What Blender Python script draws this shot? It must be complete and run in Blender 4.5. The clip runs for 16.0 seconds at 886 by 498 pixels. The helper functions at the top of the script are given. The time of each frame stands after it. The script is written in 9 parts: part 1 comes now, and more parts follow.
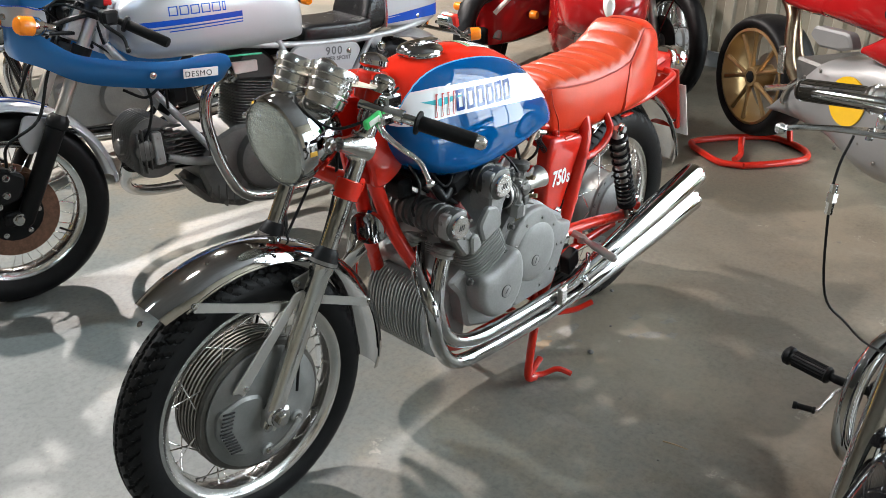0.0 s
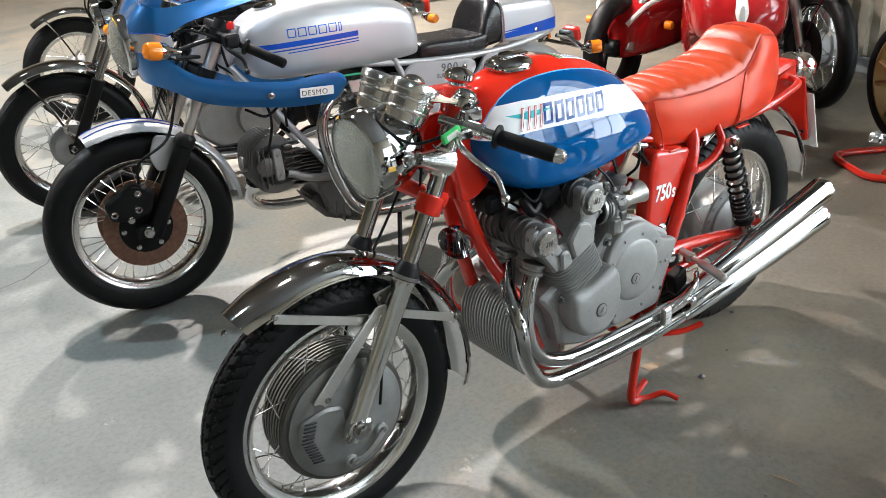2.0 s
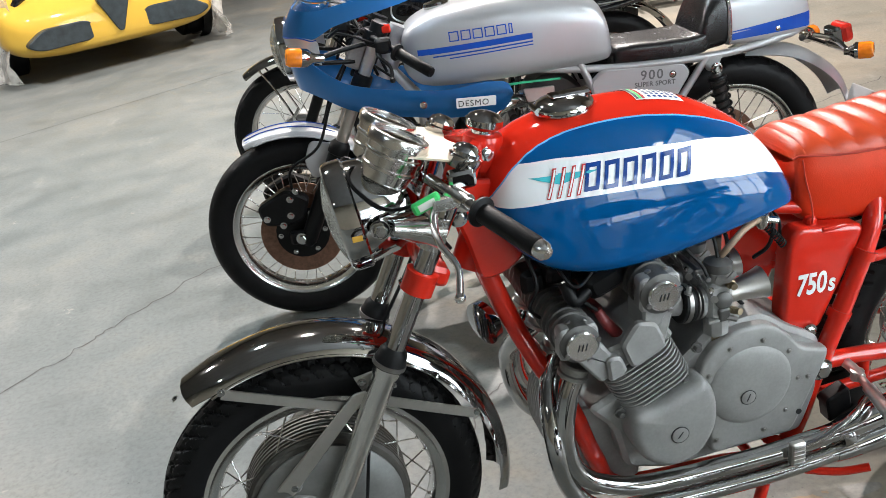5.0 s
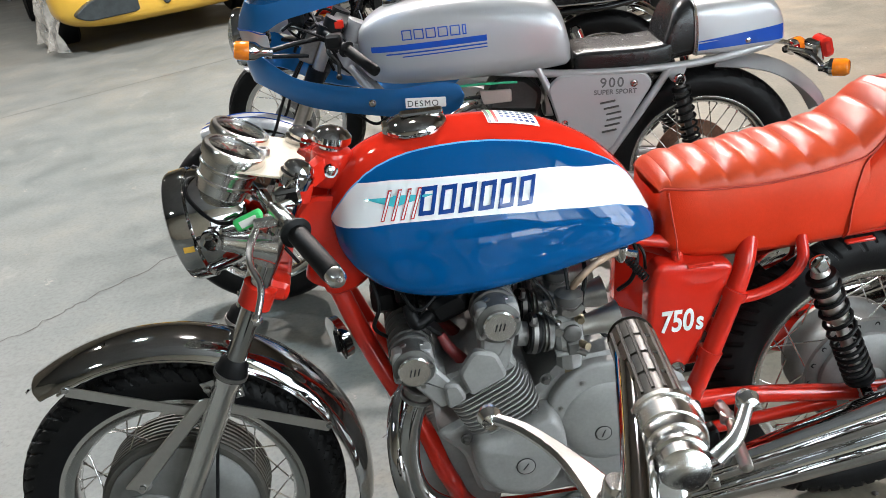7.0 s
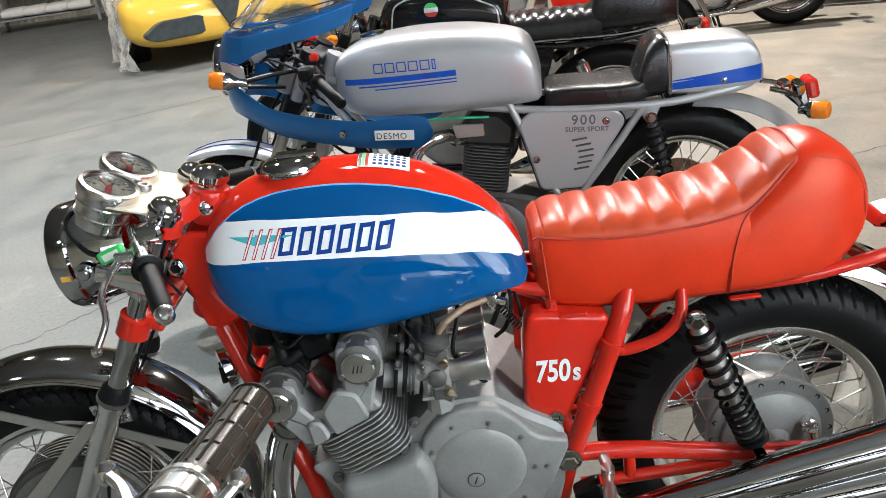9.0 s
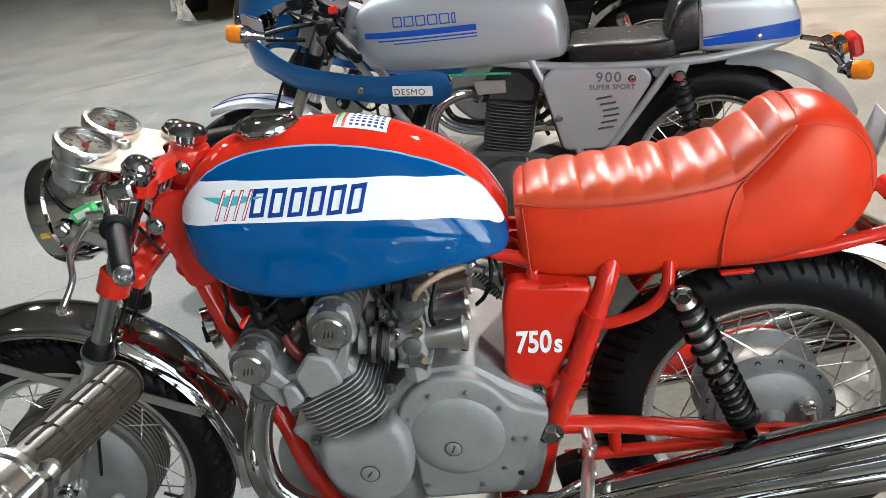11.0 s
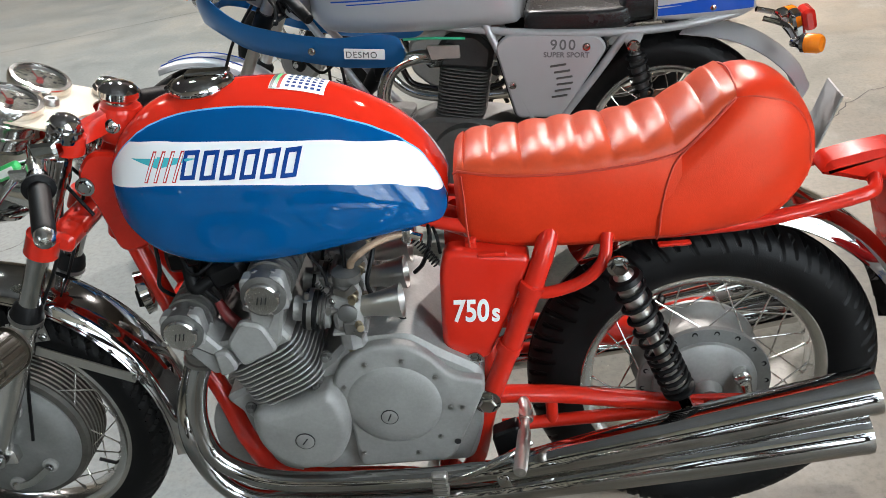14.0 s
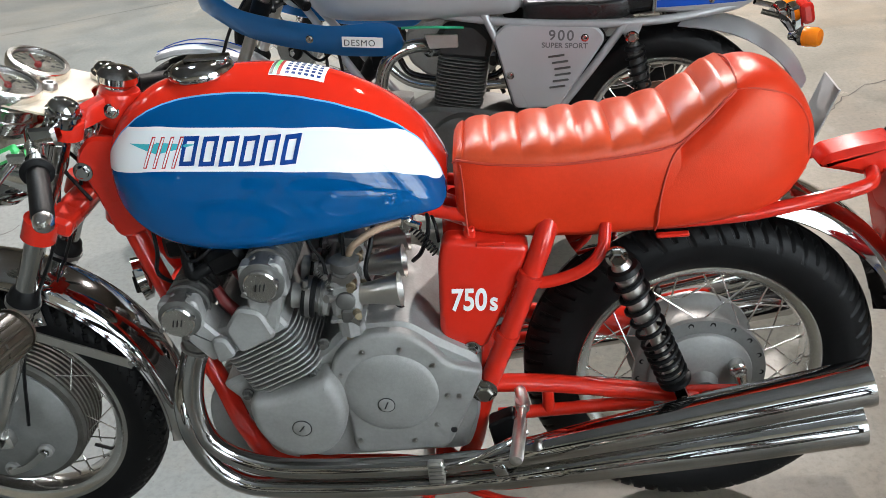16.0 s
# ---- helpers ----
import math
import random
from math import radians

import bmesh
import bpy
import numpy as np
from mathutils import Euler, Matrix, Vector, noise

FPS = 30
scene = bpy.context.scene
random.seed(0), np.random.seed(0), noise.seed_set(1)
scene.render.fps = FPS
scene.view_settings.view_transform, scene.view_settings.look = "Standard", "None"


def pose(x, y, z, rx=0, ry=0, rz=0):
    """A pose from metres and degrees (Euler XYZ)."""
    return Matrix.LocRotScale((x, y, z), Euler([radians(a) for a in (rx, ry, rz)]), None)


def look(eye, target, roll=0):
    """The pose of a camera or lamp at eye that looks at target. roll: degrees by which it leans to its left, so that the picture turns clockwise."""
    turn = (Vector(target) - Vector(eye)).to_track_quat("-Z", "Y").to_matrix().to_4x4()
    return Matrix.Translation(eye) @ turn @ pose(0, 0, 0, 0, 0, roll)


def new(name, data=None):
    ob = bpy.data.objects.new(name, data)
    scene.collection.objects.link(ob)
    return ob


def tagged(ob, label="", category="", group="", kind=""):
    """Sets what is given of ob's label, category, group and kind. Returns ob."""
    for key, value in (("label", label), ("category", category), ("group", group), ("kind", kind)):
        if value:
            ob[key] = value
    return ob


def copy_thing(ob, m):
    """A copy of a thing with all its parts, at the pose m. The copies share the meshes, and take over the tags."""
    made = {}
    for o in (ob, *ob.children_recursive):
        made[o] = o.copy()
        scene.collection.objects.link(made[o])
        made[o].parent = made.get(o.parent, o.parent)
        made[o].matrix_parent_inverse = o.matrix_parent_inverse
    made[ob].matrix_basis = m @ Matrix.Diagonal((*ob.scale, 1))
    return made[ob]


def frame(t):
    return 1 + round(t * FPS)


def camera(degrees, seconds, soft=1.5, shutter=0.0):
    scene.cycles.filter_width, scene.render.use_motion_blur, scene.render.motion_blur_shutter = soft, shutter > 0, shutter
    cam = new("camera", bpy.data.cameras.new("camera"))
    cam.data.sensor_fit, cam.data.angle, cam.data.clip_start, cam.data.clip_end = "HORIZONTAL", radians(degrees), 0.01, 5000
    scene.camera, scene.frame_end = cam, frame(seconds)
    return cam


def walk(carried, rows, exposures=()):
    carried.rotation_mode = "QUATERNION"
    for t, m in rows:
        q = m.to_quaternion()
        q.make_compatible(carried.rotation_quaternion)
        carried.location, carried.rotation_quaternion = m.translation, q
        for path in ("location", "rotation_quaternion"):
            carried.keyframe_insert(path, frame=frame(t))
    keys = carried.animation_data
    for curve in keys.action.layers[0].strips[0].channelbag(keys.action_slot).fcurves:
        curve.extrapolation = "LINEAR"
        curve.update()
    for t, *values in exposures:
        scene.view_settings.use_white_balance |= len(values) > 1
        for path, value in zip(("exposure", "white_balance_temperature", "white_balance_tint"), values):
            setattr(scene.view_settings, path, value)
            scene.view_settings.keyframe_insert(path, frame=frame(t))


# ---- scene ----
cam = camera(54.7, 16.0, soft=0.7)
PATH = [
    (0, (-0.872, -1.411, 1.508), (0.43, -0.194, 0.601), 0.2),
    (0.5, (-0.873, -1.419, 1.51), (0.42, -0.185, 0.612), -0.0),
    (1, (-0.862, -1.44, 1.509), (0.38, -0.148, 0.621), -1.1),
    (1.5, (-0.818, -1.469, 1.505), (0.345, -0.098, 0.629), -2.2),
    (2, (-0.743, -1.499, 1.492), (0.307, -0.032, 0.629), -4.1),
    (2.5, (-0.624, -1.495, 1.471), (0.326, 0.057, 0.641), -6.0),
    (3, (-0.444, -1.437, 1.464), (0.434, 0.156, 0.633), -7.0),
    (3.5, (-0.268, -1.448, 1.454), (0.4, 0.235, 0.604), -9.1),
    (3.7, (-0.202, -1.479, 1.457), (0.34, 0.253, 0.616), -9.5),
    (5.8, (0.27, -1.392, 1.457), (0.461, 0.407, 0.604), -8.9),
    (6, (0.331, -1.398, 1.457), (0.482, 0.397, 0.589), -8.8),
    (6.5, (0.434, -1.415, 1.454), (0.551, 0.374, 0.567), -9.3),
    (7, (0.484, -1.441, 1.457), (0.595, 0.359, 0.592), -8.0),
    (7.5, (0.547, -1.516, 1.462), (0.671, 0.31, 0.655), -6.0),
    (8, (0.652, -1.544, 1.467), (0.744, 0.296, 0.69), -6.3),
    (8.5, (0.803, -1.497, 1.457), (0.78, 0.353, 0.697), -7.7),
    (9, (0.866, -1.463, 1.45), (0.787, 0.369, 0.652), -8.2),
    (9.2, (0.859, -1.461, 1.447), (0.782, 0.356, 0.616), -8.1),
    (11.3, (1.031, -1.398, 1.428), (0.776, 0.381, 0.552), -8.9),
    (11.5, (1.035, -1.394, 1.426), (0.779, 0.386, 0.551), -8.7),
    (12, (1.048, -1.395, 1.422), (0.788, 0.378, 0.534), -8.7),
    (12.5, (1.063, -1.396, 1.423), (0.842, 0.366, 0.503), -8.2),
    (13, (1.068, -1.398, 1.419), (0.886, 0.36, 0.483), -7.5),
    (13.5, (1.067, -1.392, 1.416), (0.896, 0.36, 0.467), -7.3),
    (14, (1.061, -1.387, 1.416), (0.892, 0.362, 0.461), -7.1),
    (14.5, (1.053, -1.391, 1.419), (0.892, 0.359, 0.463), -6.9),
    (15, (1.054, -1.391, 1.419), (0.896, 0.358, 0.461), -6.6),
    (15.5, (1.053, -1.39, 1.417), (0.895, 0.357, 0.457), -6.5),
    (16, (1.051, -1.39, 1.415), (0.897, 0.349, 0.439), -6.3),
]
walk(cam, [(t, look(eye, target, roll)) for t, eye, target, roll in PATH], exposures=[(0.0, 0.12), (2.0, 0.16), (3.5, 0.0), (8.5, -0.12), (12.0, -0.18), (16.0, -0.24)])
# ---- light ----
world = bpy.data.worlds.new("world")
scene.world = world
world.use_nodes = True
world.node_tree.nodes["Background"].inputs[0].default_value = (0.55, 0.6, 0.7, 1)
world.node_tree.nodes["Background"].inputs[1].default_value = 0.01


def lamp(name, kind, place, aim, watts, colour, size=0.3, size_y=None):
    data = bpy.data.lights.new(name, kind)
    data.energy, data.color = watts, colour
    if kind == "AREA":
        data.size = size
        if size_y:
            data.shape, data.size_y = "RECTANGLE", size_y
        else:
            data.shape = "DISK"
    else:
        data.shadow_soft_size = size
    ob = new(name, data)
    ob.matrix_world = look(place, aim)
    return ob


WARM, COOL = (1.0, 0.915, 0.87), (0.75, 0.92, 1.0)
# high-bay lamps (x, y, watts, colour); the same list hangs the fixtures
BAYS = [(0.45, 3.3, 350, WARM), (-1.5, 3.6, 200, COOL), (3.6, -3.2, 6, COOL), (-4.5, 6.5, 300, WARM), (3.0, 6.0, 750, WARM), (-3.5, -3.2, 50, COOL)]
BAY_Z = 5.0
for bx, by, bw, bc in BAYS:
    lamp("bay_light", "AREA", (bx, by, BAY_Z - 0.32), (bx, by, 0), bw, bc, 0.2)

# ---- materials ----


def node_mat(name):
    m = bpy.data.materials.new(name)
    m.use_nodes = True
    nt = m.node_tree
    return m, nt, nt.nodes["Principled BSDF"]


def noise_node(nt, scale, detail=3.0, rough=0.55, coord="Object", stretch=None):
    tc = nt.nodes.new("ShaderNodeTexCoord")
    nz = nt.nodes.new("ShaderNodeTexNoise")
    nz.inputs["Scale"].default_value, nz.inputs["Detail"].default_value, nz.inputs["Roughness"].default_value = scale, detail, rough
    if stretch:
        mp = nt.nodes.new("ShaderNodeMapping")
        mp.inputs["Scale"].default_value = stretch
        nt.links.new(tc.outputs[coord], mp.inputs[0])
        nt.links.new(mp.outputs[0], nz.inputs["Vector"])
    else:
        nt.links.new(tc.outputs[coord], nz.inputs["Vector"])
    return nz.outputs["Fac"]


def ramp_node(nt, fac, stops, ease="LINEAR"):
    r = nt.nodes.new("ShaderNodeValToRGB")
    els = r.color_ramp.elements
    r.color_ramp.interpolation = ease
    while len(els) < len(stops):
        els.new(0.5)
    for e, (p, c) in zip(els, stops):
        e.position, e.color = p, (*c, 1) if len(c) == 3 else c
    nt.links.new(fac, r.inputs[0])
    return r.outputs[0]


def mix_node(nt, a, b, fac, blend="MIX"):
    n = nt.nodes.new("ShaderNodeMix")
    n.data_type, n.blend_type = "RGBA", blend
    for value, sock in ((fac, n.inputs[0]), (a, n.inputs[6]), (b, n.inputs[7])):
        if isinstance(value, (int, float)):
            sock.default_value = value
        elif isinstance(value, tuple):
            sock.default_value = (*value, 1)
        else:
            nt.links.new(value, sock)
    return n.outputs[2]


def math_node(nt, op, a, b=0.0, clamp=False):
    n = nt.nodes.new("ShaderNodeMath")
    n.operation, n.use_clamp = op, clamp
    for value, sock in ((a, n.inputs[0]), (b, n.inputs[1])):
        if isinstance(value, (int, float)):
            sock.default_value = value
        else:
            nt.links.new(value, sock)
    return n.outputs[0]


def surface(name, colour, rough, metal=0.0, coat=0.0, vary=0.12, scale=18.0, fine=160.0, bump=0.0, bump_scale=300.0, rough_vary=0.1, spec=0.5):
    """A surface with colour that varies at two scales, uneven gloss and fine relief."""
    m, nt, b = node_mat(name)
    big, small = noise_node(nt, scale), noise_node(nt, fine, 2.0)
    tone = math_node(nt, "ADD", math_node(nt, "MULTIPLY", big, 1.4), math_node(nt, "MULTIPLY", small, 0.6))
    lo, hi = tuple(c * (1 - vary) for c in colour), tuple(min(1, c * (1 + vary)) for c in colour)
    nt.links.new(ramp_node(nt, math_node(nt, "MULTIPLY", tone, 0.5), [(0.3, lo), (0.7, hi)]), b.inputs["Base Color"])
    rv = math_node(nt, "ADD", math_node(nt, "MULTIPLY", math_node(nt, "SUBTRACT", big, 0.5), rough_vary), rough, True)
    nt.links.new(rv, b.inputs["Roughness"])
    b.inputs["Metallic"].default_value = metal
    b.inputs["Coat Weight"].default_value = coat
    b.inputs["Coat Roughness"].default_value = 0.04
    b.inputs["Specular IOR Level"].default_value = 0.05 if coat > 0.5 and metal < 0.1 else spec
    if bump:
        bn = nt.nodes.new("ShaderNodeBump")
        bn.inputs["Strength"].default_value, bn.inputs["Distance"].default_value = bump, 0.001
        nt.links.new(noise_node(nt, bump_scale, 3.0), bn.inputs["Height"])
        nt.links.new(bn.outputs[0], b.inputs["Normal"])
    return m


CHROME = surface("chrome", (0.49, 0.487, 0.483), 0.05, 1.0, vary=0.05, rough_vary=0.06)
POLISHED = surface("polished_aluminium", (0.74, 0.73, 0.71), 0.2, 1.0, vary=0.06, rough_vary=0.15, scale=30)
BRUSHED = surface("satin_aluminium", (0.62, 0.60, 0.57), 0.36, 1.0, vary=0.08, rough_vary=0.2, bump=0.15)
CAST = surface("sandcast_aluminium", (0.29, 0.287, 0.28), 0.54, 0.3, vary=0.16, scale=14, rough_vary=0.2, bump=0.5, bump_scale=700)
CAST_DARK = surface("dark_cast_aluminium", (0.13, 0.128, 0.123), 0.46, 0.55, vary=0.2, bump=0.4, bump_scale=500)
BLACKENED = surface("blackened_cast_aluminium", (0.045, 0.045, 0.044), 0.42, 0.45, vary=0.3, bump=0.4, bump_scale=450)
CAST_MID = surface("grey_cast_aluminium", (0.21, 0.21, 0.205), 0.45, 0.5, vary=0.15, bump=0.4, bump_scale=500)
STEEL = surface("dull_steel", (0.3, 0.29, 0.28), 0.42, 1.0, vary=0.2, rough_vary=0.2)
RED = surface("red_gloss_paint", (0.56, 0.021, 0.01), 0.28, 0.0, 0.9, vary=0.06, scale=6)
RED_DARK = surface("dark_red_gloss_paint", (0.36, 0.01, 0.011), 0.25, 0.0, 0.9, vary=0.08, scale=5)
BLUE_DEEP = surface("deep_metallic_blue_paint", (0.008, 0.15, 0.43), 0.34, 0.6, 1.0, vary=0.1, scale=4, fine=900)
BLUE_LINE = surface("royal_blue_stripe", (0.012, 0.075, 0.42), 0.3, 0.0, 0.8, vary=0.04)
INK_BLUE = surface("ink_blue_transfer", (0.006, 0.045, 0.22), 0.3, 0.0, 0.8, vary=0.04)
WHITE = surface("white_transfer", (0.8, 0.8, 0.78), 0.32, 0.0, 0.6, vary=0.03)
TEAL = surface("teal_transfer", (0.06, 0.42, 0.48), 0.3, 0.0, 0.7, vary=0.04)
RED_LINE = surface("red_transfer", (0.5, 0.05, 0.05), 0.35, 0.0, 0.7, vary=0.04)
BLACK_LINE = surface("black_transfer", (0.012, 0.012, 0.014), 0.4, vary=0.04)
SILVER = surface("silver_metallic_paint", (0.45, 0.455, 0.47), 0.36, 0.4, 0.8, vary=0.05, scale=5, fine=1500)
SILVER_FRAME = surface("grey_silver_frame_paint", (0.4, 0.4, 0.41), 0.4, 0.35, 0.5, vary=0.07)
BLACK_PAINT = surface("black_gloss_paint", (0.008, 0.008, 0.009), 0.18, 0.0, 0.9, vary=0.1)
BLACK = surface("black_plastic", (0.0045, 0.0045, 0.005), 0.45, vary=0.25, bump=0.2, spec=0.2)
RUBBER = surface("black_rubber", (0.0055, 0.0055, 0.006), 0.48, vary=0.35, scale=25, bump=0.35, bump_scale=420, spec=0.18)
LEATHER = surface("red_leatherette", (0.58, 0.033, 0.01), 0.3, vary=0.1, scale=12, bump=0.35, bump_scale=520, spec=0.32)
for knot in LEATHER.node_tree.nodes:
    if knot.type == "BSDF_PRINCIPLED":
        knot.inputs["Specular Tint"].default_value = (1.0, 0.8, 0.58, 1)
# pad red pushed to orange: its yellowish sheen is put into the colour
LEATHER_PAD = surface("orange_sheen_leatherette", (0.52, 0.058, 0.018), 0.33, vary=0.12, scale=10, bump=0.35, bump_scale=520, spec=0.4)
LEATHER_BLACK = surface("black_leatherette", (0.008, 0.008, 0.009), 0.26, vary=0.2, bump=0.4, bump_scale=480)
STITCH = surface("dark_red_stitching", (0.42, 0.032, 0.014), 0.7, vary=0.2)
RUST = surface("rusty_cast_iron", (0.16, 0.085, 0.055), 0.62, 0.5, vary=0.35, scale=60, bump=0.4)
AMBER = surface("amber_lens", (0.85, 0.22, 0.01), 0.18, 0.0, 0.5, vary=0.08, bump=0.3, bump_scale=200)
RED_LENS = surface("red_lens", (0.55, 0.02, 0.012), 0.18, 0.0, 0.5, vary=0.08, bump=0.3, bump_scale=200)
GOLD = surface("gold_anodised_rim", (0.36, 0.24, 0.115), 0.36, 0.85, vary=0.08)
BEIGE = surface("beige_instrument_plate", (0.68, 0.58, 0.45), 0.45, vary=0.05)
BRAID = surface("braided_hose", (0.32, 0.22, 0.15), 0.55, 0.3, vary=0.4, fine=700, bump=0.6, bump_scale=900)
BRASS = surface("dull_brass", (0.26, 0.21, 0.14), 0.42, 0.85, vary=0.2, rough_vary=0.2)
GREY_INK = surface("grey_transfer", (0.12, 0.12, 0.125), 0.4, vary=0.05)
GREEN = surface("green_plastic_tag", (0.05, 0.55, 0.14), 0.4, vary=0.06)
GREEN_WIRE = surface("green_wire", (0.03, 0.4, 0.2), 0.45, vary=0.06)
YELLOW = surface("yellow_car_paint", (0.62, 0.36, 0.06), 0.3, 0.0, 0.9, vary=0.04, scale=2)
DIAL = surface("grey_dial_face", (0.36, 0.33, 0.28), 0.5, vary=0.35, scale=90)
CARD = surface("brown_cardboard", (0.45, 0.31, 0.19), 0.8, vary=0.15, scale=7, bump=0.2)
PAPER = surface("white_label", (0.75, 0.74, 0.7), 0.6, vary=0.05)
WOOD = surface("pale_pallet_wood", (0.4, 0.27, 0.16), 0.7, vary=0.25, scale=9, bump=0.3, bump_scale=120)
PLUG_RED = surface("dark_red_plug_cap", (0.16, 0.015, 0.015), 0.4, vary=0.15)


def glass_mat(name, colour, rough=0.02, tint=1.0):
    m, nt, b = node_mat(name)
    b.inputs["Base Color"].default_value = (*colour, 1)
    b.inputs["Transmission Weight"].default_value = 1.0
    nt.links.new(math_node(nt, "ADD", math_node(nt, "MULTIPLY", noise_node(nt, 40), 0.05), rough), b.inputs["Roughness"])
    b.inputs["IOR"].default_value = 1.45
    return m


GLASS = glass_mat("clear_glass", (0.97, 0.98, 0.97))
PERSPEX = glass_mat("clear_perspex", (0.93, 0.96, 0.99), 0.03)


def fluted_lens():
    """Pressed headlamp glass: upright flutes crossed by a few level prisms."""
    m, nt, b = node_mat("fluted_headlamp_glass")
    tc = nt.nodes.new("ShaderNodeTexCoord")
    waves = []
    for axis, scale in (("Y", 34.0), ("Z", 21.0)):
        w = nt.nodes.new("ShaderNodeTexWave")
        w.bands_direction, w.inputs["Scale"].default_value, w.inputs["Distortion"].default_value = axis, scale, 0.6
        nt.links.new(tc.outputs["Object"], w.inputs["Vector"])
        waves.append(w.outputs["Fac"])
    bn = nt.nodes.new("ShaderNodeBump")
    bn.inputs["Strength"].default_value, bn.inputs["Distance"].default_value = 1.0, 0.0016
    nt.links.new(math_node(nt, "ADD", waves[0], waves[1]), bn.inputs["Height"])
    nt.links.new(bn.outputs[0], b.inputs["Normal"])
    b.inputs["Base Color"].default_value = (0.9, 0.92, 0.85, 1)
    b.inputs["Transmission Weight"].default_value = 0.8
    b.inputs["Roughness"].default_value = 0.06
    return m


LENS = fluted_lens()


def lit(name, colour, strength):
    m, nt, b = node_mat(name)
    b.inputs["Base Color"].default_value = (*colour, 1)
    b.inputs["Emission Color"].default_value = (*colour, 1)
    b.inputs["Emission Strength"].default_value = strength
    return m


def concrete():
    """Worn power-floated slab: tone patches, tan and grey-green stains, scuffs, fine pores, and a lamp's warm pool put
    into the colour.
    """
    m, nt, b = node_mat("worn_concrete")
    big, mid, fine = noise_node(nt, 0.5, 5.0, 0.6), noise_node(nt, 2.6, 7.0, 0.68), noise_node(nt, 55.0, 5.0, 0.75)
    base = ramp_node(nt, big, [(0.33, (0.14, 0.15, 0.147)), (0.5, (0.17, 0.175, 0.169)), (0.68, (0.212, 0.204, 0.186))])
    tc = nt.nodes.new("ShaderNodeTexCoord")
    sp = nt.nodes.new("ShaderNodeSeparateXYZ")
    nt.links.new(tc.outputs["Object"], sp.inputs[0])
    # warm lamp's pool of light, put into the base colour as tan
    warm_pool = math_node(nt, "ADD", math_node(nt, "MULTIPLY", sp.outputs[0], 0.45), math_node(nt, "MULTIPLY", math_node(nt, "SUBTRACT", mid, 0.5), 1.6))
    tan = ramp_node(nt, warm_pool, [(0.0, (0.97, 1.0, 1.0)), (0.45, (1.1, 1.0, 0.86))])
    base = mix_node(nt, base, tan, 1.0, "MULTIPLY")
    # the slab is darker and browner towards +x and -y
    corner_tone = math_node(nt, "ADD", math_node(nt, "MULTIPLY", sp.outputs[0], 0.5), math_node(nt, "MULTIPLY", sp.outputs[1], -0.5))
    corner_tone = math_node(nt, "ADD", corner_tone, math_node(nt, "MULTIPLY", math_node(nt, "SUBTRACT", mid, 0.5), 1.5))
    base = mix_node(nt, base, ramp_node(nt, corner_tone, [(0.7, (1, 1, 1)), (1.1, (0.7, 0.67, 0.64))]), 1.0, "MULTIPLY")
    patch = ramp_node(nt, mid, [(0.32, (0.68, 0.7, 0.7)), (0.44, (0.88, 0.9, 0.9)), (0.53, (1, 1, 1)), (0.66, (1.15, 1.08, 1.0))])
    col = mix_node(nt, base, patch, 0.65, "MULTIPLY")
    col = mix_node(nt, col, ramp_node(nt, fine, [(0.34, (0.7, 0.7, 0.7)), (0.52, (1, 1, 1)), (0.7, (1.14, 1.13, 1.11))]), 0.8, "MULTIPLY")
    stain = noise_node(nt, 1.15, 8.0, 0.66)
    col = mix_node(nt, col, (0.265, 0.222, 0.168), math_node(nt, "MULTIPLY", ramp_node(nt, stain, [(0.5, (0, 0, 0)), (0.62, (0.5, 0.5, 0.5))]), ramp_node(nt, math_node(nt, "MULTIPLY", sp.outputs[0], 0.5), [(0.1, (0, 0, 0)), (0.5, (1, 1, 1))])))
    grime = noise_node(nt, 1.9, 8.0, 0.7, stretch=(1.0, 1.6, 1.0))
    col = mix_node(nt, col, (0.085, 0.084, 0.08), ramp_node(nt, grime, [(0.58, (0, 0, 0)), (0.74, (0.4, 0.4, 0.4))]))
    scuff = noise_node(nt, 1.4, 7.0, 0.75, stretch=(2.6, 1.2, 1.0))
    col = mix_node(nt, col, (0.33, 0.315, 0.285), ramp_node(nt, scuff, [(0.58, (0, 0, 0)), (0.72, (0.4, 0.4, 0.4))]))
    chip = noise_node(nt, 4.5, 9.0, 0.82)
    col = mix_node(nt, col, (0.36, 0.33, 0.285), ramp_node(nt, chip, [(0.63, (0, 0, 0)), (0.645, (0.6, 0.6, 0.6))]))
    spots = noise_node(nt, 9.0, 3.0, 0.6)
    col = mix_node(nt, col, (0.07, 0.068, 0.064), ramp_node(nt, spots, [(0.70, (0, 0, 0)), (0.76, (0.65, 0.65, 0.65))]))
    specks = noise_node(nt, 70.0, 1.0)
    col = mix_node(nt, col, (0.06, 0.058, 0.052), ramp_node(nt, specks, [(0.76, (0, 0, 0)), (0.79, (0.7, 0.7, 0.7))]))
    nt.links.new(col, b.inputs["Base Color"])
    rgh = ramp_node(nt, mid, [(0.3, (0.36, 0.36, 0.36)), (0.7, (0.58, 0.58, 0.58))])
    nt.links.new(rgh, b.inputs["Roughness"])
    bn = nt.nodes.new("ShaderNodeBump")
    bn.inputs["Strength"].default_value, bn.inputs["Distance"].default_value = 0.25, 0.002
    nt.links.new(fine, bn.inputs["Height"])
    nt.links.new(bn.outputs[0], b.inputs["Normal"])
    return m


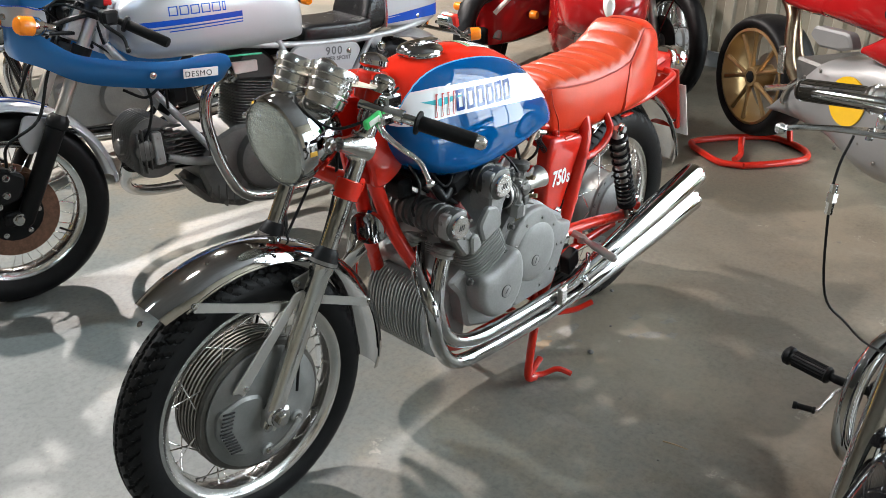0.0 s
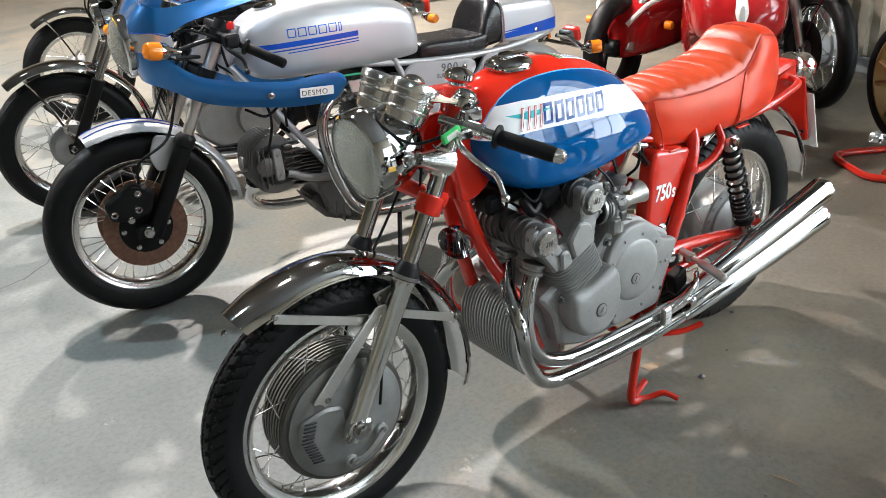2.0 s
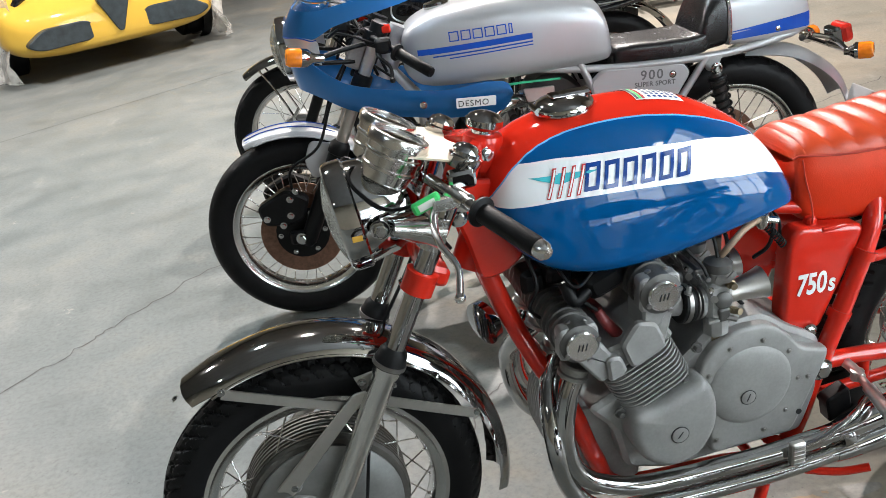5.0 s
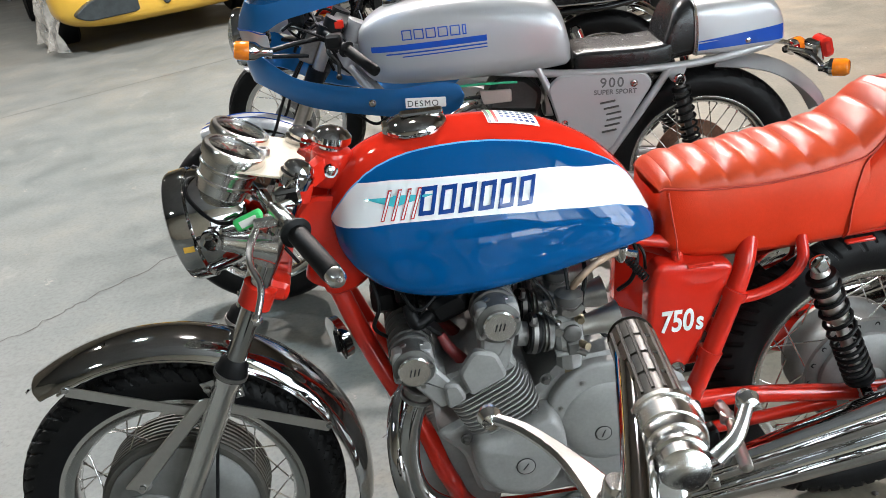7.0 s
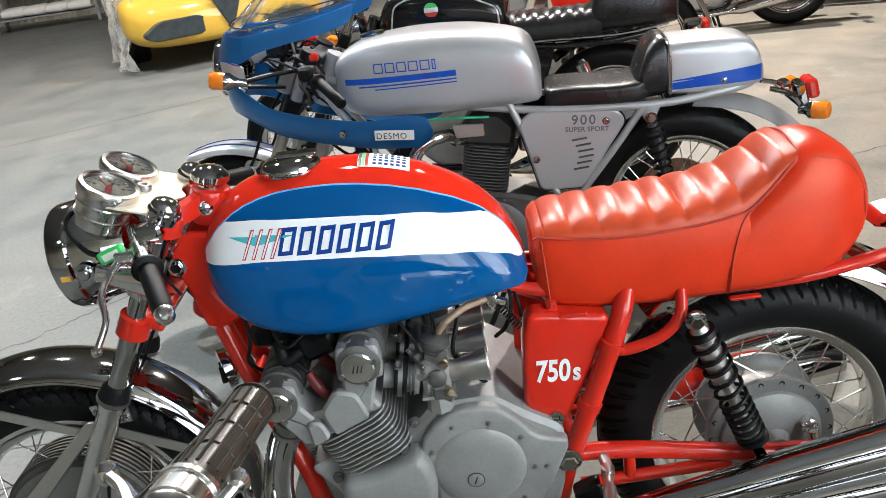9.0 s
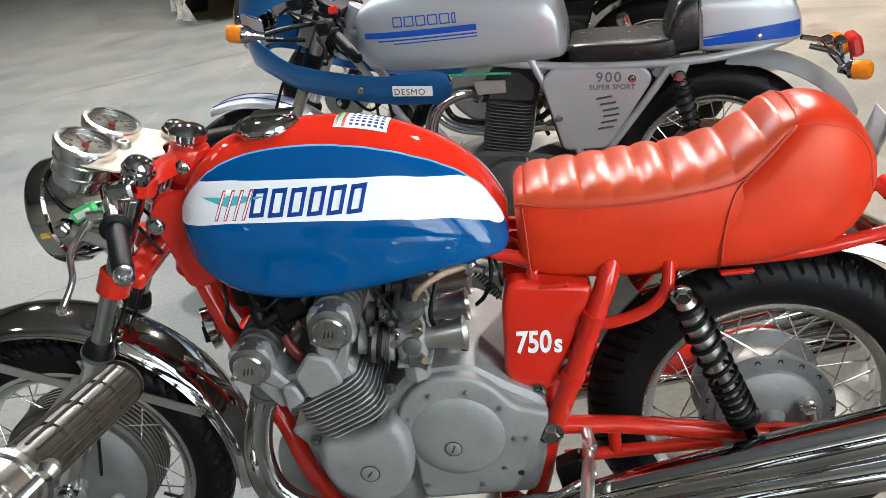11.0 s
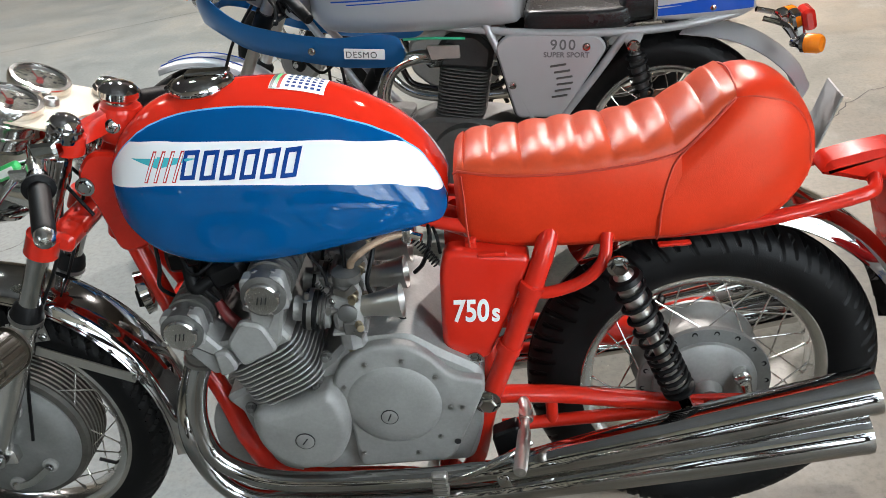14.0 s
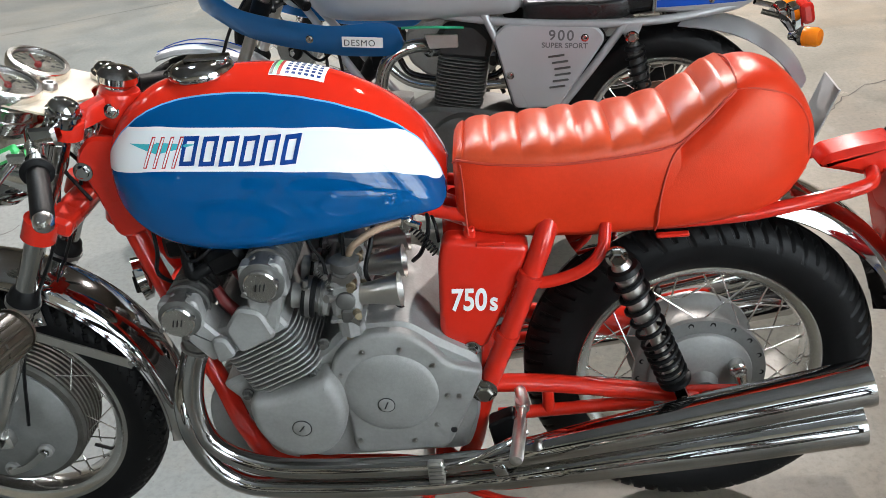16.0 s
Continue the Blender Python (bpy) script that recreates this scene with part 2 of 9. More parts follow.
CONCRETE = concrete()
CRACK = surface("dark_floor_crack", (0.09, 0.085, 0.08), 0.8, vary=0.3)
SHEET = surface("cream_wall_sheeting", (0.33, 0.30, 0.24), 0.5, 0.1, vary=0.12, scale=2.5, fine=30)
CEILING = surface("grey_roof_sheeting", (0.15, 0.15, 0.15), 0.6, vary=0.15, scale=1.5)
GREY_STEEL = surface("grey_painted_steel", (0.22, 0.23, 0.24), 0.5, vary=0.15)

# ---- mesh tools ----


def join(*geos):
    verts, faces = [], []
    for g in geos:
        n = len(verts)
        verts.extend(g[0])
        faces.extend([tuple(i + n for i in f) for f in g[1]])
    return verts, faces


def moved(geo, m):
    return [tuple(m @ Vector(v)) for v in geo[0]], geo[1]


def spline(pts, sub=6):
    """Points along a smooth curve through pts (any number of columns)."""
    p = np.array(pts, float)
    if len(p) < 3 or sub < 2:
        return p
    q = np.vstack([2 * p[0] - p[1], p, 2 * p[-1] - p[-2]])
    out = []
    for i in range(1, len(q) - 2):
        a, b, c, d = q[i - 1 : i + 3]
        for t in np.arange(sub) / sub:
            out.append(0.5 * (2 * b + (c - a) * t + (2 * a - 5 * b + 4 * c - d) * t * t + (3 * b - a - 3 * c + d) * t**3))
    return np.array(out + [p[-1]])


def tube(pts, r, n=10, sub=6, caps=True):
    """A round bar along pts; r is one radius or one per point."""
    rr = np.full(len(pts), r) if np.isscalar(r) else np.array(r, float)
    path = spline(np.column_stack([np.array(pts, float), rr]), sub if len(pts) > 2 else 1)
    c, rad = path[:, :3], np.abs(path[:, 3])
    tang = np.gradient(c, axis=0)
    tang /= np.linalg.norm(tang, axis=1)[:, None] + 1e-12
    side = np.cross(tang[0], (0, 0, 1.0) if abs(tang[0][2]) < 0.9 else (1.0, 0, 0))
    verts, faces = [], []
    for i in range(len(c)):
        side = side - tang[i] * side.dot(tang[i])
        side /= np.linalg.norm(side)
        up = np.cross(tang[i], side)
        for k in range(n):
            a = 2 * math.pi * k / n
            verts.append(tuple(c[i] + rad[i] * (math.cos(a) * side + math.sin(a) * up)))
    for i in range(len(c) - 1):
        for k in range(n):
            faces.append((i * n + k, i * n + (k + 1) % n, (i + 1) * n + (k + 1) % n, (i + 1) * n + k))
    if caps:
        faces += [tuple(range(n - 1, -1, -1)), tuple(range((len(c) - 1) * n, len(c) * n))]
    return verts, faces


def lathe(profile, centre=(0, 0, 0), axis=(0, 1, 0), n=32, closed=False):
    """profile: (distance along the axis, radius) turned round the axis through centre."""
    m = Matrix.Translation(centre) @ Vector((0, 0, 1)).rotation_difference(Vector(axis)).to_matrix().to_4x4()
    verts, faces = [], []
    for h, r in profile:
        for k in range(n):
            a = 2 * math.pi * k / n
            verts.append(tuple(m @ Vector((r * math.cos(a), r * math.sin(a), h))))
    count = len(profile)
    for i in range(count if closed else count - 1):
        j = (i + 1) % count
        for k in range(n):
            faces.append((i * n + k, i * n + (k + 1) % n, j * n + (k + 1) % n, j * n + k))
    if not closed:
        for i in (0, count - 1):
            if profile[i][1] > 1e-5:
                faces.append(tuple(range(i * n, (i + 1) * n)))
    return verts, faces


def rounded(poly, r=0.01, n=4):
    """A polygon with its corners rounded."""
    out, count = [], len(poly)
    for i in range(count):
        a, b, c = (np.array(poly[j % count], float) for j in (i - 1, i, i + 1))
        la, lc = np.linalg.norm(a - b), np.linalg.norm(c - b)
        d = min(r, la * 0.48, lc * 0.48)
        s, e = b + (a - b) / la * d, b + (c - b) / lc * d
        for k in range(n + 1):
            t = k / n
            out.append(tuple((1 - t) ** 2 * s + 2 * t * (1 - t) * b + t * t * e))
    return out


def plate(poly, y0, y1, bevel=0.003):
    """A polygon in (x, z) given thickness from y0 to y1, with bevelled rims."""
    p = np.array(poly, float)
    prev, nxt = np.roll(p, 1, 0), np.roll(p, -1, 0)
    d = nxt - prev
    nrm = np.column_stack([d[:, 1], -d[:, 0]]) / (np.linalg.norm(d, axis=1)[:, None] + 1e-12)
    area = 0.5 * np.sum(p[:, 0] * nxt[:, 1] - nxt[:, 0] * p[:, 1])
    inner = p - nrm * bevel * (1 if area > 0 else -1)
    s = 1 if y1 > y0 else -1
    rings = [(inner, y0), (p, y0 + s * bevel), (p, y1 - s * bevel), (inner, y1)]
    n, verts, faces = len(p), [], []
    for ring, y in rings:
        verts += [(x, y, z) for x, z in ring]
    for i in range(3):
        for k in range(n):
            faces.append((i * n + k, i * n + (k + 1) % n, (i + 1) * n + (k + 1) % n, (i + 1) * n + k))
    faces += [tuple(range(n - 1, -1, -1)), tuple(range(3 * n, 4 * n))]
    return verts, faces


def block(centre, size, bevel=0.004, m=None):
    x, y, z = size
    g = plate(rounded([(-x / 2, -z / 2), (x / 2, -z / 2), (x / 2, z / 2), (-x / 2, z / 2)], bevel * 1.5, 3), -y / 2, y / 2, bevel)
    return moved(g, Matrix.Translation(centre) @ (m or Matrix()))


def loft(rings, caps=True, closed=True):
    n, verts, faces = len(rings[0]), [], []
    for r in rings:
        verts += [tuple(v) for v in r]
    for i in range(len(rings) - 1):
        for k in range(n if closed else n - 1):
            faces.append((i * n + k, i * n + (k + 1) % n, (i + 1) * n + (k + 1) % n, (i + 1) * n + k))
    if caps and closed:
        faces += [tuple(range(n - 1, -1, -1)), tuple(range((len(rings) - 1) * n, len(rings) * n))]
    return verts, faces


def strip(pts, width, thick, across=(0, 1, 0)):
    """A flat bar bent along pts."""
    path, a = spline(pts, 6), np.array(across, float)
    tang = np.gradient(path, axis=0)
    nrm = np.cross(tang, a)
    nrm /= np.linalg.norm(nrm, axis=1)[:, None] + 1e-12
    rings = [[c + a * width / 2 + n * thick / 2, c - a * width / 2 + n * thick / 2, c - a * width / 2 - n * thick / 2, c + a * width / 2 - n * thick / 2] for c, n in zip(path, nrm)]
    return loft(rings)


def to_mesh(name, geo, mat, smooth=38):
    me = bpy.data.meshes.new(name)
    me.from_pydata(geo[0], [], geo[1])
    bm = bmesh.new()
    bm.from_mesh(me)
    bmesh.ops.recalc_face_normals(bm, faces=bm.faces)
    bm.to_mesh(me)
    bm.free()
    me.materials.append(mat)
    me.polygons.foreach_set("use_smooth", [True] * len(me.polygons))
    me.set_sharp_from_angle(angle=radians(smooth))
    return me


def part(name, geo, mat, parent, label="", smooth=38):
    """One mesh of its own under a thing or a part."""
    ob = new(name, to_mesh(name, geo, mat, smooth))
    ob.parent = parent
    return tagged(ob, label)


def piece(name, mesh, m, parent):
    """A part on shared mesh data at the pose m."""
    ob = new(name, mesh)
    ob.parent, ob.matrix_basis = parent, m
    return ob


def thing(name, label, category, m=None, group="", kind=""):
    ob = new(name)
    ob.matrix_basis = m or Matrix()
    ob.empty_display_size = 0.1
    return tagged(ob, label, category, group, kind)


BOLTS = {}


def bolt(parent, place, axis=(0, -1, 0), r=0.008, h=0.007, mat=None, name="bolt"):
    """A hexagon head on a washer."""
    mat = mat or CHROME
    key = (r, h, mat.name)
    if key not in BOLTS:
        BOLTS[key] = to_mesh("bolt", join(lathe([(0, r * 1.45), (h * 0.25, r * 1.45), (h * 0.27, r * 1.2)], axis=(0, 0, 1), n=16), lathe([(h * 0.2, r), (h * 0.85, r), (h, r * 0.8)], axis=(0, 0, 1), n=6)), mat, 30)
    m = Matrix.Translation(place) @ Vector((0, 0, 1)).rotation_difference(Vector(axis)).to_matrix().to_4x4()
    return piece(name, BOLTS[key], m, parent)


def letters(name, text, size, mat, parent, m, depth=0.0008, shear=0.0, spacing=1.0, label="", bold=0.0, narrow=1.0):
    """Flat lettering: x along the word, y up, facing z."""
    cu = bpy.data.curves.new(name, "FONT")
    cu.body, cu.size, cu.extrude, cu.shear, cu.space_character = text, size, depth, shear, spacing
    cu.offset = bold
    tmp = new(name, cu)
    me = bpy.data.meshes.new_from_object(tmp.evaluated_get(bpy.context.evaluated_depsgraph_get()))
    bpy.data.objects.remove(tmp)
    bpy.data.curves.remove(cu)
    me.materials.clear()
    me.materials.append(mat)
    ob = new(name, me)
    ob.parent, ob.matrix_basis = parent, m @ Matrix.Diagonal((narrow, 1, 1, 1))
    return tagged(ob, label)


# ---- wheels ----


def tyre_geo(centre, radius, width, rim, groove, rings=180, cols=26, depth=0.0065):
    """A tyre whose tread is cut by groove(turn, across) -> 0..1."""
    cx, cz = centre
    half = width / 2
    mid = rim + (radius - rim) * 0.52
    verts, faces = [], []
    for i in range(rings):
        a = 2 * math.pi * i / rings
        for j in range(cols):
            u = j / (cols - 1) * 2 - 1
            f = u * 2.35
            y = half * math.sin(f) * (1.0 if abs(f) < 1.57 else 1.0)
            top = (radius - mid) * math.cos(f) if abs(f) < 1.5708 else (mid - rim) * math.cos(f) * 1.35
            r = max(mid + top, rim - 0.004)
            if abs(f) < 1.45:
                r -= depth * groove(a, f)
            verts.append((cx + r * math.cos(a), y, cz + r * math.sin(a)))
    for i in range(rings):
        k = (i + 1) % rings
        for j in range(cols):
            l = (j + 1) % cols
            faces.append((i * cols + j, i * cols + l, k * cols + l, k * cols + j))
    return verts, faces


def saw(x):
    return x - math.floor(x)


def rib_tread(a, f):
    """Zigzag rib tyre with slanted shoulder slots."""
    zig = 0.09 * abs(saw(a * 15) * 2 - 1)
    for line in (-0.55, 0.0, 0.55):
        if abs(f - line - zig + 0.045) < 0.06:
            return 1.0
    slant = saw(a * 60 / (2 * math.pi) + abs(f) * 1.2)
    return 1.0 if 0.2 < abs(f) < 1.24 and slant < 0.26 else 0.0


def slot_tread(a, f):
    """Block tread: a centre groove and many hooked slots out to the shoulders."""
    if abs(f) < 0.05:
        return 0.9
    turn = a * 36 / (2 * math.pi) + abs(f) * 0.45 + (0.5 if f > 0 else 0)
    if saw(turn) < 0.17 and 0.12 < abs(f) < 1.42:
        return 1.0
    return 1.0 if 0.5 < saw(turn) < 0.64 and 0.4 < abs(f) < 1.2 else 0.0


def smooth_tread(a, f):
    slant = saw(a * 4 + abs(f) * 0.55 + (0.5 if f > 0 else 0))
    return 1.0 if 0.1 < abs(f) < 1.0 and slant < 0.05 else 0.0


def rim_geo(centre, flange, width):
    cx, cz = centre
    h, r = width / 2, flange
    outer = [(-h, r), (-h - 0.003, r - 0.002), (-h - 0.003, r - 0.012), (-h + 0.004, r - 0.02), (-h + 0.006, r - 0.03), (-0.016, r - 0.036), (0.016, r - 0.036), (h - 0.006, r - 0.03), (h - 0.004, r - 0.02), (h + 0.003, r - 0.012), (h + 0.003, r - 0.002), (h, r)]
    inner = [(h - 0.004, r - 0.006), (0.012, r - 0.02), (-0.012, r - 0.02), (-h + 0.004, r - 0.006)]
    return lathe(outer + inner, (cx, 0, cz), n=72, closed=True)


def spokes(parent, centre, hub_r, rim_r, hub_y, count=36, mat=None, thick=0.0017):
    """Crossed wire spokes, each with its nipple."""
    cx, cz = centre
    mesh = None
    for i in range(count):
        sgn = 1 if i % 2 else -1
        a = 2 * math.pi * i / count
        lead = (0.62 if (i // 2) % 2 else -0.62)
        p = Vector((cx + hub_r * math.cos(a + lead), sgn * hub_y, cz + hub_r * math.sin(a + lead)))
        q = Vector((cx + rim_r * math.cos(a), sgn * 0.006, cz + rim_r * math.sin(a)))
        d = q - p
        if mesh is None:
            mesh = to_mesh("spoke", join(tube([(0, 0, 0), (0, 0, d.length * 0.95)], thick, 6), tube([(0, 0, d.length * 0.93), (0, 0, d.length)], thick * 1.9, 6)), mat or POLISHED)
        piece("spoke", mesh, Matrix.Translation(p) @ Vector((0, 0, 1)).rotation_difference(d).to_matrix().to_4x4(), parent)


def wire_wheel(parent, centre, radius, width, flange, rim_w, hub_r, hub_y, groove, rim_mat=None, rings=180, spoke_n=36, name="wheel"):
    """A tyre with its rim and spokes, under a part named wheel."""
    tyre = part(name, tyre_geo(centre, radius, width, flange - 0.012, groove, rings, 60 if rings > 300 else 26), RUBBER, parent, "black rubber tyre", 30)
    rim = part("rim", rim_geo(centre, flange, rim_w), rim_mat or POLISHED, tyre, "polished aluminium rim")
    spokes(tyre, centre, hub_r, flange - 0.033, hub_y, spoke_n)
    part("valve", tube([(centre[0] + (flange - 0.036) * 0.8, -0.002, centre[1] - (flange - 0.036) * 0.6), (centre[0] + (flange - 0.072) * 0.8, -0.01, centre[1] - (flange - 0.072) * 0.6)], 0.004, 8), BLACK, tyre)
    return tyre
# ---- the hall ----
X0, X1, Y0, Y1, ROOF = -11.0, 4.55, -5.6, 14.0, 5.6


def hall():
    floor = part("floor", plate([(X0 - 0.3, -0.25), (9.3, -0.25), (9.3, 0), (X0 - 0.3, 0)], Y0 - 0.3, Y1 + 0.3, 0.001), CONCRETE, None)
    tagged(floor, "worn grey and tan concrete floor with stains and cracks", "floor", kind="structure")
    ceil = part("ceiling", block(((X0 + 9) / 2, (Y0 + Y1) / 2, ROOF + 0.15), (9.6 - X0, Y1 - Y0 + 0.6, 0.2), 0.01), CEILING, None)
    tagged(ceil, "grey sheet roof high above the hall", "ceiling", kind="structure")

    def sheeting(length, height):
        """Trapezoid-ribbed steel sheet along x, standing on z = 0."""
        pts, x = [], 0.0
        while x < length:
            for dx, d in ((0, 0), (0.055, 0), (0.07, 0.028), (0.125, 0.028), (0.14, 0)):
                pts.append((min(x + dx, length), -d))
            x += 0.14
        verts = [(px, py, z) for z in (0.0, height) for px, py in pts]
        n = len(pts)
        verts += [(px, 0.12, z) for z in (0.0, height) for px, py in pts]
        faces = []
        for k in range(n - 1):
            faces += [(k, k + 1, n + k + 1, n + k), (2 * n + k + 1, 2 * n + k, 3 * n + k, 3 * n + k + 1), (n + k, n + k + 1, 3 * n + k + 1, 3 * n + k)]
        return verts, faces

    def wall(name, length, m, label):
        ob = part(name, sheeting(length, ROOF), SHEET, None, label, 20)
        ob.matrix_basis = m
        tagged(ob, label, "wall", kind="structure")
        return ob

    label = "cream ribbed steel sheet wall of the hall"
    wall("wall_east", 3.2, pose(X1, 1.9, 0, 0, 0, -90), label)
    wall("wall_far_east", 14.2, pose(9.0, Y1, 0, 0, 0, -90), label)
    wall("wall_north", 20.0, pose(X0, Y1, 0), label)
    wall("wall_west", Y1 - Y0, pose(X0, Y0, 0, 0, 0, 90), label)
    wall("wall_south", 12.0, pose(1.0, Y0, 0, 0, 0, 180), label)
    wall("wall_south_end", 4.8, pose(9.0, Y0, 0, 0, 0, 180), label)
    wall("wall_corner", 4.45, pose(X1, 1.9, 0), label)
    wall("wall_low_east", 1.6, pose(9.0, -4.0, 0, 0, 0, -90), label)
    head = part("wall_south_head", block((2.6, Y0 - 0.05, 4.4), (3.3, 0.14, 2.4), 0.01), SHEET, None)
    tagged(head, "cream steel sheet above the translucent door", "wall", kind="structure")
    for y in (2.3, -0.9):
        post = part("wall_post", block((X1 - 0.13, y - 0.2, ROOF / 2), (0.16, 0.12, ROOF), 0.006), GREY_STEEL, None)
        tagged(post, "grey painted steel post against the ribbed wall", "post", kind="structure")
    skirting = part("baseboard", block((X1 - 0.05, 0.3, 0.05), (0.03, 3.1, 0.1), 0.004), GREY_STEEL, None)
    tagged(skirting, "dark steel kick strip at the wall base", "baseboard", kind="structure")
    # translucent sectional door; its panes glow themselves in place of daylight
    door = thing("door_1", "closed sectional door with white translucent panes", "door", kind="structure")
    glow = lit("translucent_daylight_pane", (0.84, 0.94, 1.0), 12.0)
    low_glow = lit("translucent_low_glow_pane", (0.84, 0.94, 1.0), 4.6)
    # two strong columns between weak ones shape the streak mirrored in the tank
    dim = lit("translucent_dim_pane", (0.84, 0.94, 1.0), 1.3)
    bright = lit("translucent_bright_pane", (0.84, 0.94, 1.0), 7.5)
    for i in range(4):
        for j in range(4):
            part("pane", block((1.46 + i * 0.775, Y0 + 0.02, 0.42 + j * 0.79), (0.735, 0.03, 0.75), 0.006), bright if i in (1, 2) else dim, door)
    for i in range(5):
        part("mullion", block((1.07 + i * 0.775, Y0 + 0.02, 1.6), (0.04, 0.07, 3.2), 0.006), GREY_STEEL, door)
    for j in range(5):
        part("rail", block((2.62, Y0 + 0.03, 0.03 + j * 0.79), (3.1, 0.07, 0.04), 0.006), GREY_STEEL, door)

    # the same translucent glazing in the east wall, from the ribbed sheets to the corner
    side = thing("door_2", "tall sectional door with white translucent panes", "door", kind="structure")
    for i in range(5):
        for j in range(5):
            # outer columns emit less, only to hold down the added light
            part("pane", block((X1 + 0.02, -1.72 - i * 0.78, 0.57 + j * 1.08), (0.03, 0.74, 1.04), 0.006), glow if i in (1, 2, 3) else low_glow, side)
    for i in range(6):
        part("mullion", block((X1 + 0.02, -1.33 - i * 0.78, 2.75), (0.07, 0.04, 5.5), 0.006), GREY_STEEL, side)
    for j in range(6):
        part("rail", block((X1 + 0.03, -3.28, 0.03 + j * 1.08), (0.07, 3.9, 0.04), 0.006), GREY_STEEL, side)

    # high-bay lamps
    lamp_glow = lit("lamp_glass", (1.0, 0.93, 0.82), 18.0)
    bay = None
    for bx, by, bw, bc in BAYS:
        if bay is None:
            bay = thing("high_bay_lamp", "round aluminium high-bay lamp hanging from the roof", "ceiling lamp", pose(bx, by, 0), "high-bay lamps")
            part("shade", lathe([(BAY_Z - 0.3, 0.27), (BAY_Z - 0.298, 0.28), (BAY_Z - 0.1, 0.13), (BAY_Z, 0.1), (BAY_Z, 0.09), (BAY_Z - 0.11, 0.12), (BAY_Z - 0.295, 0.26)], axis=(0, 0, 1), n=32, closed=True), POLISHED, bay)
            part("diffuser", lathe([(BAY_Z - 0.27, 0.0), (BAY_Z - 0.268, 0.235), (BAY_Z - 0.255, 0.235), (BAY_Z - 0.25, 0.0)], axis=(0, 0, 1), n=32), lamp_glow, bay)
            part("rod", tube([(0, 0, BAY_Z - 0.02), (0, 0, ROOF + 0.06)], 0.012, 8), STEEL, bay)
        else:
            copy_thing(bay, pose(bx, by, 0))


hall()


def cracks():
    """Cracks and saw cuts in the slab, as thin dark wavering strips let into it."""
    rng = random.Random(5)
    for pts, w in ((((-1.35, 1.15), (-1.0, 1.42), (-0.8, 1.6), (-0.69, 1.72), (-0.45, 1.95), (-0.2, 2.1), (0.2, 2.6)), 0.006), (((0.36, 0.47), (0.45, 0.62), (0.6, 0.72)), 0.004), (((2.3, 2.0), (2.46, 2.12), (2.68, 2.36), (3.2, 2.55)), 0.005)):
        path = spline(pts, 8)
        path = path + np.array([[rng.uniform(-0.014, 0.014), rng.uniform(-0.014, 0.014)] for _ in path])
        left, right = [], []
        for i, p in enumerate(path):
            d = path[min(i + 1, len(path) - 1)] - path[max(i - 1, 0)]
            n = np.array([-d[1], d[0]]) / (np.linalg.norm(d) + 1e-9) * w * rng.uniform(0.25, 0.7)
            left.append((*(p + n), 0.0012))
            right.append((*(p - n), 0.0012))
        verts = left + right
        k = len(left)
        ob = part("floor_crack", (verts, [(i, i + 1, k + i + 1, k + i) for i in range(k - 1)]), CRACK, None)
        tagged(ob, "thin dark wandering crack in the concrete floor", "crack", kind="structure")
    for a, b in (((-6, 2.9), (3.5, 8.2)), ((-1.3, 0.2), (-6.0, -3.0))):
        d = Vector((b[0] - a[0], b[1] - a[1], 0)).normalized() * 0.004
        n = Vector((-d.y, d.x, 0))
        ob = part("floor_joint", ([(a[0] + n.x, a[1] + n.y, 0.0012), (b[0] + n.x, b[1] + n.y, 0.0012), (b[0] - n.x, b[1] - n.y, 0.0012), (a[0] - n.x, a[1] - n.y, 0.0012)], [(0, 1, 2, 3)]), CRACK, None)
        tagged(ob, "dark saw-cut joint across the concrete floor", "floor joint", kind="structure")


cracks()
# ---- red, white and blue four-cylinder motorcycle ----
F, R = (-0.012, 0.320), (1.40, 0.348)  # wheel centres (x, z)
TX = [0.384, 0.394, 0.42, 0.467, 0.54, 0.62, 0.70, 0.78, 0.86, 0.912, 0.940, 0.951]
TT = [0.908, 0.936, 0.966, 0.993, 1.010, 1.013, 1.006, 0.983, 0.938, 0.886, 0.836, 0.806]
TB = [0.864, 0.826, 0.785, 0.746, 0.722, 0.718, 0.724, 0.736, 0.751, 0.760, 0.766, 0.779]
TW = [0.060, 0.096, 0.126, 0.148, 0.161, 0.165, 0.163, 0.156, 0.143, 0.127, 0.108, 0.082]
TANK = spline(np.column_stack([TX, TT, TB, TW]), 5)
TANK_POWER, TANK_BELLY, TANK_MID = 2.2, 2.4, 0.19  # squareness of the upper and lower half


def tank_half(x, z):
    """Half the tank's width at (x, z)."""
    top, bot, w = (np.interp(x, TANK[:, 0], TANK[:, k]) for k in (1, 2, 3))
    mid = bot + (top - bot) * TANK_MID
    q = (z - mid) / ((top - mid) if z > mid else (mid - bot))
    p = TANK_POWER if z > mid else TANK_BELLY
    return w * max(0.0, 1 - abs(q) ** p) ** (1 / p)


def tank_geo():
    rings = []
    for x, top, bot, w in TANK:
        mid, ring = bot + (top - bot) * TANK_MID, []
        for k in range(64):
            a = 2 * math.pi * k / 64
            c, s = math.cos(a), math.sin(a)
            e = 2 / (TANK_POWER if s > 0 else TANK_BELLY)
            y = w * math.copysign(abs(c) ** e, c)
            h = (top - mid) if s > 0 else (mid - bot)
            ring.append((x, y, mid + h * math.copysign(abs(s) ** e, s)))
        rings.append(ring)
    return loft(rings)


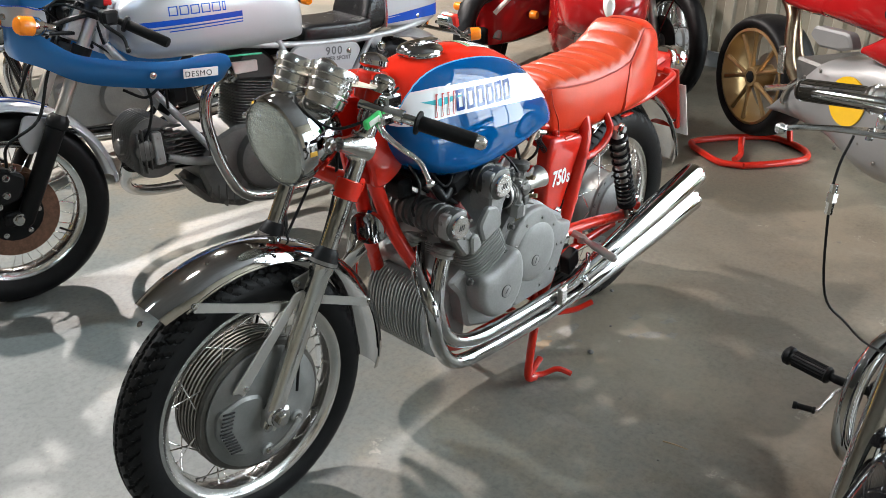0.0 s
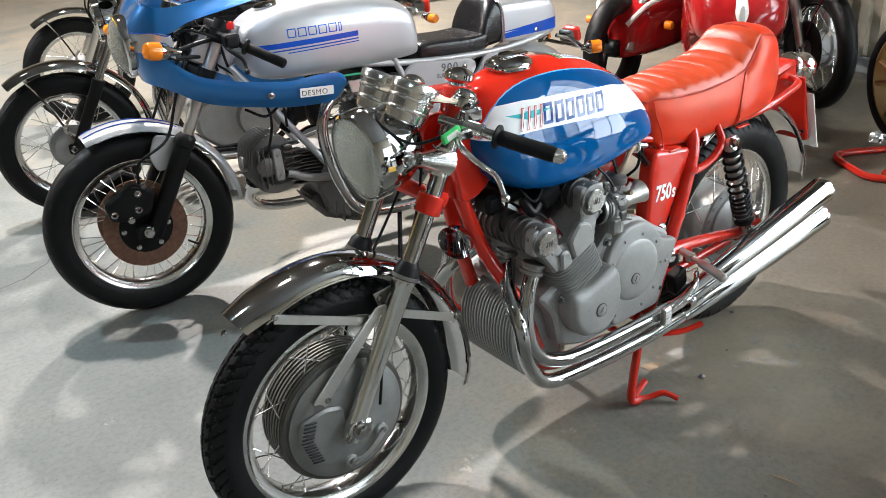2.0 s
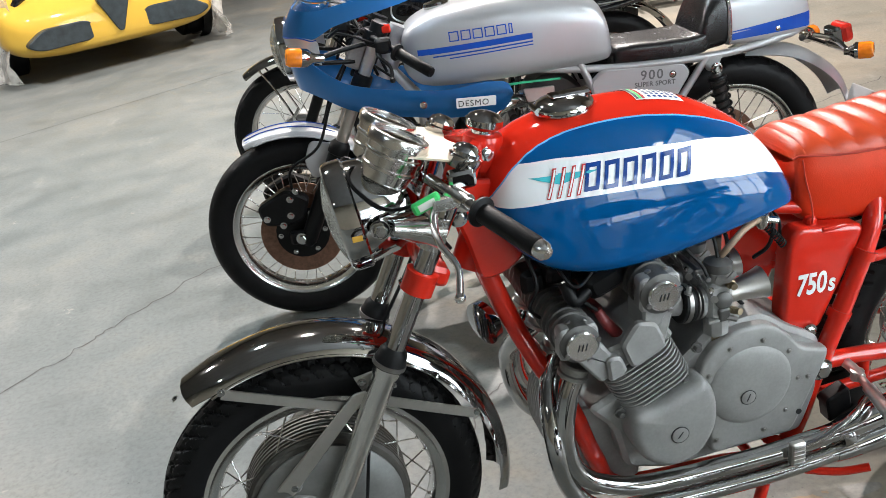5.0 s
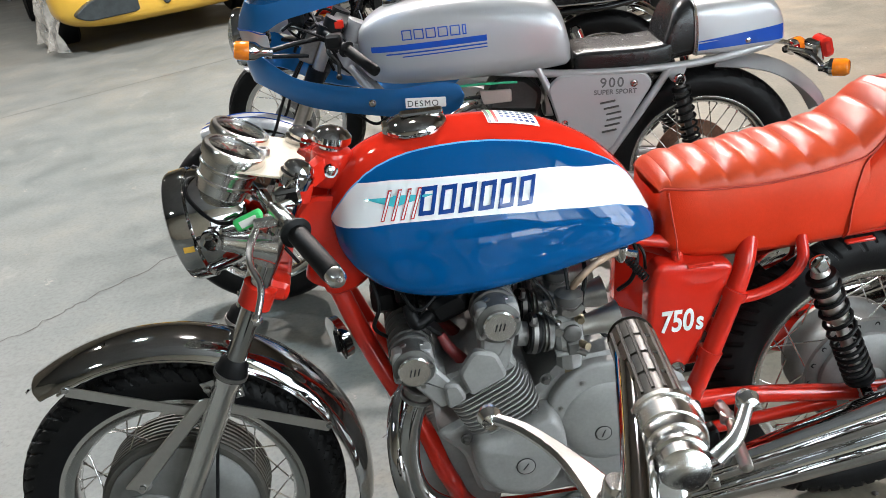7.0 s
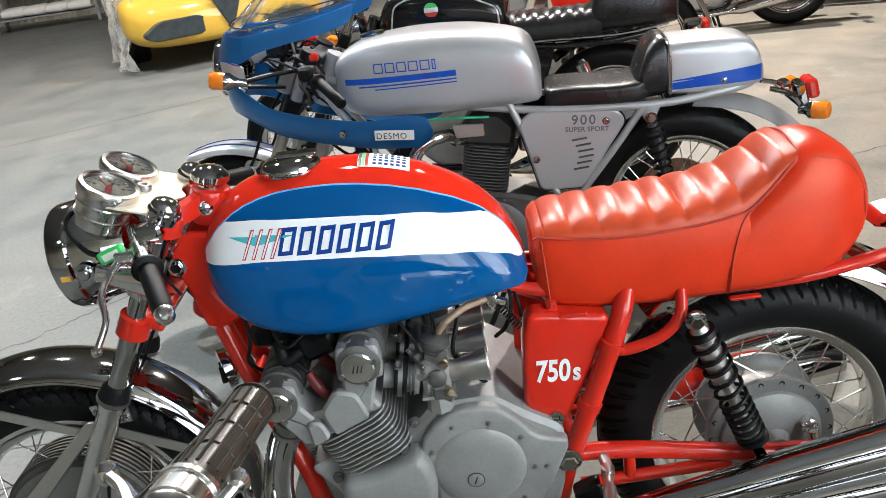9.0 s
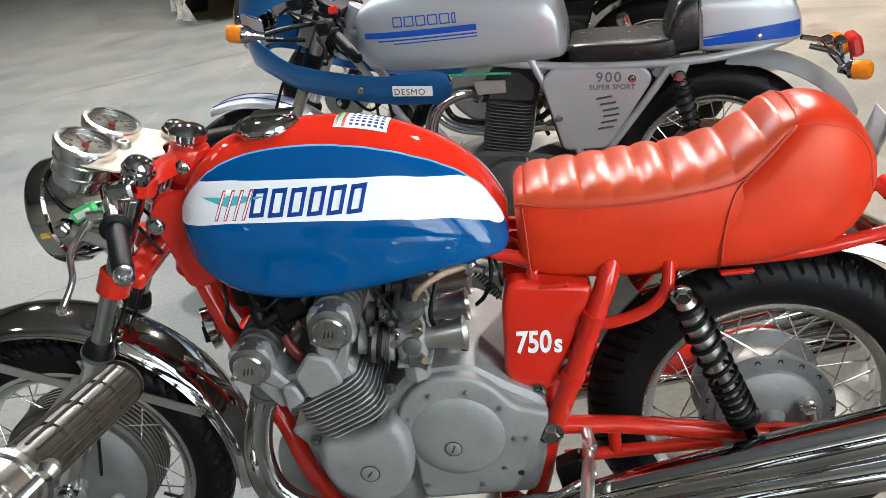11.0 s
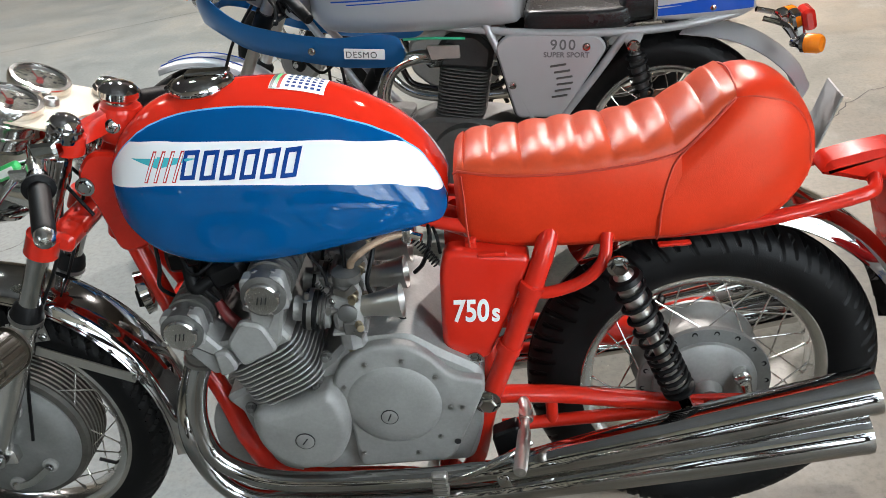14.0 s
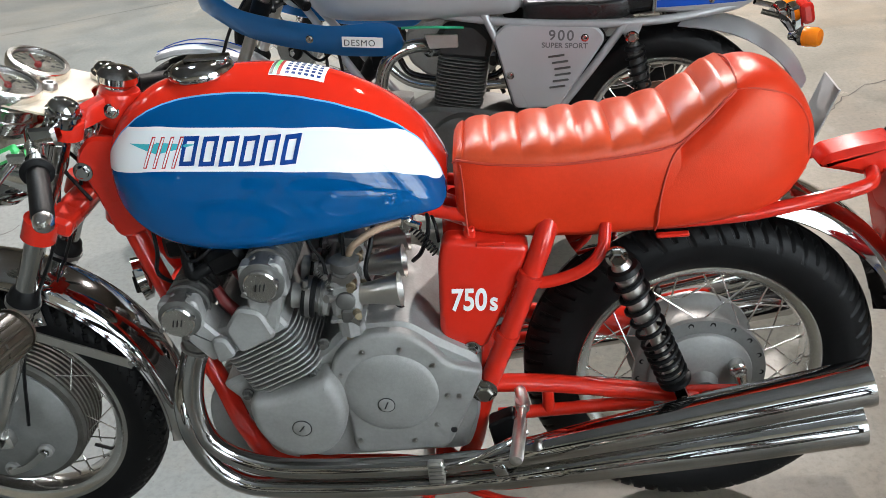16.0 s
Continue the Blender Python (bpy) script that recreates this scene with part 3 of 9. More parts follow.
def tank_paint():
    """Red lacquer with a blue side panel, a white band across it and a pale blue edge line."""
    m, nt, b = node_mat("red_white_blue_tank_lacquer")
    tc = nt.nodes.new("ShaderNodeTexCoord")
    sp = nt.nodes.new("ShaderNodeSeparateXYZ")
    nt.links.new(tc.outputs["Object"], sp.inputs[0])
    x, y, z = sp.outputs
    ay = math_node(nt, "ABSOLUTE", y)
    q = math_node(nt, "SUBTRACT", z, math_node(nt, "MULTIPLY", ay, 0.9))
    # edge of the panel as a curve over the tank's length
    along = math_node(nt, "DIVIDE", math_node(nt, "SUBTRACT", x, 0.39), 0.575)
    stops = [(0.0, 0.835), (0.05, 0.86), (0.101, 0.884), (0.14, 0.8985), (0.185, 0.9095), (0.23, 0.9165), (0.274, 0.92), (0.358, 0.9215), (0.44, 0.919), (0.52, 0.912), (0.614, 0.9005), (0.704, 0.886), (0.793, 0.869), (0.866, 0.849), (0.922, 0.822), (0.963, 0.776), (0.985, 0.735)]
    edge = ramp_node(nt, along, [(p, (v, v, v)) for p, v in stops], "CARDINAL")
    inside = math_node(nt, "SUBTRACT", edge, q)
    flank = math_node(nt, "GREATER_THAN", ay, 0.035)
    panel = math_node(nt, "MULTIPLY", math_node(nt, "GREATER_THAN", inside, 0.0), flank)
    line = math_node(nt, "MULTIPLY", math_node(nt, "GREATER_THAN", inside, -0.0048), flank)

    def course(points):
        """A height that changes along the tank."""
        return ramp_node(nt, along, [((px - 0.39) / 0.575, (pz, pz, pz)) for px, pz in points], "CARDINAL")

    # white band, falling a little towards the seat
    lower = course([(0.395, 0.884), (0.42, 0.886), (0.513, 0.891), (0.683, 0.881), (0.79, 0.868), (0.878, 0.853), (0.925, 0.832), (0.955, 0.808)])
    upper = course([(0.395, 0.948), (0.461, 0.953), (0.52, 0.954), (0.69, 0.944), (0.795, 0.930), (0.88, 0.907), (0.925, 0.882), (0.955, 0.86)])
    band = math_node(nt, "MULTIPLY", math_node(nt, "GREATER_THAN", z, lower), math_node(nt, "LESS_THAN", z, upper))
    tone = noise_node(nt, 5.0)
    red = ramp_node(nt, tone, [(0.3, (0.56, 0.02, 0.009)), (0.7, (0.64, 0.026, 0.01))])
    blue = ramp_node(nt, tone, [(0.3, (0.0003, 0.062, 0.205)), (0.7, (0.0005, 0.073, 0.235))])
    col = mix_node(nt, red, (0.12, 0.42, 0.72), line)
    col = mix_node(nt, col, mix_node(nt, blue, (0.78, 0.79, 0.8), band), panel)
    nt.links.new(col, b.inputs["Base Color"])
    b.inputs["Roughness"].default_value, b.inputs["Specular IOR Level"].default_value = 0.5, 0.0
    b.inputs["Coat Weight"].default_value, b.inputs["Coat Roughness"].default_value = 0.85, 0.02
    return m


def on_tank(x, z, lift=0.0006):
    return (x, -(tank_half(x, z) + lift), z)


def tank_shape(poly, lift=0.0012):
    """A flat shape laid on the tank's flank, cut finely so that it follows the curve."""
    p = np.array(poly, float)
    bm = bmesh.new()
    bm.faces.new([bm.verts.new((a, 0, c)) for a, c in p])
    for k in range(3):
        bmesh.ops.subdivide_edges(bm, edges=bm.edges, cuts=1, use_grid_fill=True)
    bmesh.ops.triangulate(bm, faces=bm.faces)
    bm.verts.ensure_lookup_table()
    verts = [on_tank(v.co.x, v.co.z, lift) for v in bm.verts]
    faces = [tuple(v.index for v in f.verts) for f in bm.faces]
    bm.free()
    return verts, faces


def pillow(poly, y0, y1, round_by, steps=5):
    """A pressed cover: upright rim, rounded shoulder and nearly flat face."""
    p = np.array(poly, float)
    d = np.roll(p, -1, 0) - np.roll(p, 1, 0)
    nrm = np.column_stack([d[:, 1], -d[:, 0]]) / (np.linalg.norm(d, axis=1)[:, None] + 1e-12)
    area = 0.5 * np.sum(p[:, 0] * np.roll(p, -1, 0)[:, 1] - np.roll(p, -1, 0)[:, 0] * p[:, 1])
    nrm *= 1 if area > 0 else -1
    sgn, c = (1 if y1 > y0 else -1), p.mean(0)
    rings = [[(x, y0, z) for x, z in p]]
    for k in range(steps + 1):
        a = math.pi / 2 * k / steps
        q = p - nrm * round_by * (1 - math.cos(a))
        rings.append([(x, y1 - sgn * (round_by * (1 - math.sin(a)) + 0.002), z) for x, z in q])
    for share, lift in ((0.6, 0.0012), (0.25, 0.0018), (0.02, 0.002)):
        rings.append([(c[0] + (x - c[0]) * share, y1 - sgn * (0.002 - lift), c[1] + (z - c[1]) * share) for x, z in p - nrm * round_by])
    return loft(rings)


def arc_guard(centre, r_edge, r_crown, half, a0, a1, n=44, flare=0.0):
    """A rolled-edge mudguard between two angles, with thickness."""
    cx, cz = centre
    rings = []
    for i in range(n + 1):
        t = i / n
        a = radians(a0 + (a1 - a0) * t)
        end = min(t, 1 - t) * n
        w = half * (0.82 + 0.18 * min(1, end / 3)) if end < 3 else half
        ring = []
        for k in range(17):
            u = k / 16 * 2 - 1
            rr = r_edge + (r_crown - r_edge) * math.sqrt(max(0, 1 - abs(u) ** 2.4)) + flare * max(0, 1 - t * 6) ** 2
            ring.append((cx + rr * math.cos(a), u * w, cz + rr * math.sin(a)))
        for k in range(16, -1, -1):
            u = k / 16 * 2 - 1
            rr = r_edge - 0.002 + (r_crown - r_edge - 0.003) * math.sqrt(max(0, 1 - abs(u) ** 2.4)) + flare * max(0, 1 - t * 6) ** 2
            ring.append((cx + rr * math.cos(a), u * (w - 0.002), cz + rr * math.sin(a)))
        rings.append(ring)
    rolled = [tube([(cx + r_edge * math.cos(radians(a0 + (a1 - a0) * t)), s * half, cz + r_edge * math.sin(radians(a0 + (a1 - a0) * t))) for t in np.linspace(0.05, 0.95, 24)], 0.003, 6, 2) for s in (-1, 1)]
    return join(loft(rings), *rolled)


def coil(p, q, r, wire, turns, n=8):
    p, q = Vector(p), Vector(q)
    m = Matrix.Translation(p) @ Vector((0, 0, 1)).rotation_difference(q - p).to_matrix().to_4x4()
    h = (q - p).length
    pts = [tuple(m @ Vector((r * math.cos(2 * math.pi * turns * t), r * math.sin(2 * math.pi * turns * t), h * t))) for t in np.linspace(0, 1, int(turns * 14))]
    return tube(pts, wire, n, 1)


def between(p, q, profile, n=24):
    """A turned shape from p to q: profile of (share of the way, radius)."""
    p, q = Vector(p), Vector(q)
    h = (q - p).length
    return lathe([(t * h, r) for t, r in profile], p, (q - p).normalized(), n)


def shock(parent, top, bottom, spring=BLACK, cap=BRUSHED):
    t, b = Vector(top), Vector(bottom)
    body = part("shock_absorber", between(t, b, [(0.0, 0.012), (0.06, 0.014), (0.08, 0.018), (0.14, 0.018), (0.15, 0.0215), (0.4, 0.0215), (0.41, 0.012), (0.8, 0.012), (0.81, 0.02), (0.86, 0.02), (0.88, 0.012), (0.98, 0.0105), (1.0, 0.014)]), cap, parent, "shock absorber with a black coil spring")
    part("spring_cup", between(t, b, [(0.085, 0.02), (0.09, 0.027), (0.115, 0.03), (0.125, 0.025)]), spring, body)
    part("spring", join(coil(t.lerp(b, 0.12), t.lerp(b, 0.58), 0.0265, 0.0042, 6.0), coil(t.lerp(b, 0.58), t.lerp(b, 0.84), 0.0265, 0.0042, 5.5)), spring, body)
    part("lower_cup", between(t, b, [(0.83, 0.024), (0.84, 0.03), (0.86, 0.03), (0.885, 0.018)]), BLACK, body)
    part("clevis", join(*[strip([t.lerp(b, 0.87) + Vector((0, q, 0)), t.lerp(b, 0.94) + Vector((0, q, 0)), b + Vector((0, q, 0))], 0.005, 0.02) for q in (-0.011, 0.011)]), CHROME, body, "chromed lower clevis")
    bolt(body, t + Vector((0, -0.012 if t.y < 0 else 0.012, 0)), (0, -1 if t.y < 0 else 1, 0), 0.013, 0.016)
    bolt(body, b + Vector((0, -0.012 if t.y < 0 else 0.012, 0)), (0, -1 if t.y < 0 else 1, 0), 0.011, 0.014)
    return body


def hand_lever(parent, pivot, knee, end, mat=POLISHED):
    p, k, e = (np.array(v, float) for v in (pivot, knee, end))
    mid = (k + e) / 2 + np.array((0.012, 0, 0.004))
    g = join(tube([p, (p + k) / 2 + np.array((-0.006, 0, 0)), k, mid, e], [0.007, 0.0065, 0.006, 0.0055, 0.0055], 10), lathe([(-0.009, 0), (-0.007, 0.006), (0, 0.009), (0.007, 0.006), (0.009, 0)], e, (0, 1, 0), 14))
    return part("hand_lever", g, mat, parent, "polished alloy hand lever with a ball end")


def grip(parent, a, b, r=0.0165, ribs=0, mat=RUBBER, name="handgrip"):
    prof = [(0, r * 0.8), (0.0, r * 1.55), (0.03, r * 1.55), (0.06, r)]
    if ribs:
        for k in range(ribs):
            s = 0.08 + 0.86 * k / ribs
            w = 0.86 / ribs
            prof += [(s, r), (s + w * 0.75, r), (s + w * 0.8, r * 0.9), (s + w * 0.97, r * 0.9)]
    prof += [(0.95, r), (0.985, r * 0.9), (1.0, r * 0.5)]
    return part(name, between(a, b, prof, 28), mat, parent, "black rubber handgrip")


def four_front(bike):
    """Front wheel, brake, fork, guard, lamp, instruments and bars."""
    wheel = wire_wheel(bike, F, 0.32, 0.09, 0.2485, 0.066, 0.14, 0.05, rib_tread, rings=450)
    drum = [(-0.052, 0.03), (-0.052, 0.148), (-0.05, 0.158), (-0.042, 0.162)]
    for k in range(7):
        y = -0.036 + k * 0.012
        drum += [(y - 0.003, 0.15), (y - 0.0025, 0.163), (y + 0.0025, 0.163), (y + 0.003, 0.15)]
    drum += [(0.042, 0.162), (0.05, 0.158), (0.052, 0.148), (0.052, 0.03)]
    hub = part("hub", lathe(drum, (F[0], 0, F[1]), n=64), surface("dulled_bronze_alloy", (0.075, 0.07, 0.062), 0.55, 0.3, vary=0.3, scale=20), wheel, "finned dull aluminium drum")
    for s in (-1, 1):
        back = part("brake_plate", lathe([(s * 0.053, 0.0), (s * 0.053, 0.147), (s * 0.057, 0.147), (s * 0.06, 0.143), (s * 0.062, 0.134), (s * 0.066, 0.13), (s * 0.07, 0.1), (s * 0.074, 0.06), (s * 0.076, 0.0)], (F[0], 0, F[1]), n=56), CAST_MID, wheel, "grey cast brake plate with a vented scoop")
        scoop = rounded([(-0.126, 0.052), (-0.06, 0.066), (-0.012, 0.05), (-0.012, -0.05), (-0.06, -0.088), (-0.112, -0.062), (-0.136, 0.0)], 0.018)
        part("air_scoop", plate([(F[0] + a, F[1] + c) for a, c in scoop], s * 0.06, s * 0.081, 0.006), CAST_MID, back)
        for k in range(13):
            c = 0.048 - k * 0.0088
            part("vent_slot", block((F[0] - 0.115 + abs(k - 5) * 0.0028, s * 0.0815, F[1] + c), (0.03, 0.004, 0.0042), 0.001, Matrix.Rotation(radians(12), 4, "Y")), BLACK, back)
        for a, c in ((-0.055, 0.09), (0.048, 0.085), (0.075, -0.06), (-0.012, -0.105)):
            part("lever_boss", lathe([(s * 0.06, 0.016), (s * 0.078, 0.016), (s * 0.08, 0.013), (s * 0.08, 0)], (F[0] + a, 0, F[1] + c), n=16), CAST, back)
            bolt(back, (F[0] + a, s * 0.08, F[1] + c), (0, s, 0), 0.007, 0.008)
        part("brake_arm", strip([(F[0] + 0.075, s * 0.085, F[1] - 0.06), (F[0] + 0.03, s * 0.086, F[1] - 0.092), (F[0] - 0.012, s * 0.085, F[1] - 0.105)], 0.006, 0.014), POLISHED, back)
    part("axle", tube([(F[0], -0.118, F[1]), (F[0], 0.118, F[1])], 0.009, 12), STEEL, wheel)
    bolt(wheel, (F[0], -0.118, F[1]), (0, -1, 0), 0.015, 0.016)

    d = Vector((0.477, 0, 0.879))  # the fork's line
    for s in (-1, 1):
        foot = Vector((-0.027, s * 0.095, 0.30))
        top = foot + d * 0.383
        g = between(foot - d * 0.012, top, [(0, 0.012), (0.01, 0.019), (0.09, 0.021), (0.14, 0.022), (0.5, 0.0225), (0.93, 0.0235), (0.95, 0.027), (1.0, 0.027)], 28)
        g = join(g, lathe([(s * 0.082, 0.02), (s * 0.112, 0.022), (s * 0.115, 0.018), (s * 0.115, 0)], (F[0] - 0.006, 0, F[1]), n=20), block((F[0] + 0.008, s * 0.096, F[1] - 0.006), (0.056, 0.032, 0.036), 0.006))
        fork = part("fork_slider", g, POLISHED, bike, "polished aluminium fork slider")
        bolt(fork, (F[0] - 0.026, s * 0.108, F[1] - 0.016), (0, s, 0), 0.008, 0.008)
        part("dust_seal", between(top - d * 0.006, top + d * 0.034, [(0, 0.027), (0.0, 0.03), (0.35, 0.03), (0.5, 0.0275), (0.75, 0.0265), (1.0, 0.0195)]), RUBBER, fork, "black rubber dust seal")
        part("clip", between(top - d * 0.004, top + d * 0.004, [(0, 0.029), (0, 0.0315), (1, 0.0315), (1, 0.029)]), STEEL, fork)
        part("fork_tube", between(top, foot + d * 0.765, [(0, 0.0188), (1, 0.0188)]), CHROME, fork, "chromed fork tube")
        # guard stay bracket behind the slider
        brk = top - d * 0.05
        part("stay_bracket", join(plate([(brk.x - 0.045, brk.z + 0.012), (brk.x + 0.028, brk.z + 0.022), (brk.x + 0.03, brk.z - 0.03), (brk.x - 0.03, brk.z - 0.035)], s * 0.062, s * 0.068, 0.002)), BRUSHED, fork)
        for a, c in ((-0.032, 0.0), (-0.026, -0.022), (0.022, 0.008), (0.02, -0.02)):
            bolt(fork, (brk.x + a, s * 0.068, brk.z + c), (0, s, 0), 0.006, 0.006)
        part("torque_arm", plate(rounded([(brk.x - 0.05, brk.z - 0.01), (brk.x - 0.02, brk.z - 0.012), (F[0] - 0.062, F[1] + 0.07), (F[0] - 0.07, F[1] + 0.085), (F[0] - 0.092, F[1] + 0.09)], 0.01), s * 0.078, s * 0.084, 0.002), BRUSHED, fork)
        part("fork_cap", between(foot + d * 0.765, foot + d * 0.808, [(0, 0.0265), (0.22, 0.0275), (0.3, 0.029), (0.48, 0.029), (0.52, 0.0245), (0.68, 0.0255), (0.86, 0.021), (0.96, 0.012), (1.0, 0.0)]), CHROME, fork, "chromed domed fork cap")
    guard = part("front_mudguard", arc_guard(F, 0.348, 0.378, 0.064, 123, -12, flare=0.008), CHROME, bike, "chromed front mudguard")
    for s in (-1, 1):
        for a, b in (((0.075, 0.545), 113), ((0.13, 0.545), 24)):
            e = (F[0] + 0.346 * math.cos(radians(b)), F[1] + 0.346 * math.sin(radians(b)))
            part("guard_stay", strip([(a[0], s * 0.07, a[1]), ((a[0] + e[0]) / 2, s * 0.069, (a[1] + e[1]) / 2), (e[0], s * 0.067, e[1])], 0.0035, 0.02), BRUSHED, guard)
            bolt(guard, (e[0], s * 0.068, e[1] + 0.004), (0, s, 0), 0.005, 0.004)
    for k in range(4):
        a = radians(100 + k * 9)
        bolt(guard, (F[0] + 0.3755 * math.cos(a), -0.012, F[1] + 0.3755 * math.sin(a)), (math.cos(a), 0, math.sin(a)), 0.005, 0.004)

    # yokes
    lower = Vector((0.236, 0, 0.782))
    yoke = part("lower_yoke", join(*[between(lower + Vector((0, s * 0.092, 0)) - d * 0.022, lower + Vector((0, s * 0.092, 0)) + d * 0.022, [(0, 0.026), (0.05, 0.03), (0.95, 0.03), (1, 0.026)]) for s in (-1, 1)], block(lower + Vector((0.03, 0, 0.0)), (0.05, 0.19, 0.036), 0.008, Matrix.Rotation(radians(26.8), 4, "Y"))), RED, bike, "red lower fork yoke")
    bolt(yoke, lower + Vector((-0.03, -0.08, 0.0)), (-1, 0, 0), 0.006, 0.006)
    up = Vector((0.338, 0, 0.966))
    part("top_yoke", join(*[between((up.x - 0.007, s * 0.086, up.z - 0.022), (up.x + 0.007, s * 0.086, up.z + 0.012), [(0, 0.024), (0.1, 0.029), (0.9, 0.029), (1, 0.026)]) for s in (-1, 1)], yoke_plate()), RED, bike, "red top yoke")
    stem = part("stem_knob", between((0.396, 0, 0.965), (0.414, 0, 1.032), [(0, 0.027), (0.25, 0.027), (0.28, 0.021), (0.5, 0.021), (0.55, 0.03), (0.62, 0.034), (0.78, 0.034), (0.9, 0.026), (0.97, 0.014), (1.0, 0.0)], 32), CHROME, bike, "chromed steering damper knob")
    bolt(stem, (0.398, -0.037, 0.965), (0.25, -1, 0.1), 0.009, 0.006)

    # headlamp
    lamp_c = Vector((0.19, 0, 0.901))
    ax = Vector((-0.994, 0, -0.11))
    shell = part("headlamp", lathe([(-0.08, 0.0), (-0.077, 0.03), (-0.06, 0.068), (-0.02, 0.088), (0.02, 0.0935), (0.032, 0.0945)], lamp_c, ax, 48), CHROME, bike, "round chromed headlamp with a fluted lens")
    part("lamp_rim", lathe([(0.03, 0.0955), (0.034, 0.1), (0.06, 0.1), (0.068, 0.097), (0.071, 0.092), (0.066, 0.0905)], lamp_c, ax, 56), CHROME, shell)
    part("reflector", lathe([(0.052, 0.09), (0.02, 0.08), (-0.02, 0.05), (-0.035, 0.018), (-0.036, 0.0)], lamp_c, ax, 40), surface("silvered_reflector", (0.9, 0.9, 0.87), 0.38, 0.35, vary=0.05), shell)
    part("bulb", lathe([(-0.034, 0.012), (-0.012, 0.012), (-0.01, 0.009), (0.012, 0.009), (0.018, 0.005), (0.019, 0.0)], lamp_c, ax, 18), GLASS, shell)
    glass = part("lens", join(lathe([(0.062, 0.0915), (0.068, 0.09), (0.08, 0.06), (0.087, 0.03), (0.0885, 0.0)], lamp_c, ax, 48), lathe([(0.0835, 0.0), (0.082, 0.03), (0.075, 0.06), (0.063, 0.088), (0.06, 0.0895)], lamp_c, ax, 48)), LENS, shell, "fluted clear lens")
    glass.visible_shadow = False
    part("yellow_sticker", block(lamp_c + Vector((-0.045, -0.1005, -0.012)), (0.018, 0.002, 0.01), 0.0005), YELLOW, shell)
    for s in (-1, 1):
        part("lamp_bracket", join(between((0.285, s * 0.094, 0.868), (0.204, s * 0.108, 0.897), [(0, 0.034), (0.35, 0.026), (0.8, 0.017), (1, 0.015)]), between((0.262, s * 0.092, 0.842), (0.289, s * 0.092, 0.896), [(0, 0.024), (1, 0.026)])), POLISHED, bike, "polished headlamp bracket")
        bolt(shell, (0.184, s * 0.104, 0.899), (0, s, 0), 0.012, 0.014)

    # instruments on a beige plate
    tilt = Matrix.Translation((0.28, 0, 1.002)) @ Matrix.Rotation(radians(17), 4, "Y")
    flat = [(x, y) for x, y in rounded([(-0.075, -0.1), (0.04, -0.105), (0.075, -0.095), (0.06, -0.03), (0.085, 0.0), (0.06, 0.03), (0.075, 0.095), (0.04, 0.105), (-0.075, 0.1)], 0.02)]
    lying = moved(plate(flat, -0.002, 0.002, 0.0008), Matrix(((1, 0, 0, 0), (0, 0, 1, 0), (0, 1, 0, 0), (0, 0, 0, 1))))
    panel = part("instrument_plate", moved(lying, tilt), BEIGE, bike, "beige instrument plate")
    part("ignition_switch", moved(lathe([(0, 0.013), (0.01, 0.013), (0.013, 0.011), (0.013, 0.006), (0.006, 0.005)], (0.005, 0, 0), (0, 0, 1), 18), tilt), STEEL, panel)
    for s in (-1, 1):
        c = Matrix.Translation((0.227, s * 0.056, 0.994)) @ Matrix.Rotation(radians(30), 4, "Y")
        pod = part("gauge", moved(lathe([(-0.034, 0.0), (-0.034, 0.036), (-0.03, 0.042), (-0.012, 0.0445), (-0.01, 0.0475), (-0.006, 0.0475), (-0.004, 0.045), (0.012, 0.0465), (0.014, 0.0495), (0.018, 0.0495), (0.02, 0.0475), (0.03, 0.0485), (0.032, 0.0525), (0.044, 0.0535), (0.05, 0.051), (0.051, 0.0445), (0.03, 0.0435)], (0, 0, 0), (0, 0, 1), 40), c), POLISHED, bike, "round chromed gauge with a glass front")
        part("dial_face", moved(lathe([(0.0395, 0.0435), (0.04, 0.0)], (0, 0, 0), (0, 0, 1), 32), c), DIAL, pod, "pale dial face with dark graduations")
        part("dial_marks", moved(join(*[block((0.035 * math.cos(t), 0.035 * math.sin(t), 0.0403), (0.007 if k % 2 else 0.011, 0.0016, 0.0006), 0.0002, Matrix.Rotation(t, 4, "Z")) for k, t in enumerate(np.linspace(0.6, 5.7, 21))], *[block((0.024 * math.cos(t), 0.024 * math.sin(t), 0.0403), (0.006, 0.0042, 0.0006), 0.0002) for t in np.linspace(0.6, 5.7, 9)], block((0.0, 0.012, 0.0403), (0.005, 0.02, 0.0006), 0.0002), block((0.006, -0.012, 0.0403), (0.004, 0.014, 0.0006), 0.0002)), c), BLACK_LINE, pod)
        part("bezel_ring", moved(lathe([(0.0405, 0.0432), (0.047, 0.0442), (0.0475, 0.0425), (0.0405, 0.0412)], (0, 0, 0), (0, 0, 1), 40, True), c), STEEL, pod)
        part("needle", moved(join(block((-0.01, 0.006, 0.042), (0.034, 0.0022, 0.001), 0.0003, Matrix.Rotation(2.4, 4, "Z")), lathe([(0.04, 0.006), (0.0435, 0.005), (0.0435, 0)], (0, 0, 0), (0, 0, 1), 12)), c), RED_LINE, pod)
        part("dial_glass", moved(lathe([(0.044, 0.0435), (0.047, 0.03), (0.048, 0.0)], (0, 0, 0), (0, 0, 1), 32), c), GLASS, pod)

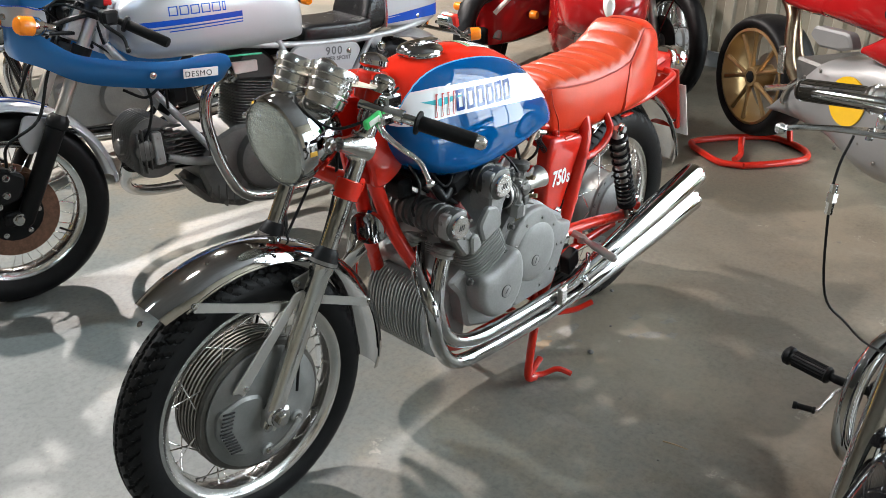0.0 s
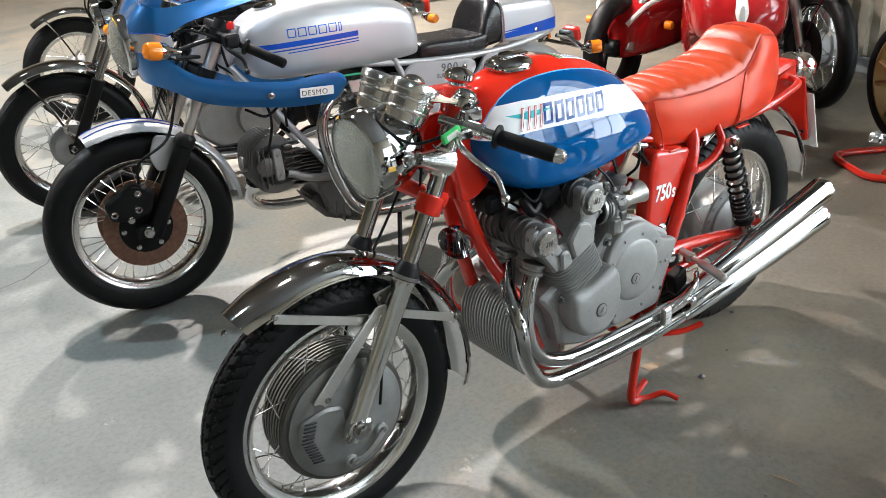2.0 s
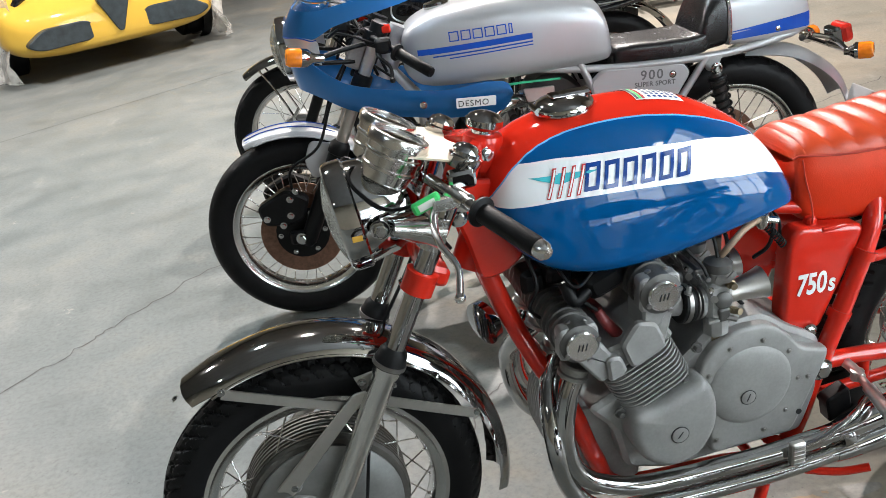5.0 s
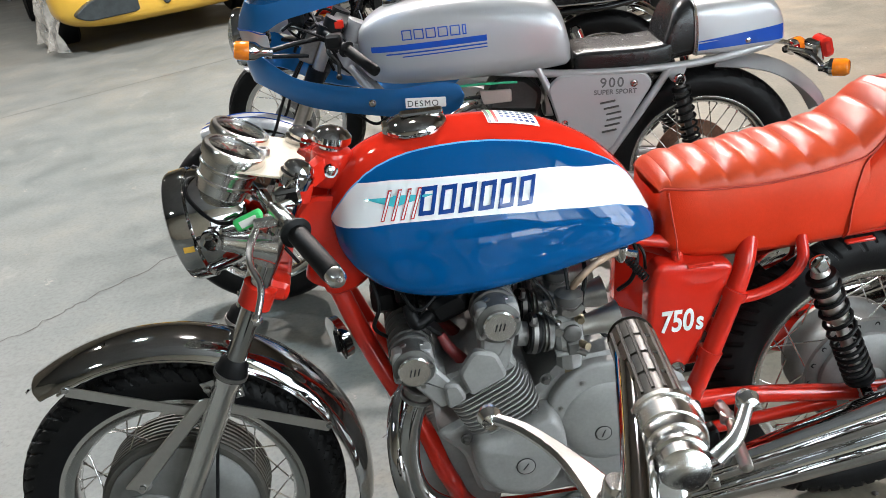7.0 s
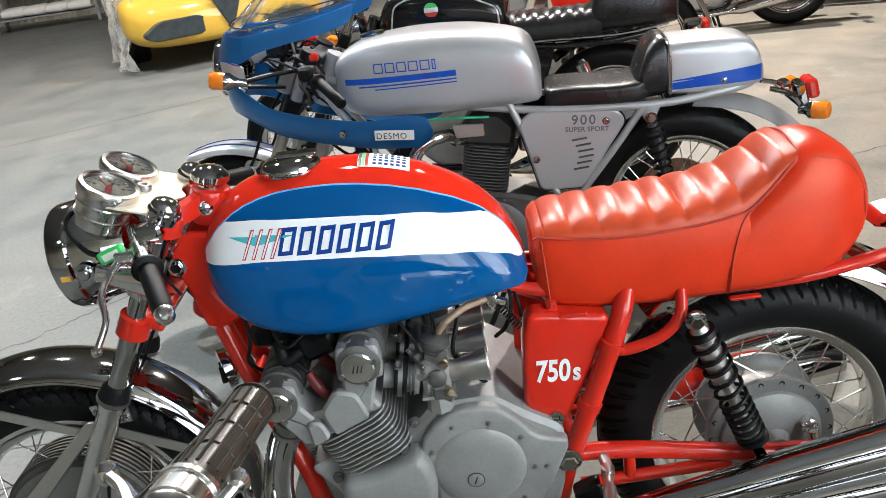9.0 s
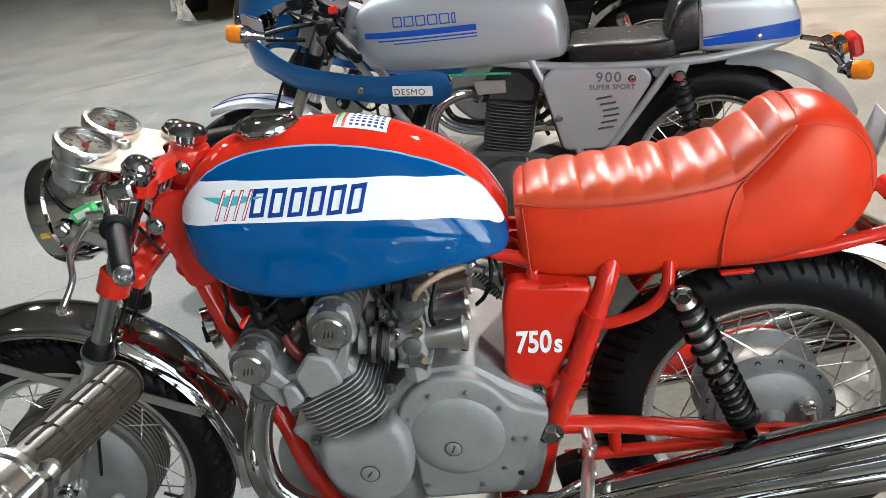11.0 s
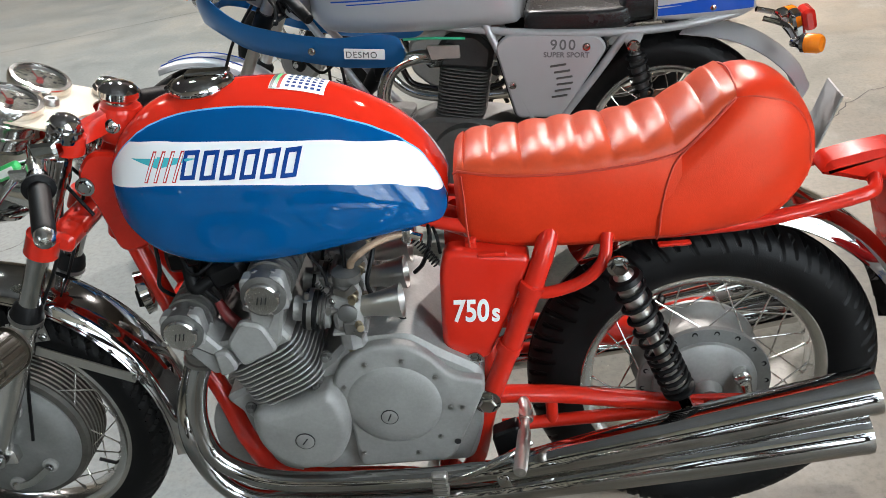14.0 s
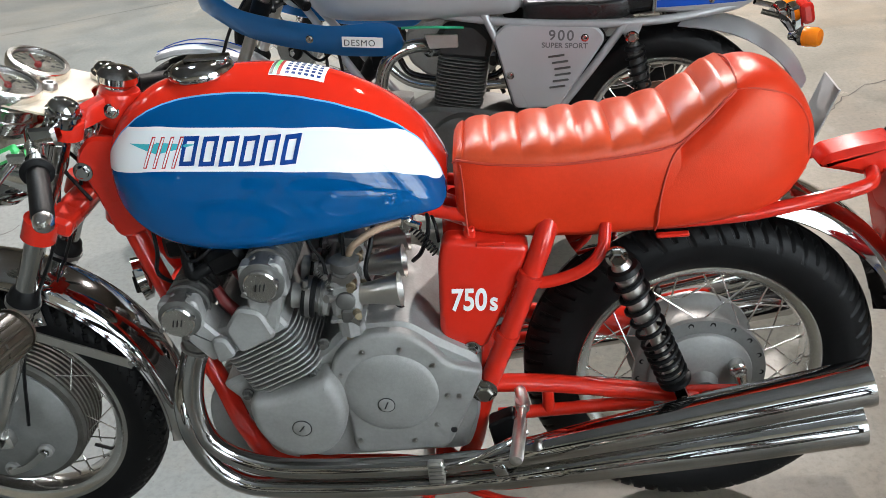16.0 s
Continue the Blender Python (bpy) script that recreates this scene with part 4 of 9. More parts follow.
    # bars
    for s in (-1, 1):
        a, b = Vector((0.282, s * 0.09, 0.962)), Vector((0.391, s * 0.325, 0.908))
        bar = part("clip_on_bar", join(tube([a, b], 0.011, 12), between((0.302, s * 0.092, 0.915), (0.316, s * 0.092, 0.944), [(0, 0.026), (1, 0.026)])), CHROME, bike, "chromed clip-on handlebar")
        grip(bar, a.lerp(b, 0.5), b)
        part("bar_end", lathe([(0, 0.0155), (0.012, 0.015), (0.02, 0.009), (0.022, 0)], b, (b - a).normalized(), 18), POLISHED, bar)
        part("lever_clamp", join(between(a.lerp(b, 0.22), a.lerp(b, 0.38), [(0, 0.016), (1, 0.016)]), block(a.lerp(b, 0.3) + Vector((-0.025, 0, -0.004)), (0.04, 0.022, 0.02), 0.004)), POLISHED, bar)
        hand_lever(bar, (0.275, s * 0.15, 0.935), (0.262, s * 0.235, 0.905), (0.266, s * 0.312, 0.85))
        part("switch", join(block(a.lerp(b, 0.2) + Vector((0.024, 0, 0.018)), (0.045, 0.028, 0.03), 0.005), tube([a.lerp(b, 0.2) + Vector((0.024, 0, 0.03)), a.lerp(b, 0.2) + Vector((0.04, s * 0.01, 0.045))], 0.003, 6)), CHROME, bar, "chromed switch block")
        part("lever_cable", tube([(0.262, s * 0.135, 0.94), (0.2, s * 0.1, 0.93), (0.155, s * 0.06, 0.97), (0.17, s * 0.02, 0.985), (0.25, -s * 0.02, 0.9), (0.31, -s * 0.03, 0.8)], 0.0035, 7), BLACK, bar)
    tag = part("key_tag", block((0.262, -0.152, 0.945), (0.05, 0.012, 0.022), 0.004, Matrix.Rotation(radians(-18), 4, "Y")), GREEN, bike, "bright green plastic key tag")
    part("key_ring", tube([(0.25, -0.146, 0.935), (0.252, -0.13, 0.925), (0.25, -0.112, 0.912), (0.243, -0.112, 0.92)], 0.0015, 6), STEEL, tag)
    part("paper", block((0.262, -0.1585, 0.945), (0.03, 0.002, 0.012), 0.0005, Matrix.Rotation(radians(-18), 4, "Y")), PAPER, tag)
    for s, dx in ((-1, 0.0), (1, 0.02)):
        part("brake_cable", tube([(0.27 + dx, s * 0.03, 0.86), (0.23, s * 0.045, 0.74), (0.16, s * 0.06, 0.62), (0.1, s * 0.075, 0.5), (0.06, s * 0.088, 0.34)], 0.0035, 7), BLACK, bike)
    part("horn", join(lathe([(0, 0.0), (0.002, 0.02), (0.01, 0.036), (0.012, 0.042), (0.028, 0.044), (0.03, 0.03)], (0.372, -0.012, 0.63), (-0.85, -0.4, -0.1), 28)), CHROME, bike, "chromed horn with slotted face")
    for k in range(5):
        part("horn_slot", block((0.346 + abs(k - 2) * 0.002, -0.046 + k * 0.011, 0.628), (0.006, 0.004, 0.06 - abs(k - 2) * 0.012), 0.001), BLACK, bike)


def yoke_plate():
    """Cast top yoke: a boss at the stem and two swept arms."""
    arms = [loft([[(x + dx, sg * y + dy, z + dz) for dx, dy, dz in ((-w, -w * 0.7, -0.017), (w, w * 0.7, -0.017), (w * 1.05, w * 0.75, 0.0), (w * 0.8, w * 0.55, 0.014), (-w * 0.8, -w * 0.55, 0.014), (-w * 1.05, -w * 0.75, 0.0))] for x, y, z, w in ((0.337, 0.095, 0.966, 0.018), (0.356, 0.07, 0.969, 0.019), (0.378, 0.04, 0.974, 0.022), (0.398, 0.012, 0.978, 0.026), (0.404, 0.0, 0.978, 0.028))]) for sg in (-1, 1)]
    return join(*arms, between((0.392, 0, 0.93), (0.405, 0, 0.993), [(0, 0.033), (0.08, 0.037), (0.8, 0.037), (0.95, 0.034), (1, 0.028)], 32))


def four_frame(bike):
    """Red tubular frame, swinging arm, stand and side covers."""
    frame_thing = part("frame", join(
        between((0.345, 0, 0.745), (0.425, 0, 0.92), [(0, 0.034), (0.06, 0.036), (0.94, 0.036), (1, 0.034)]),
        tube([(0.39, 0, 0.87), (0.6, 0, 0.86), (0.95, 0, 0.72), (1.05, 0, 0.66)], 0.024, 12),
        *[tube([(0.36, s * 0.025, 0.79), (0.375, s * 0.032, 0.72), (0.412, s * 0.05, 0.60), (0.455, s * 0.082, 0.50), (0.486, s * 0.1, 0.43), (0.517, s * 0.112, 0.32), (0.57, s * 0.1, 0.226), (0.78, s * 0.095, 0.2), (0.93, s * 0.11, 0.212), (0.99, s * 0.13, 0.40), (1.045, s * 0.13, 0.54), (1.1, s * 0.12, 0.68), (1.125, s * 0.09, 0.745)], 0.0185, 14, 8) for s in (-1, 1)],
        *[tube([(0.40, s * 0.04, 0.81), (0.5, s * 0.045, 0.81), (0.7, s * 0.05, 0.8), (0.95, s * 0.07, 0.745), (1.11, s * 0.084, 0.712), (1.3, s * 0.084, 0.706), (1.44, s * 0.09, 0.712), (1.52, s * 0.094, 0.726), (1.62, s * 0.084, 0.74)], 0.012, 12, 6) for s in (-1, 1)],
        tube([(1.615, -0.085, 0.739), (1.66, -0.07, 0.748), (1.675, 0, 0.752), (1.66, 0.07, 0.748), (1.615, 0.085, 0.739)], 0.012, 12),
        *[tube([(1.075, s * 0.13, 0.638), (1.11, s * 0.135, 0.632), (1.17, s * 0.138, 0.652), (1.205, s * 0.136, 0.688), (1.215, s * 0.11, 0.725)], 0.011, 10) for s in (-1, 1)],
        tube([(0.41, -0.045, 0.61), (0.41, 0.045, 0.61)], 0.012, 10), tube([(1.05, -0.13, 0.56), (1.05, 0.13, 0.56)], 0.014, 10)), RED, bike, "red tubular cradle frame")
    for s in (-1, 1):
        part("head_gusset", plate(rounded([(0.35, 0.93), (0.42, 0.92), (0.445, 0.83), (0.44, 0.765), (0.40, 0.738), (0.352, 0.732), (0.335, 0.82), (0.314, 0.888)], 0.02), s * 0.036, s * 0.058, 0.006), RED, frame_thing)
        bolt(frame_thing, (0.327, s * 0.058, 0.868), (0, s, 0), 0.012, 0.008)
        for zc, xc in ((0.64, 1.083), (0.52, 1.036)):
            part("band", between((xc - 0.0035, s * 0.129, zc - 0.008), (xc + 0.0035, s * 0.129, zc + 0.008), [(0, 0.0225), (1, 0.0225)]), RED, frame_thing)
    arm = part("swinging_arm", join(*[join(tube([(0.985, s * 0.125, 0.414), (1.12, s * 0.12, 0.40), (1.38, s * 0.118, 0.352)], 0.0175, 12), tube([(1.01, s * 0.122, 0.335), (1.1, s * 0.12, 0.338), (1.3, s * 0.118, 0.345)], 0.013, 10), tube([(1.105, s * 0.121, 0.40), (1.105, s * 0.121, 0.338)], 0.012, 10), plate(rounded([(1.33, 0.378), (1.46, 0.372), (1.46, 0.332), (1.33, 0.334)], 0.012), s * 0.112, s * 0.124, 0.003)) for s in (-1, 1)], tube([(0.99, -0.135, 0.414), (0.99, 0.135, 0.414)], 0.024, 16)), RED, bike, "red swinging arm")
    for s in (-1, 1):
        bolt(arm, (0.988, s * 0.146, 0.414), (0, s, 0), 0.017, 0.016)
        part("side_cover", pillow(rounded([(0.940, 0.722), (1.088, 0.70), (1.074, 0.655), (0.998, 0.492), (0.965, 0.494), (0.932, 0.502), (0.917, 0.53), (0.927, 0.68)], 0.02, 6), s * 0.085, s * 0.128, 0.012), RED, bike, "red side cover with a white model number", 60)
        shock(bike, (1.226, s * 0.145, 0.688), (1.352, s * 0.142, 0.366))
        bolt(bike, (0.972, s * 0.128, 0.497), (0, s, 0), 0.011, 0.012)
        part("cover_lug", join(block((1.02, s * 0.12, 0.708), (0.05, 0.016, 0.008), 0.002)), RED, bike)
    letters("model_number", "750", 0.062, WHITE, bike, Matrix.Translation((0.9415, -0.1287, 0.5825)) @ pose(0, 0, 0, 90, 0, 0) @ pose(0, 0, 0, 0, 0, -3), 0.0004, 0.06, 1.0, bold=0.0016, narrow=0.68)
    letters("model_letter", "s", 0.054, WHITE, bike, Matrix.Translation((1.009, -0.1287, 0.578)) @ pose(0, 0, 0, 90, 0, 0) @ pose(0, 0, 0, 0, 0, -3), 0.0004, 0.06, bold=0.0014, narrow=0.72)
    # chromed rear guard, tail lamp, plate
    guard = part("rear_mudguard", arc_guard(R, 0.368, 0.408, 0.078, 128, 8), CHROME, bike, "chromed rear mudguard")
    lampb = part("tail_bracket", join(plate(rounded([(1.585, 0.762), (1.598, 0.784), (1.65, 0.795), (1.71, 0.803), (1.715, 0.735), (1.66, 0.742), (1.627, 0.752)], 0.008), -0.036, 0.036, 0.01), plate(rounded([(1.69, 0.755), (1.706, 0.755), (1.765, 0.54), (1.75, 0.536)], 0.004), -0.072, 0.072, 0.004)), RED, bike, "red tail lamp bracket and plate holder")
    part("tail_lamp", lathe([(0, 0.04), (0.008, 0.045), (0.02, 0.046), (0.024, 0.044), (0.07, 0.0445), (0.074, 0.047), (0.09, 0.046)], (1.708, 0, 0.776), (0.97, 0, -0.2), 32), CHROME, lampb, "chromed tail lamp body")
    part("tail_lens", lathe([(0.088, 0.044), (0.105, 0.04), (0.112, 0.02), (0.113, 0)], (1.708, 0, 0.776), (0.97, 0, -0.2), 28), RED_LENS, lampb, "red tail lens")
    part("number_plate", plate(rounded([(1.722, 0.70), (1.727, 0.70), (1.788, 0.51), (1.783, 0.51)], 0.001), -0.092, 0.092, 0.001), PAPER, lampb, "white number plate")
    for zc in (0.735, 0.57):
        bolt(lampb, (1.70 + (0.73 - zc) * 0.27, -0.06, zc), (-1, 0, -0.27), 0.006, 0.005)
    # centre stand
    stand = part("centre_stand", join(*[join(tube([(0.915, s * 0.11, 0.245), (0.872, s * 0.15, 0.19), (0.832, s * 0.168, 0.085), (0.825, s * 0.172, 0.024), (0.85, s * 0.178, 0.014)], 0.0125, 10), tube([(0.83, s * 0.17, 0.024), (0.875, s * 0.19, 0.018), (0.91, s * 0.215, 0.03), (0.935, s * 0.248, 0.016)], 0.0085, 8), tube([(0.835, s * 0.172, 0.03), (0.895, s * 0.16, 0.05)], 0.01, 8)) for s in (-1, 1)], tube([(0.88, -0.135, 0.18), (0.88, 0.135, 0.18)], 0.011, 10), tube([(0.9, -0.11, 0.243), (0.9, 0.11, 0.243)], 0.014, 10), tube([(0.89, -0.14, 0.2), (0.95, -0.17, 0.19), (1.01, -0.195, 0.185), (1.06, -0.22, 0.2)], 0.0085, 8)), RED, bike, "red centre stand on the floor")


def four_engine(bike):
    """Air-cooled transverse four with carburettors and exhausts."""
    case = part("crankcase", join(plate(rounded([(0.50, 0.46), (0.55, 0.40), (0.57, 0.30), (0.66, 0.27), (0.95, 0.275), (0.985, 0.37), (0.985, 0.49), (0.92, 0.53), (0.86, 0.575), (0.75, 0.57), (0.70, 0.52), (0.60, 0.50)], 0.02), -0.15, 0.15, 0.01)), CAST, bike, "grey sandcast crankcase")
    sump_line = [(0.475, 0.435), (0.448, 0.38), (0.444, 0.31), (0.466, 0.245), (0.515, 0.208), (0.60, 0.205), (0.63, 0.42)]
    sump = part("finned_sump", plate(rounded([(x + 0.012, z + 0.008 * (z < 0.3)) for x, z in sump_line], 0.035), -0.098, 0.098, 0.004), CAST, case, "ribbed barrel-shaped aluminium sump")
    rib = to_mesh("rib", plate(rounded(sump_line, 0.04), -0.0028, 0.0028, 0.0016), CAST)
    for k in range(19):
        piece("rib", rib, Matrix.Translation((0, -0.1 + k * 0.0111, 0)), sump)
    cover = part("clutch_cover", join(pillow(rounded([(0.736, 0.389), (0.717, 0.455), (0.717, 0.505), (0.747, 0.545), (0.795, 0.57), (0.862, 0.567), (0.905, 0.53), (0.929, 0.494), (0.988, 0.478), (0.988, 0.46), (0.961, 0.399), (0.914, 0.299), (0.737, 0.297)], 0.022), -0.148, -0.1735, 0.009), lathe([(-0.170, 0.088), (-0.1745, 0.084), (-0.178, 0.076), (-0.181, 0.062), (-0.1825, 0.045), (-0.183, 0.0)], (0.822, 0, 0.440), n=56)), CAST, case, "round sandcast clutch cover")
    for x, z in ((0.78, 0.533), (0.847, 0.535), (0.902, 0.496), (0.922, 0.428), (0.897, 0.36), (0.852, 0.325), (0.749, 0.330), (0.736, 0.485), (0.944, 0.425)):
        bolt(cover, (x, -0.1715, z), (0, -1, 0), 0.0042, 0.004, STEEL)
    plug = part("slotted_plug", lathe([(-0.1792, 0.014499999999999999), (-0.1844, 0.014499999999999999), (-0.185, 0.0135), (-0.185, 0)], (0.811, 0, 0.422), n=28), CAST, cover)
    part("groove", lathe([(-0.1812, 0.014499999999999999), (-0.184, 0.014499999999999999), (-0.184, 0.0161), (-0.1812, 0.0161)], (0.811, 0, 0.422), n=28, closed=True), BLACK_LINE, plug)
    part("slot", block((0.811, -0.185, 0.422), (0.0026, 0.001, 0.017), 0.0003, Matrix.Rotation(radians(25), 4, "Y")), BLACK_LINE, plug)
    drive = part("gear_cover", pillow(rounded([(0.566, 0.466), (0.563, 0.40), (0.592, 0.343), (0.645, 0.319), (0.705, 0.333), (0.735, 0.385), (0.741, 0.43), (0.732, 0.476), (0.714, 0.502), (0.672, 0.486), (0.62, 0.466)], 0.028), -0.14, -0.209, 0.02), CAST, case, "rounded sandcast timing cover")
    plug = part("slotted_plug", lathe([(-0.2055, 0.0165), (-0.2107, 0.0165), (-0.2113, 0.015500000000000002), (-0.2113, 0)], (0.656, 0, 0.4), n=28), CAST, drive)
    part("groove", lathe([(-0.2075, 0.0165), (-0.2103, 0.0165), (-0.2103, 0.0181), (-0.2075, 0.0181)], (0.656, 0, 0.4), n=28, closed=True), BLACK_LINE, plug)
    part("slot", block((0.656, -0.2113, 0.4), (0.0026, 0.001, 0.017), 0.0003, Matrix.Rotation(radians(40), 4, "Y")), BLACK_LINE, plug)
    part("right_cover", plate(rounded([(0.60, 0.47), (0.60, 0.33), (0.68, 0.29), (0.93, 0.3), (0.95, 0.48), (0.85, 0.54), (0.72, 0.52)], 0.04), 0.148, 0.2, 0.012), CAST, case)
    # cylinder block leans forward: its axis
    lean = radians(24)
    ux, uz = math.cos(lean), math.sin(lean)  # across the block, rising to the rear
    ax, az = -math.sin(lean), math.cos(lean)  # up the bores
    base = (0.632, 0.485)

    def at(u, v):
        return (base[0] + ux * u + ax * v, base[1] + uz * u + az * v)

    # core darker than its fins: shade in the gaps, put into the colour
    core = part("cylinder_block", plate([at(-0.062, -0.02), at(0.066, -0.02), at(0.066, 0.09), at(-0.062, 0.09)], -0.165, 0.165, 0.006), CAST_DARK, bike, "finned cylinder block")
    fin = to_mesh("cooling_fin", plate(rounded([(-0.074, -0.184), (0.076, -0.184), (0.076, 0.184), (-0.074, 0.184)], 0.045, 6), -0.0017, 0.0017, 0.0007), CAST)
    turn = Matrix(((1, 0, 0, 0), (0, 0, 1, 0), (0, 1, 0, 0), (0, 0, 0, 1)))
    for k in range(10):
        x, z = at(0, -0.004 + k * 0.0098)
        piece("cooling_fin", fin, Matrix.Translation((x, 0, z)) @ Matrix.Rotation(-lean, 4, "Y") @ turn, core)
    head = part("cylinder_head", join(
        plate(rounded([at(-0.08, 0.092), at(0.078, 0.092), at(0.07, 0.16), at(0.045, 0.15), at(0.0, 0.14), at(-0.045, 0.15), at(-0.075, 0.15)], 0.01), -0.182, 0.182, 0.006),
        plate(rounded([at(-0.02, 0.095), at(0.055, 0.095), at(0.06, 0.15), at(0.03, 0.175), at(-0.015, 0.15)], 0.012), -0.18, -0.2, 0.005),
        plate(rounded([at(-0.068, 0.095), at(-0.028, 0.095), at(-0.025, 0.135), at(-0.05, 0.145)], 0.012), -0.18, -0.2, 0.005)), CAST, bike, "grey cast cylinder head")
    for name, c, r in (("front_cam_box", (0.483, 0.640), 0.037), ("rear_cam_box", (0.638, 0.70), 0.0385)):
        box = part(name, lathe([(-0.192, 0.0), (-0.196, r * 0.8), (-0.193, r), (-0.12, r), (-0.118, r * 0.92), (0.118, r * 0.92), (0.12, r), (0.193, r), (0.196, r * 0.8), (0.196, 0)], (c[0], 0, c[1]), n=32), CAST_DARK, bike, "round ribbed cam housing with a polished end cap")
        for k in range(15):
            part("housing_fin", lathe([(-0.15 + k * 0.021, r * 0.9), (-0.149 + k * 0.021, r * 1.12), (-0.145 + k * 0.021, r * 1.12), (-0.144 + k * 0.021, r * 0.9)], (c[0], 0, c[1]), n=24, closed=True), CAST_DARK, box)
        rear = name == "rear_cam_box"
        for s in (-1, 1):
            part("pedestal", plate(rounded([(c[0] - 0.032, c[1] - 0.004), (c[0] + 0.034, c[1] - 0.006), at(0.06, 0.1) if rear else at(-0.028, 0.1), at(0.008, 0.1) if rear else at(-0.08, 0.1)], 0.008), s * 0.12, s * 0.19, 0.005), CAST, box)
            part("cap_flange", plate(rounded([(c[0] - r * 0.95, c[1] + r * 0.9), (c[0] + r * 0.95, c[1] + r * 0.9), (c[0] + r * 1.05, c[1] - r * 0.8), (c[0] - r * 1.05, c[1] - r * 0.8)], 0.012), s * 0.16, s * 0.192, 0.004), CAST, box)
        cap = part("end_cap", lathe([(-0.195, 0.029), (-0.203, 0.029), (-0.206, 0.0265), (-0.206, 0.0)], (c[0], 0, c[1]), n=32), POLISHED, box, "polished cap with an engraved mark")
        for a in (20, 200, 290):
            part("cap_screw", lathe([(-0.205, 0.005), (-0.209, 0.0045), (-0.209, 0)], (c[0] + 0.031 * math.cos(radians(a)), 0, c[1] + 0.031 * math.sin(radians(a))), n=10), STEEL, box)
        part("engraved_mark", join(*[block((c[0] - 0.007 + k * 0.007, -0.2065, c[1]), (0.0022, 0.001, 0.014), 0.0003, Matrix.Rotation(radians(18), 4, "Y")) for k in range(3)]), BLACK_LINE, box)
        for k in range(4):
            a = radians(60 + k * 50)
            bolt(box, (c[0] + r * 0.9 * math.cos(a), -0.17, c[1] + r * 0.9 * math.sin(a)), (math.cos(a), 0, math.sin(a)), 0.006, 0.007, STEEL)
    for k in range(4):
        y = -0.145 + k * 0.097
        p = at(-0.005, 0.14)
        part("plug_cap", tube([(p[0], y, p[1]), (p[0] - 0.02, y, p[1] + 0.03), (p[0] - 0.032, y + 0.006, p[1] + 0.055)], [0.012, 0.0105, 0.008], 12), PLUG_RED, bike, "dark red spark plug cap")
        part("plug_lead", tube([(p[0] - 0.03, y + 0.006, p[1] + 0.052), (p[0] - 0.06, y + 0.02, p[1] + 0.085), (p[0] - 0.05, y * 0.5, p[1] + 0.12), (p[0] + 0.08, y * 0.4, p[1] + 0.14)], 0.0038, 8), BLACK, bike)
    part("ignition_box", join(block((0.52, 0.0, 0.72), (0.1, 0.16, 0.035), 0.008), block((0.45, -0.03, 0.705), (0.05, 0.06, 0.05), 0.01), block((0.562, -0.085, 0.712), (0.075, 0.1, 0.05), 0.012, Matrix.Rotation(radians(-20), 4, "Y")), tube([(0.53, -0.12, 0.7), (0.5, -0.13, 0.69), (0.49, -0.11, 0.72)], 0.012, 10)), BLACK, bike, "black ignition coils under the tank")
    # studs at the cylinder foot
    for x, z in ((0.714, 0.554), (0.687, 0.493), (0.557, 0.452)):
        bolt(case, (x, -0.165, z), (0, -1, 0), 0.0075, 0.014, CAST_DARK)
    part("bolt_hole", lathe([(-0.171, 0.0065), (-0.1726, 0.006), (-0.1726, 0)], (0.927, 0, 0.346), n=16), BLACK_LINE, cover)
    # carburettors
    for k in range(4):
        y = -0.145 + k * 0.097
        carb = part("carburettor", join(
            between((0.672, y, 0.645), (0.735, y, 0.633), [(0, 0.022), (0.3, 0.022), (0.3, 0.033), (0.62, 0.033), (0.62, 0.026), (0.85, 0.026), (0.85, 0.03), (1, 0.03)]),
            block((0.765, y, 0.637), (0.05, 0.048, 0.075), 0.008), between((0.765, y, 0.6), (0.765, y, 0.555), [(0, 0.024), (0.8, 0.024), (0.9, 0.014), (1, 0.012)], 8), between((0.768, y, 0.665), (0.772, y, 0.71), [(0, 0.022), (0.75, 0.02), (0.8, 0.012), (1, 0.01)], 16)), CAST, bike, "cast carburettor with an open bellmouth")
        part("mixture_stub", tube([(0.75, y - 0.02, 0.61), (0.775, y - 0.027, 0.605), (0.79, y - 0.034, 0.6)], 0.006, 8), STEEL, carb)
        part("rubber_sleeve", between((0.69, y, 0.642), (0.713, y, 0.637), [(0, 0.034), (0.1, 0.036), (0.9, 0.036), (1, 0.034)]), RUBBER, carb)
        part("bellmouth", lathe([(0, 0.0185), (0.02, 0.02), (0.05, 0.0258), (0.066, 0.0295), (0.07, 0.031), (0.07, 0.029), (0.05, 0.0235), (0.02, 0.0165)], (0.79, y, 0.638), (0.985, 0, 0.09), 28), BRUSHED, carb, "polished bellmouth")
        part("clamp_band", between((0.697, y, 0.6405), (0.705, y, 0.639), [(0, 0.0372), (1, 0.0372)]), STEEL, carb)
        bolt(carb, (0.701, y - 0.022, 0.67), (0.2, 0, 0.98), 0.005, 0.016, STEEL, "clamp_screw")
        part("spigot_ring", join(*[between((0.718 + j * 0.007, y, 0.636 - j * 0.001), (0.721 + j * 0.007, y, 0.6355 - j * 0.001), [(0, 0.031), (0.2, 0.033), (0.8, 0.033), (1, 0.031)]) for j in range(2)]), STEEL, carb)
        part("bowl_flange", plate(rounded([(0.736, 0.6), (0.797, 0.6), (0.797, 0.606), (0.736, 0.606)], 0.002), y - 0.03, y + 0.03, 0.001), CAST, carb)
